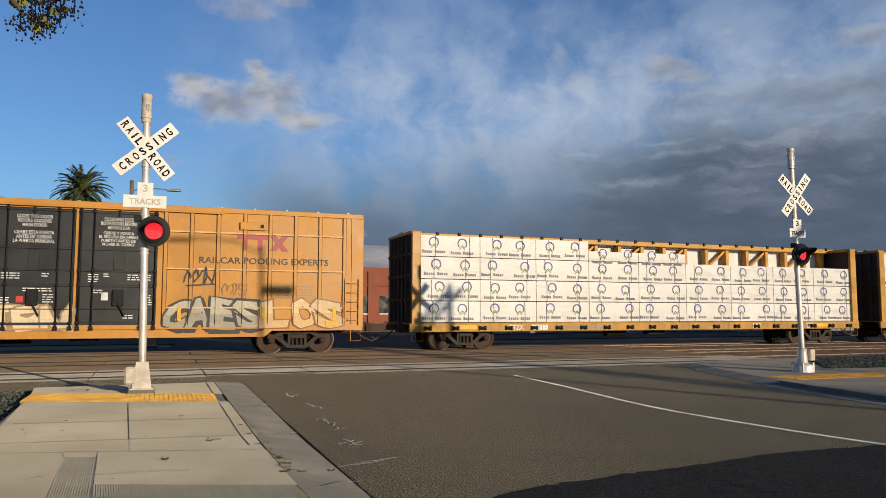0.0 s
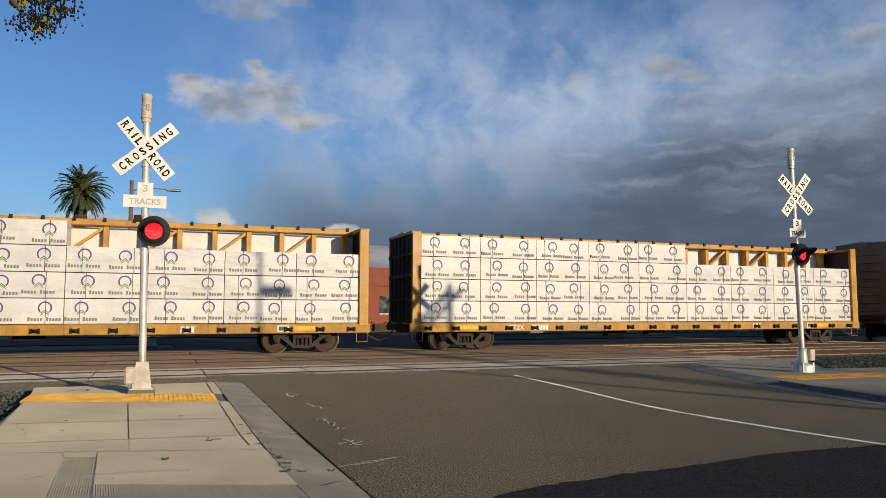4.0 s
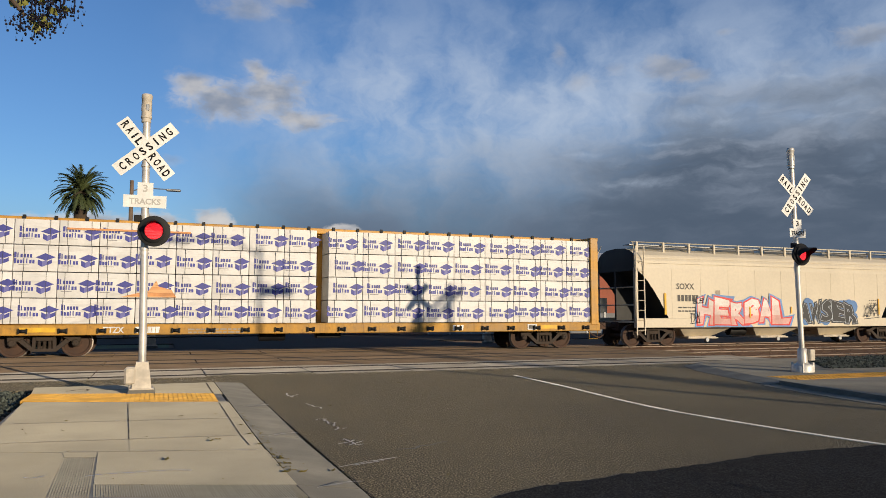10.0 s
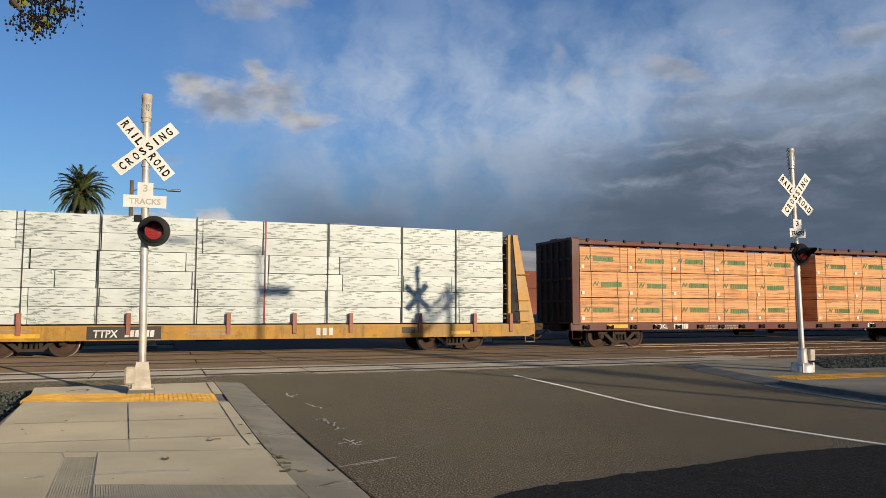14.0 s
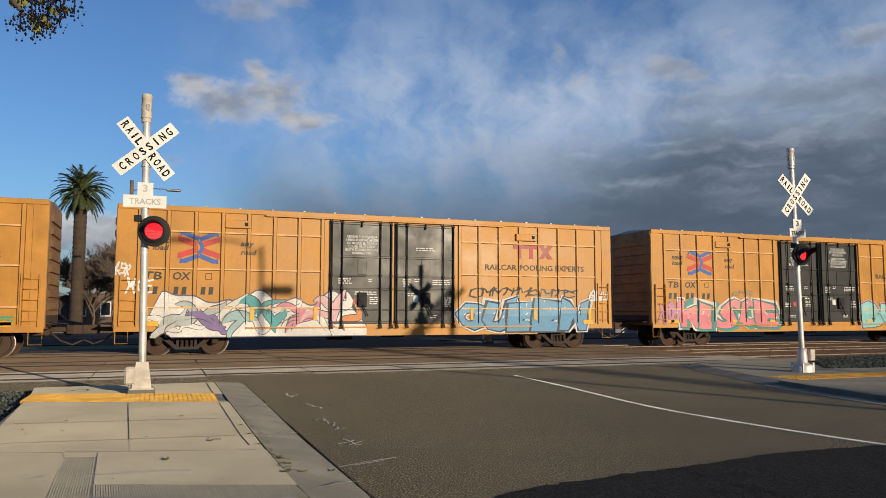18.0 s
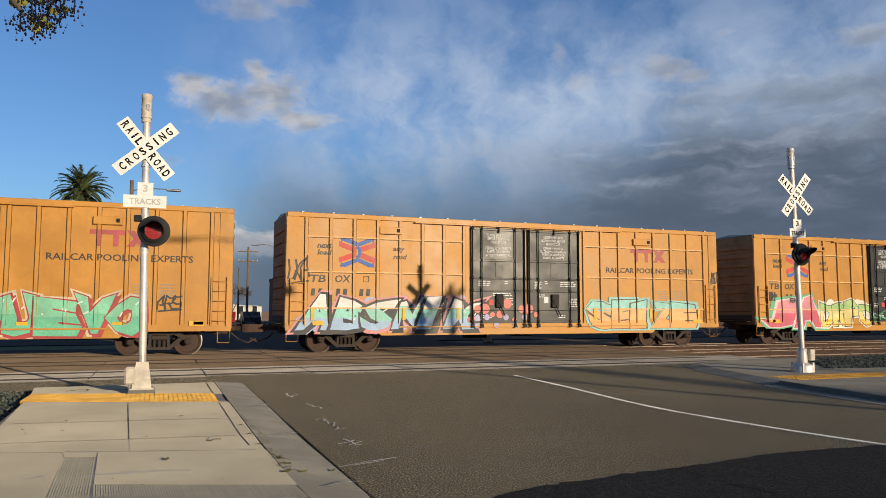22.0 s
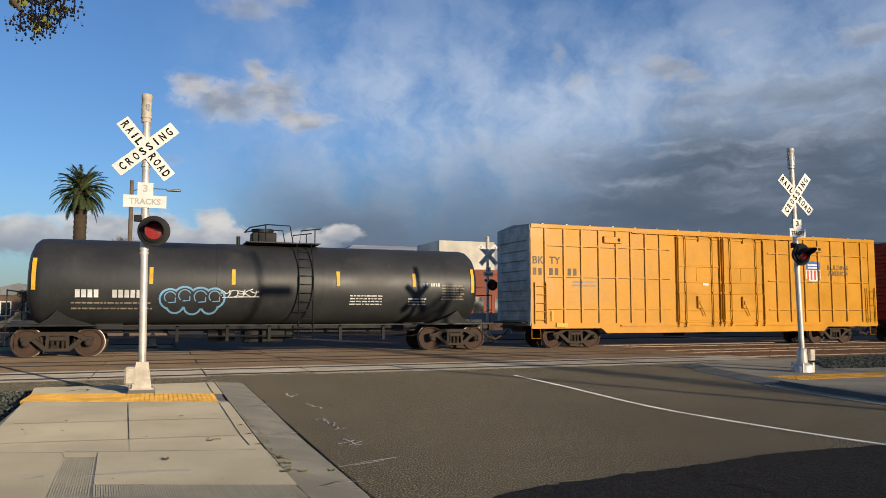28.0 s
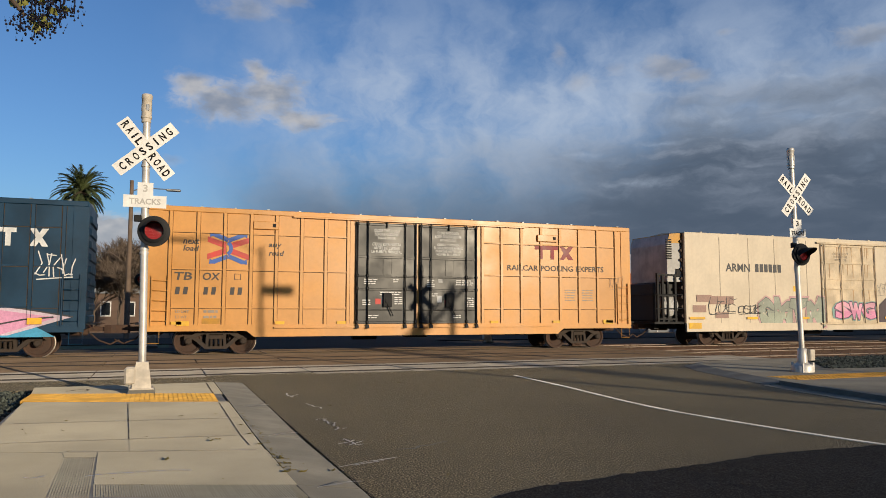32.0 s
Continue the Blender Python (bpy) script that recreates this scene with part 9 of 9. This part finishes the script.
def reefer():
    car = car_at("refrigerator_car", "off-white refrigerator car with a rusty sliding door and graffiti", -156.7)
    lo, hi = -9.85, 9.87
    running_gear(car, 6.7, 10.4, asym=-.6)
    for o in car.children:
        if o.name.startswith("centre_sill"):
            o.location.x = -.5
    part("body", Shape().box(lo, hi, -1.5, 1.5, .95, 4.9, bevel=.02), WHITE_CAR, car)
    part("side_sill", Shape().prism([(lo, .62), (hi, .68), (hi, .98), (lo, .98)], "y", -1.53, -1.44), WHITE_CAR, car)
    part("roof", Shape().prism([(-1.5, 4.88), (1.5, 4.88), (0, 4.98)], "x", lo, hi), WHITE_CAR, car)
    for i in range(10):
        x = lo + 1 + i * 2.0
        part("roof_bolt", Shape().box(x - .05, x + .05, -1.4, -1.3, 4.88, 4.95), WHITE_CAR, car)
    for x in (-8.0, -6.4, -4.9, -3.0, 3.3, 5.0, 6.6, 8.4):
        part("panel_seam", Shape().box(x - .014, x + .014, -1.507, -1.5, 1.0, 4.75), GREY_INK, car)
    d = part("sliding_door", Shape().box(-2.15, 1.35, -1.57, -1.5, .98, 4.62, bevel=.02), DOOR_RUST, car, "off-white sliding door with rust runs")
    for z in (1.0, 2.55, 3.0, 3.75, 4.55):
        part("door_rail", Shape().box(-2.12, 1.32, -1.61, -1.57, z - .03, z + .04), DOOR_RUST, d)
    for x in (-2.0, -1.0, .4, 1.2):
        part("lock_rod", Shape().tube([(x, -1.63, .95), (x, -1.63, 4.6)], .025, 8), DOOR_RUST, d)
    part("door_track", Shape().box(-2.4, 5.0, -1.6, -1.5, 4.64, 4.72).box(-2.3, 4.0, -1.6, -1.5, .9, .96), DOOR_RUST, car)
    ladder(car, 9.6, .4, .7, 2.7, 6, -1.5, WHITE_CAR)
    # engine platform at the trailing end
    part("end_platform", Shape().box(-11.4, lo, -1.4, 1.4, .95, 1.05), BLACK_IRON, car)
    part("end_wall", Shape().box(lo - .05, lo, -1.46, 1.46, 1.0, 4.85), END_BROWN_SHADED, car)
    for i in range(9):
        z = 1.3 + i * .4
        part("end_corrugation", Shape().prism([(lo - .05, z - .1), (lo - .15, z - .03), (lo - .15, z + .03), (lo - .05, z + .1)], "y", -1.4, 1.4), END_BROWN_SHADED, car)
    cowl = part("cowl", Shape().prism([(lo - .02, 2.75), (-10.62, 2.75), (-10.62, 4.35), (-10.5, 4.78), (lo - .02, 4.82)], "y", -1.3, 1.3), CASE_GREY, car, "pale grey cowl of the cooling machinery")
    part("cowl_top", Shape().prism([(lo - .02, 4.42), (-10.6, 4.42), (-10.48, 4.81), (lo - .02, 4.85)], "y", -1.33, 1.33), YELLOW_OLD, cowl, "yellow upper cowl")
    for i in range(9):
        part("louvre_slat", Shape().box(-10.67, -10.4, -1.34, -1.29, 3.72 + i * .1, 3.78 + i * .1), BLACK_IRON, cowl)
    part("control_box", Shape().box(-10.2, -9.98, -1.35, -1.29, 2.95, 3.3, bevel=.02), BLACK_IRON, cowl)
    part("cowl_post", Shape().box(-10.68, -10.6, -1.36, -1.28, 1.05, 2.75), BLACK_IRON, cowl)
    unit = part("cooling_unit", Shape().box(-11.1, -10.0, -.95, 1.1, 1.05, 2.7, bevel=.05), BLACK_CAR, car, "dark refrigeration machinery behind a railing")
    for x in (-11.15, -10.9, -10.25):
        part("frame_post", Shape().box(x - .05, x + .05, -1.36, -1.26, 1.05, 3.0 if x > -11 else 3.1), BLACK_IRON, unit)
    for z in (1.12, 2.12, 3.0):
        part("frame_rail", Shape().box(-11.2, -10.2, -1.37, -1.31, z, z + .07), BLACK_IRON, unit)
    drum = part("fuel_tank", Shape().lathe([(0.0, -1.30), (.40, -1.29), (.44, -1.26), (.44, .9), (0.0, .92)], "y", (-10.5, 0, 1.72), 24), CASE_GREY, car, "round grey fuel tank with scrawled tags")
    tag = Shape()
    for tri in scrawl(-10.82, -10.2, 1.45, 2.0, W, 111, 6, .03)[0]:
        tag.add([(x, -1.312, z) for x, z in tri], [tuple(range(len(tri)))])
    part("graffiti", tag, spray(*W), drum)
    part("end_railing", Shape().tube([(-11.3, -1.35, 1.0), (-11.3, -1.35, 2.2), (-11.3, 1.35, 2.2), (-11.3, 1.35, 1.0)], .02, 8).tube([(-11.3, -1.35, 1.6), (-9.9, -1.4, 1.6)], .02, 8).tube([(-11.3, -1.35, 2.2), (-9.9, -1.4, 2.2)], .02, 8), BLACK_IRON, car)
    side = Side(car, -1.5, zones=[(-2.16, 1.36, -1.57)])
    dark = plain("reefer_stencil", (.05, .05, .055))
    lay = [(moved(text_triangles("ARMN", .36, 1.35, 0, .02), -7.0, 3.42) + moved(char_bars("000000", .36, .72), -5.25, 3.42), dark), (moved(text_triangles("BUILDING\nAMERICA", .4, 1.1, 0, .006), 7.2, 3.2), dark)] + shield(6.3, 3.2, .72, .9)
    lay.append((moved(text_triangles("CLOSE AND LOCK\nDOORS BEFORE\nMOVING CAR", .4, 1.0, 0, .003), -.95, 4.05), GREY_INK))
    lay.append((quad(-3.85, -3.6, 2.4, 2.65), YELLOW_TAG))
    lay.append((quad(-6.05, -5.8, 1.35, 1.55) + quad(-2.9, -2.5, 1.25, 1.45), BADGE_WHITE))
    lay.append(lines_of_bars(8.3, 8.9, 2.6, 6, GREY_INK, 7, .12, .04))
    side.paint("stencil", lay, label="dark number bars, shield badge and slogan")
    reflector_row(side, quad(-9.7, -8.9, 1.15, 1.25) + quad(-6.6, -6.0, 1.15, 1.25) + quad(-3.5, -3.0, 1.15, 1.25) + quad(1.8, 2.3, 1.15, 1.25) + quad(5.2, 5.6, 1.15, 1.25) + quad(8.5, 9.2, 1.15, 1.25) + quad(-9.75, -9.1, .75, 1.0) + quad(8.6, 9.0, .82, .98), lift=.03)
    rnd = random.Random(77)
    runs = []
    for i in range(34):
        x = rnd.choice((rnd.uniform(-2.1, 1.3), rnd.uniform(-2.3, 5.0), rnd.choice((-2.0, 1.2, .4))))
        z1 = rnd.choice((4.60, 4.62, 3.7, 2.5, 4.6)) if -2.15 < x < 1.3 else 4.62
        runs += poly([(x - .03, z1), (x - .008, z1 - rnd.uniform(.25, .9)), (x + .012, z1 - rnd.uniform(.2, .5)), (x + .03, z1)])
    rust = side.paint("rust_run", [(runs, plain("rust_stain", (.48, .32, .18), .8))], lift=.008, label="brown rust runs")
    tagged(rust, "brown rust runs", kind="stuff")
    side.paint("graffiti", [(quad(-9.3, -8.5, 1.9, 2.2) + quad(-8.6, -7.3, 1.8, 2.15) + quad(-9.5, -8.8, 1.45, 1.75) + quad(-8.3, -7.6, 1.2, 1.45), spray(.32, .20, .16)), scrawl(-8.6, -7.2, 1.4, 2.1, K, 101, 8, .03), scrawl(-7.0, -5.8, 1.4, 1.8, K, 102, 7, .035)], lift=.02, label="painted-out patches and tags")
    side.paint("graffiti", piece("GMTM", -5.9, -2.2, .72, 2.1, [(.36, .40, .31), (.30, .33, .27)], (.12, .14, .13), rim=(.60, .36, .36), seed=103, fat=.085, line=.02, high=(.5, .46, .36)), lift=.02, label="grey-green graffiti")
    side.paint("graffiti", piece("SWG", -1.35, 1.1, 1.08, 2.0, [(.66, .26, .42), (.72, .38, .48)], (.12, .04, .10), rim=(.20, .34, .32), seed=104, fat=.07, line=.04, wave=.06), lift=.02, label="pink graffiti on the door")
    side.paint("graffiti", piece("CKRAK", 1.5, 6.4, .74, 2.1, [(.30, .38, .48), (.26, .17, .16), (.30, .20, .18)], (.07, .05, .06), rim=(.46, .28, .26), seed=105, fat=.075, line=.025, high=(.50, .50, .5)), lift=.02, label="brown and blue graffiti")
    side.paint("graffiti", [(sum([disc(6.6 + .5 * i, 1.3 + .2 * (i % 3), .22, 12, .17) for i in range(6)], []), spray(.58, .24, .22)), (sum([disc(7.0 + .6 * i, 1.1 + .5 * (i % 2), .3, 14) for i in range(4)], []), spray(.50, .32, .26)), scrawl(6.4, 9.0, 1.0, 2.0, (.45, .12, .12), 108, 10, .05), scrawl(1.4, 2.4, 2.3, 3.0, (.3, .28, .25), 106, 8, .02)], lift=.02)


reefer()


# ---- what moves ----
def run(t):
    """Metres that the train has gone along the track, counted from 16 s."""
    u = (t - 16.0) / 16.0
    return 184.774 * u + 3.594 * u ** 2 + 0.030 * u ** 3 + -0.667 * u ** 4 + -0.233 * u ** 5


def motions():
    for car, x16 in CARS:
        walk(car, [(t, pose(x16 + run(t), CENTRE_Y, 0)) for t in range(0, 33, 2)])
    # the crossing lamps flash: each lamp's added slats turn edge-on while it is lit; lit is how far into the beat it
    # comes on
    for slat, zc, late in SLATS:
        beats = [FIRST_ON + FLASH * (late + k) for k in range(-3, 28)]
        turns = [(t + d, a) for t in beats for d, a in ((-0.02, 0.0), (0.02, -85.0), (FLASH * ON_SHARE - 0.02, -85.0), (FLASH * ON_SHARE + 0.02, 0.0))]
        state = lambda t: float(np.interp(t, [u for u, _ in turns], [a for _, a in turns]))
        rows = [(0.0, state(0.0))] + [(t, a) for t, a in turns if 0.02 < t < 31.98] + [(32.0, state(32.0))]
        walk(slat, [(t, pose(0, -0.079, zc, a, 0, 0)) for t, a in rows])
    # the wheels roll on the rails, about 48 degrees from row to row
    rows = [(i / FPS, degrees_rolled(i / FPS)) for i in range(32 * FPS + 1)]
    for k in (-1, 1):
        first = ROLLERS[k][0]
        walk(first, [(t, pose(k * AXLE, 0, WHEEL_R, 0, a, 0)) for t, a in rows])
        act, slot = first.animation_data.action, first.animation_data.action_slot
        for other in ROLLERS[k][1:]:
            other.rotation_mode = "QUATERNION"
            data = other.animation_data_create()
            data.action = act
            data.action_slot = slot


def degrees_rolled(t):
    return math.degrees((run(t) - run(0.0)) / WHEEL_R)


motions()
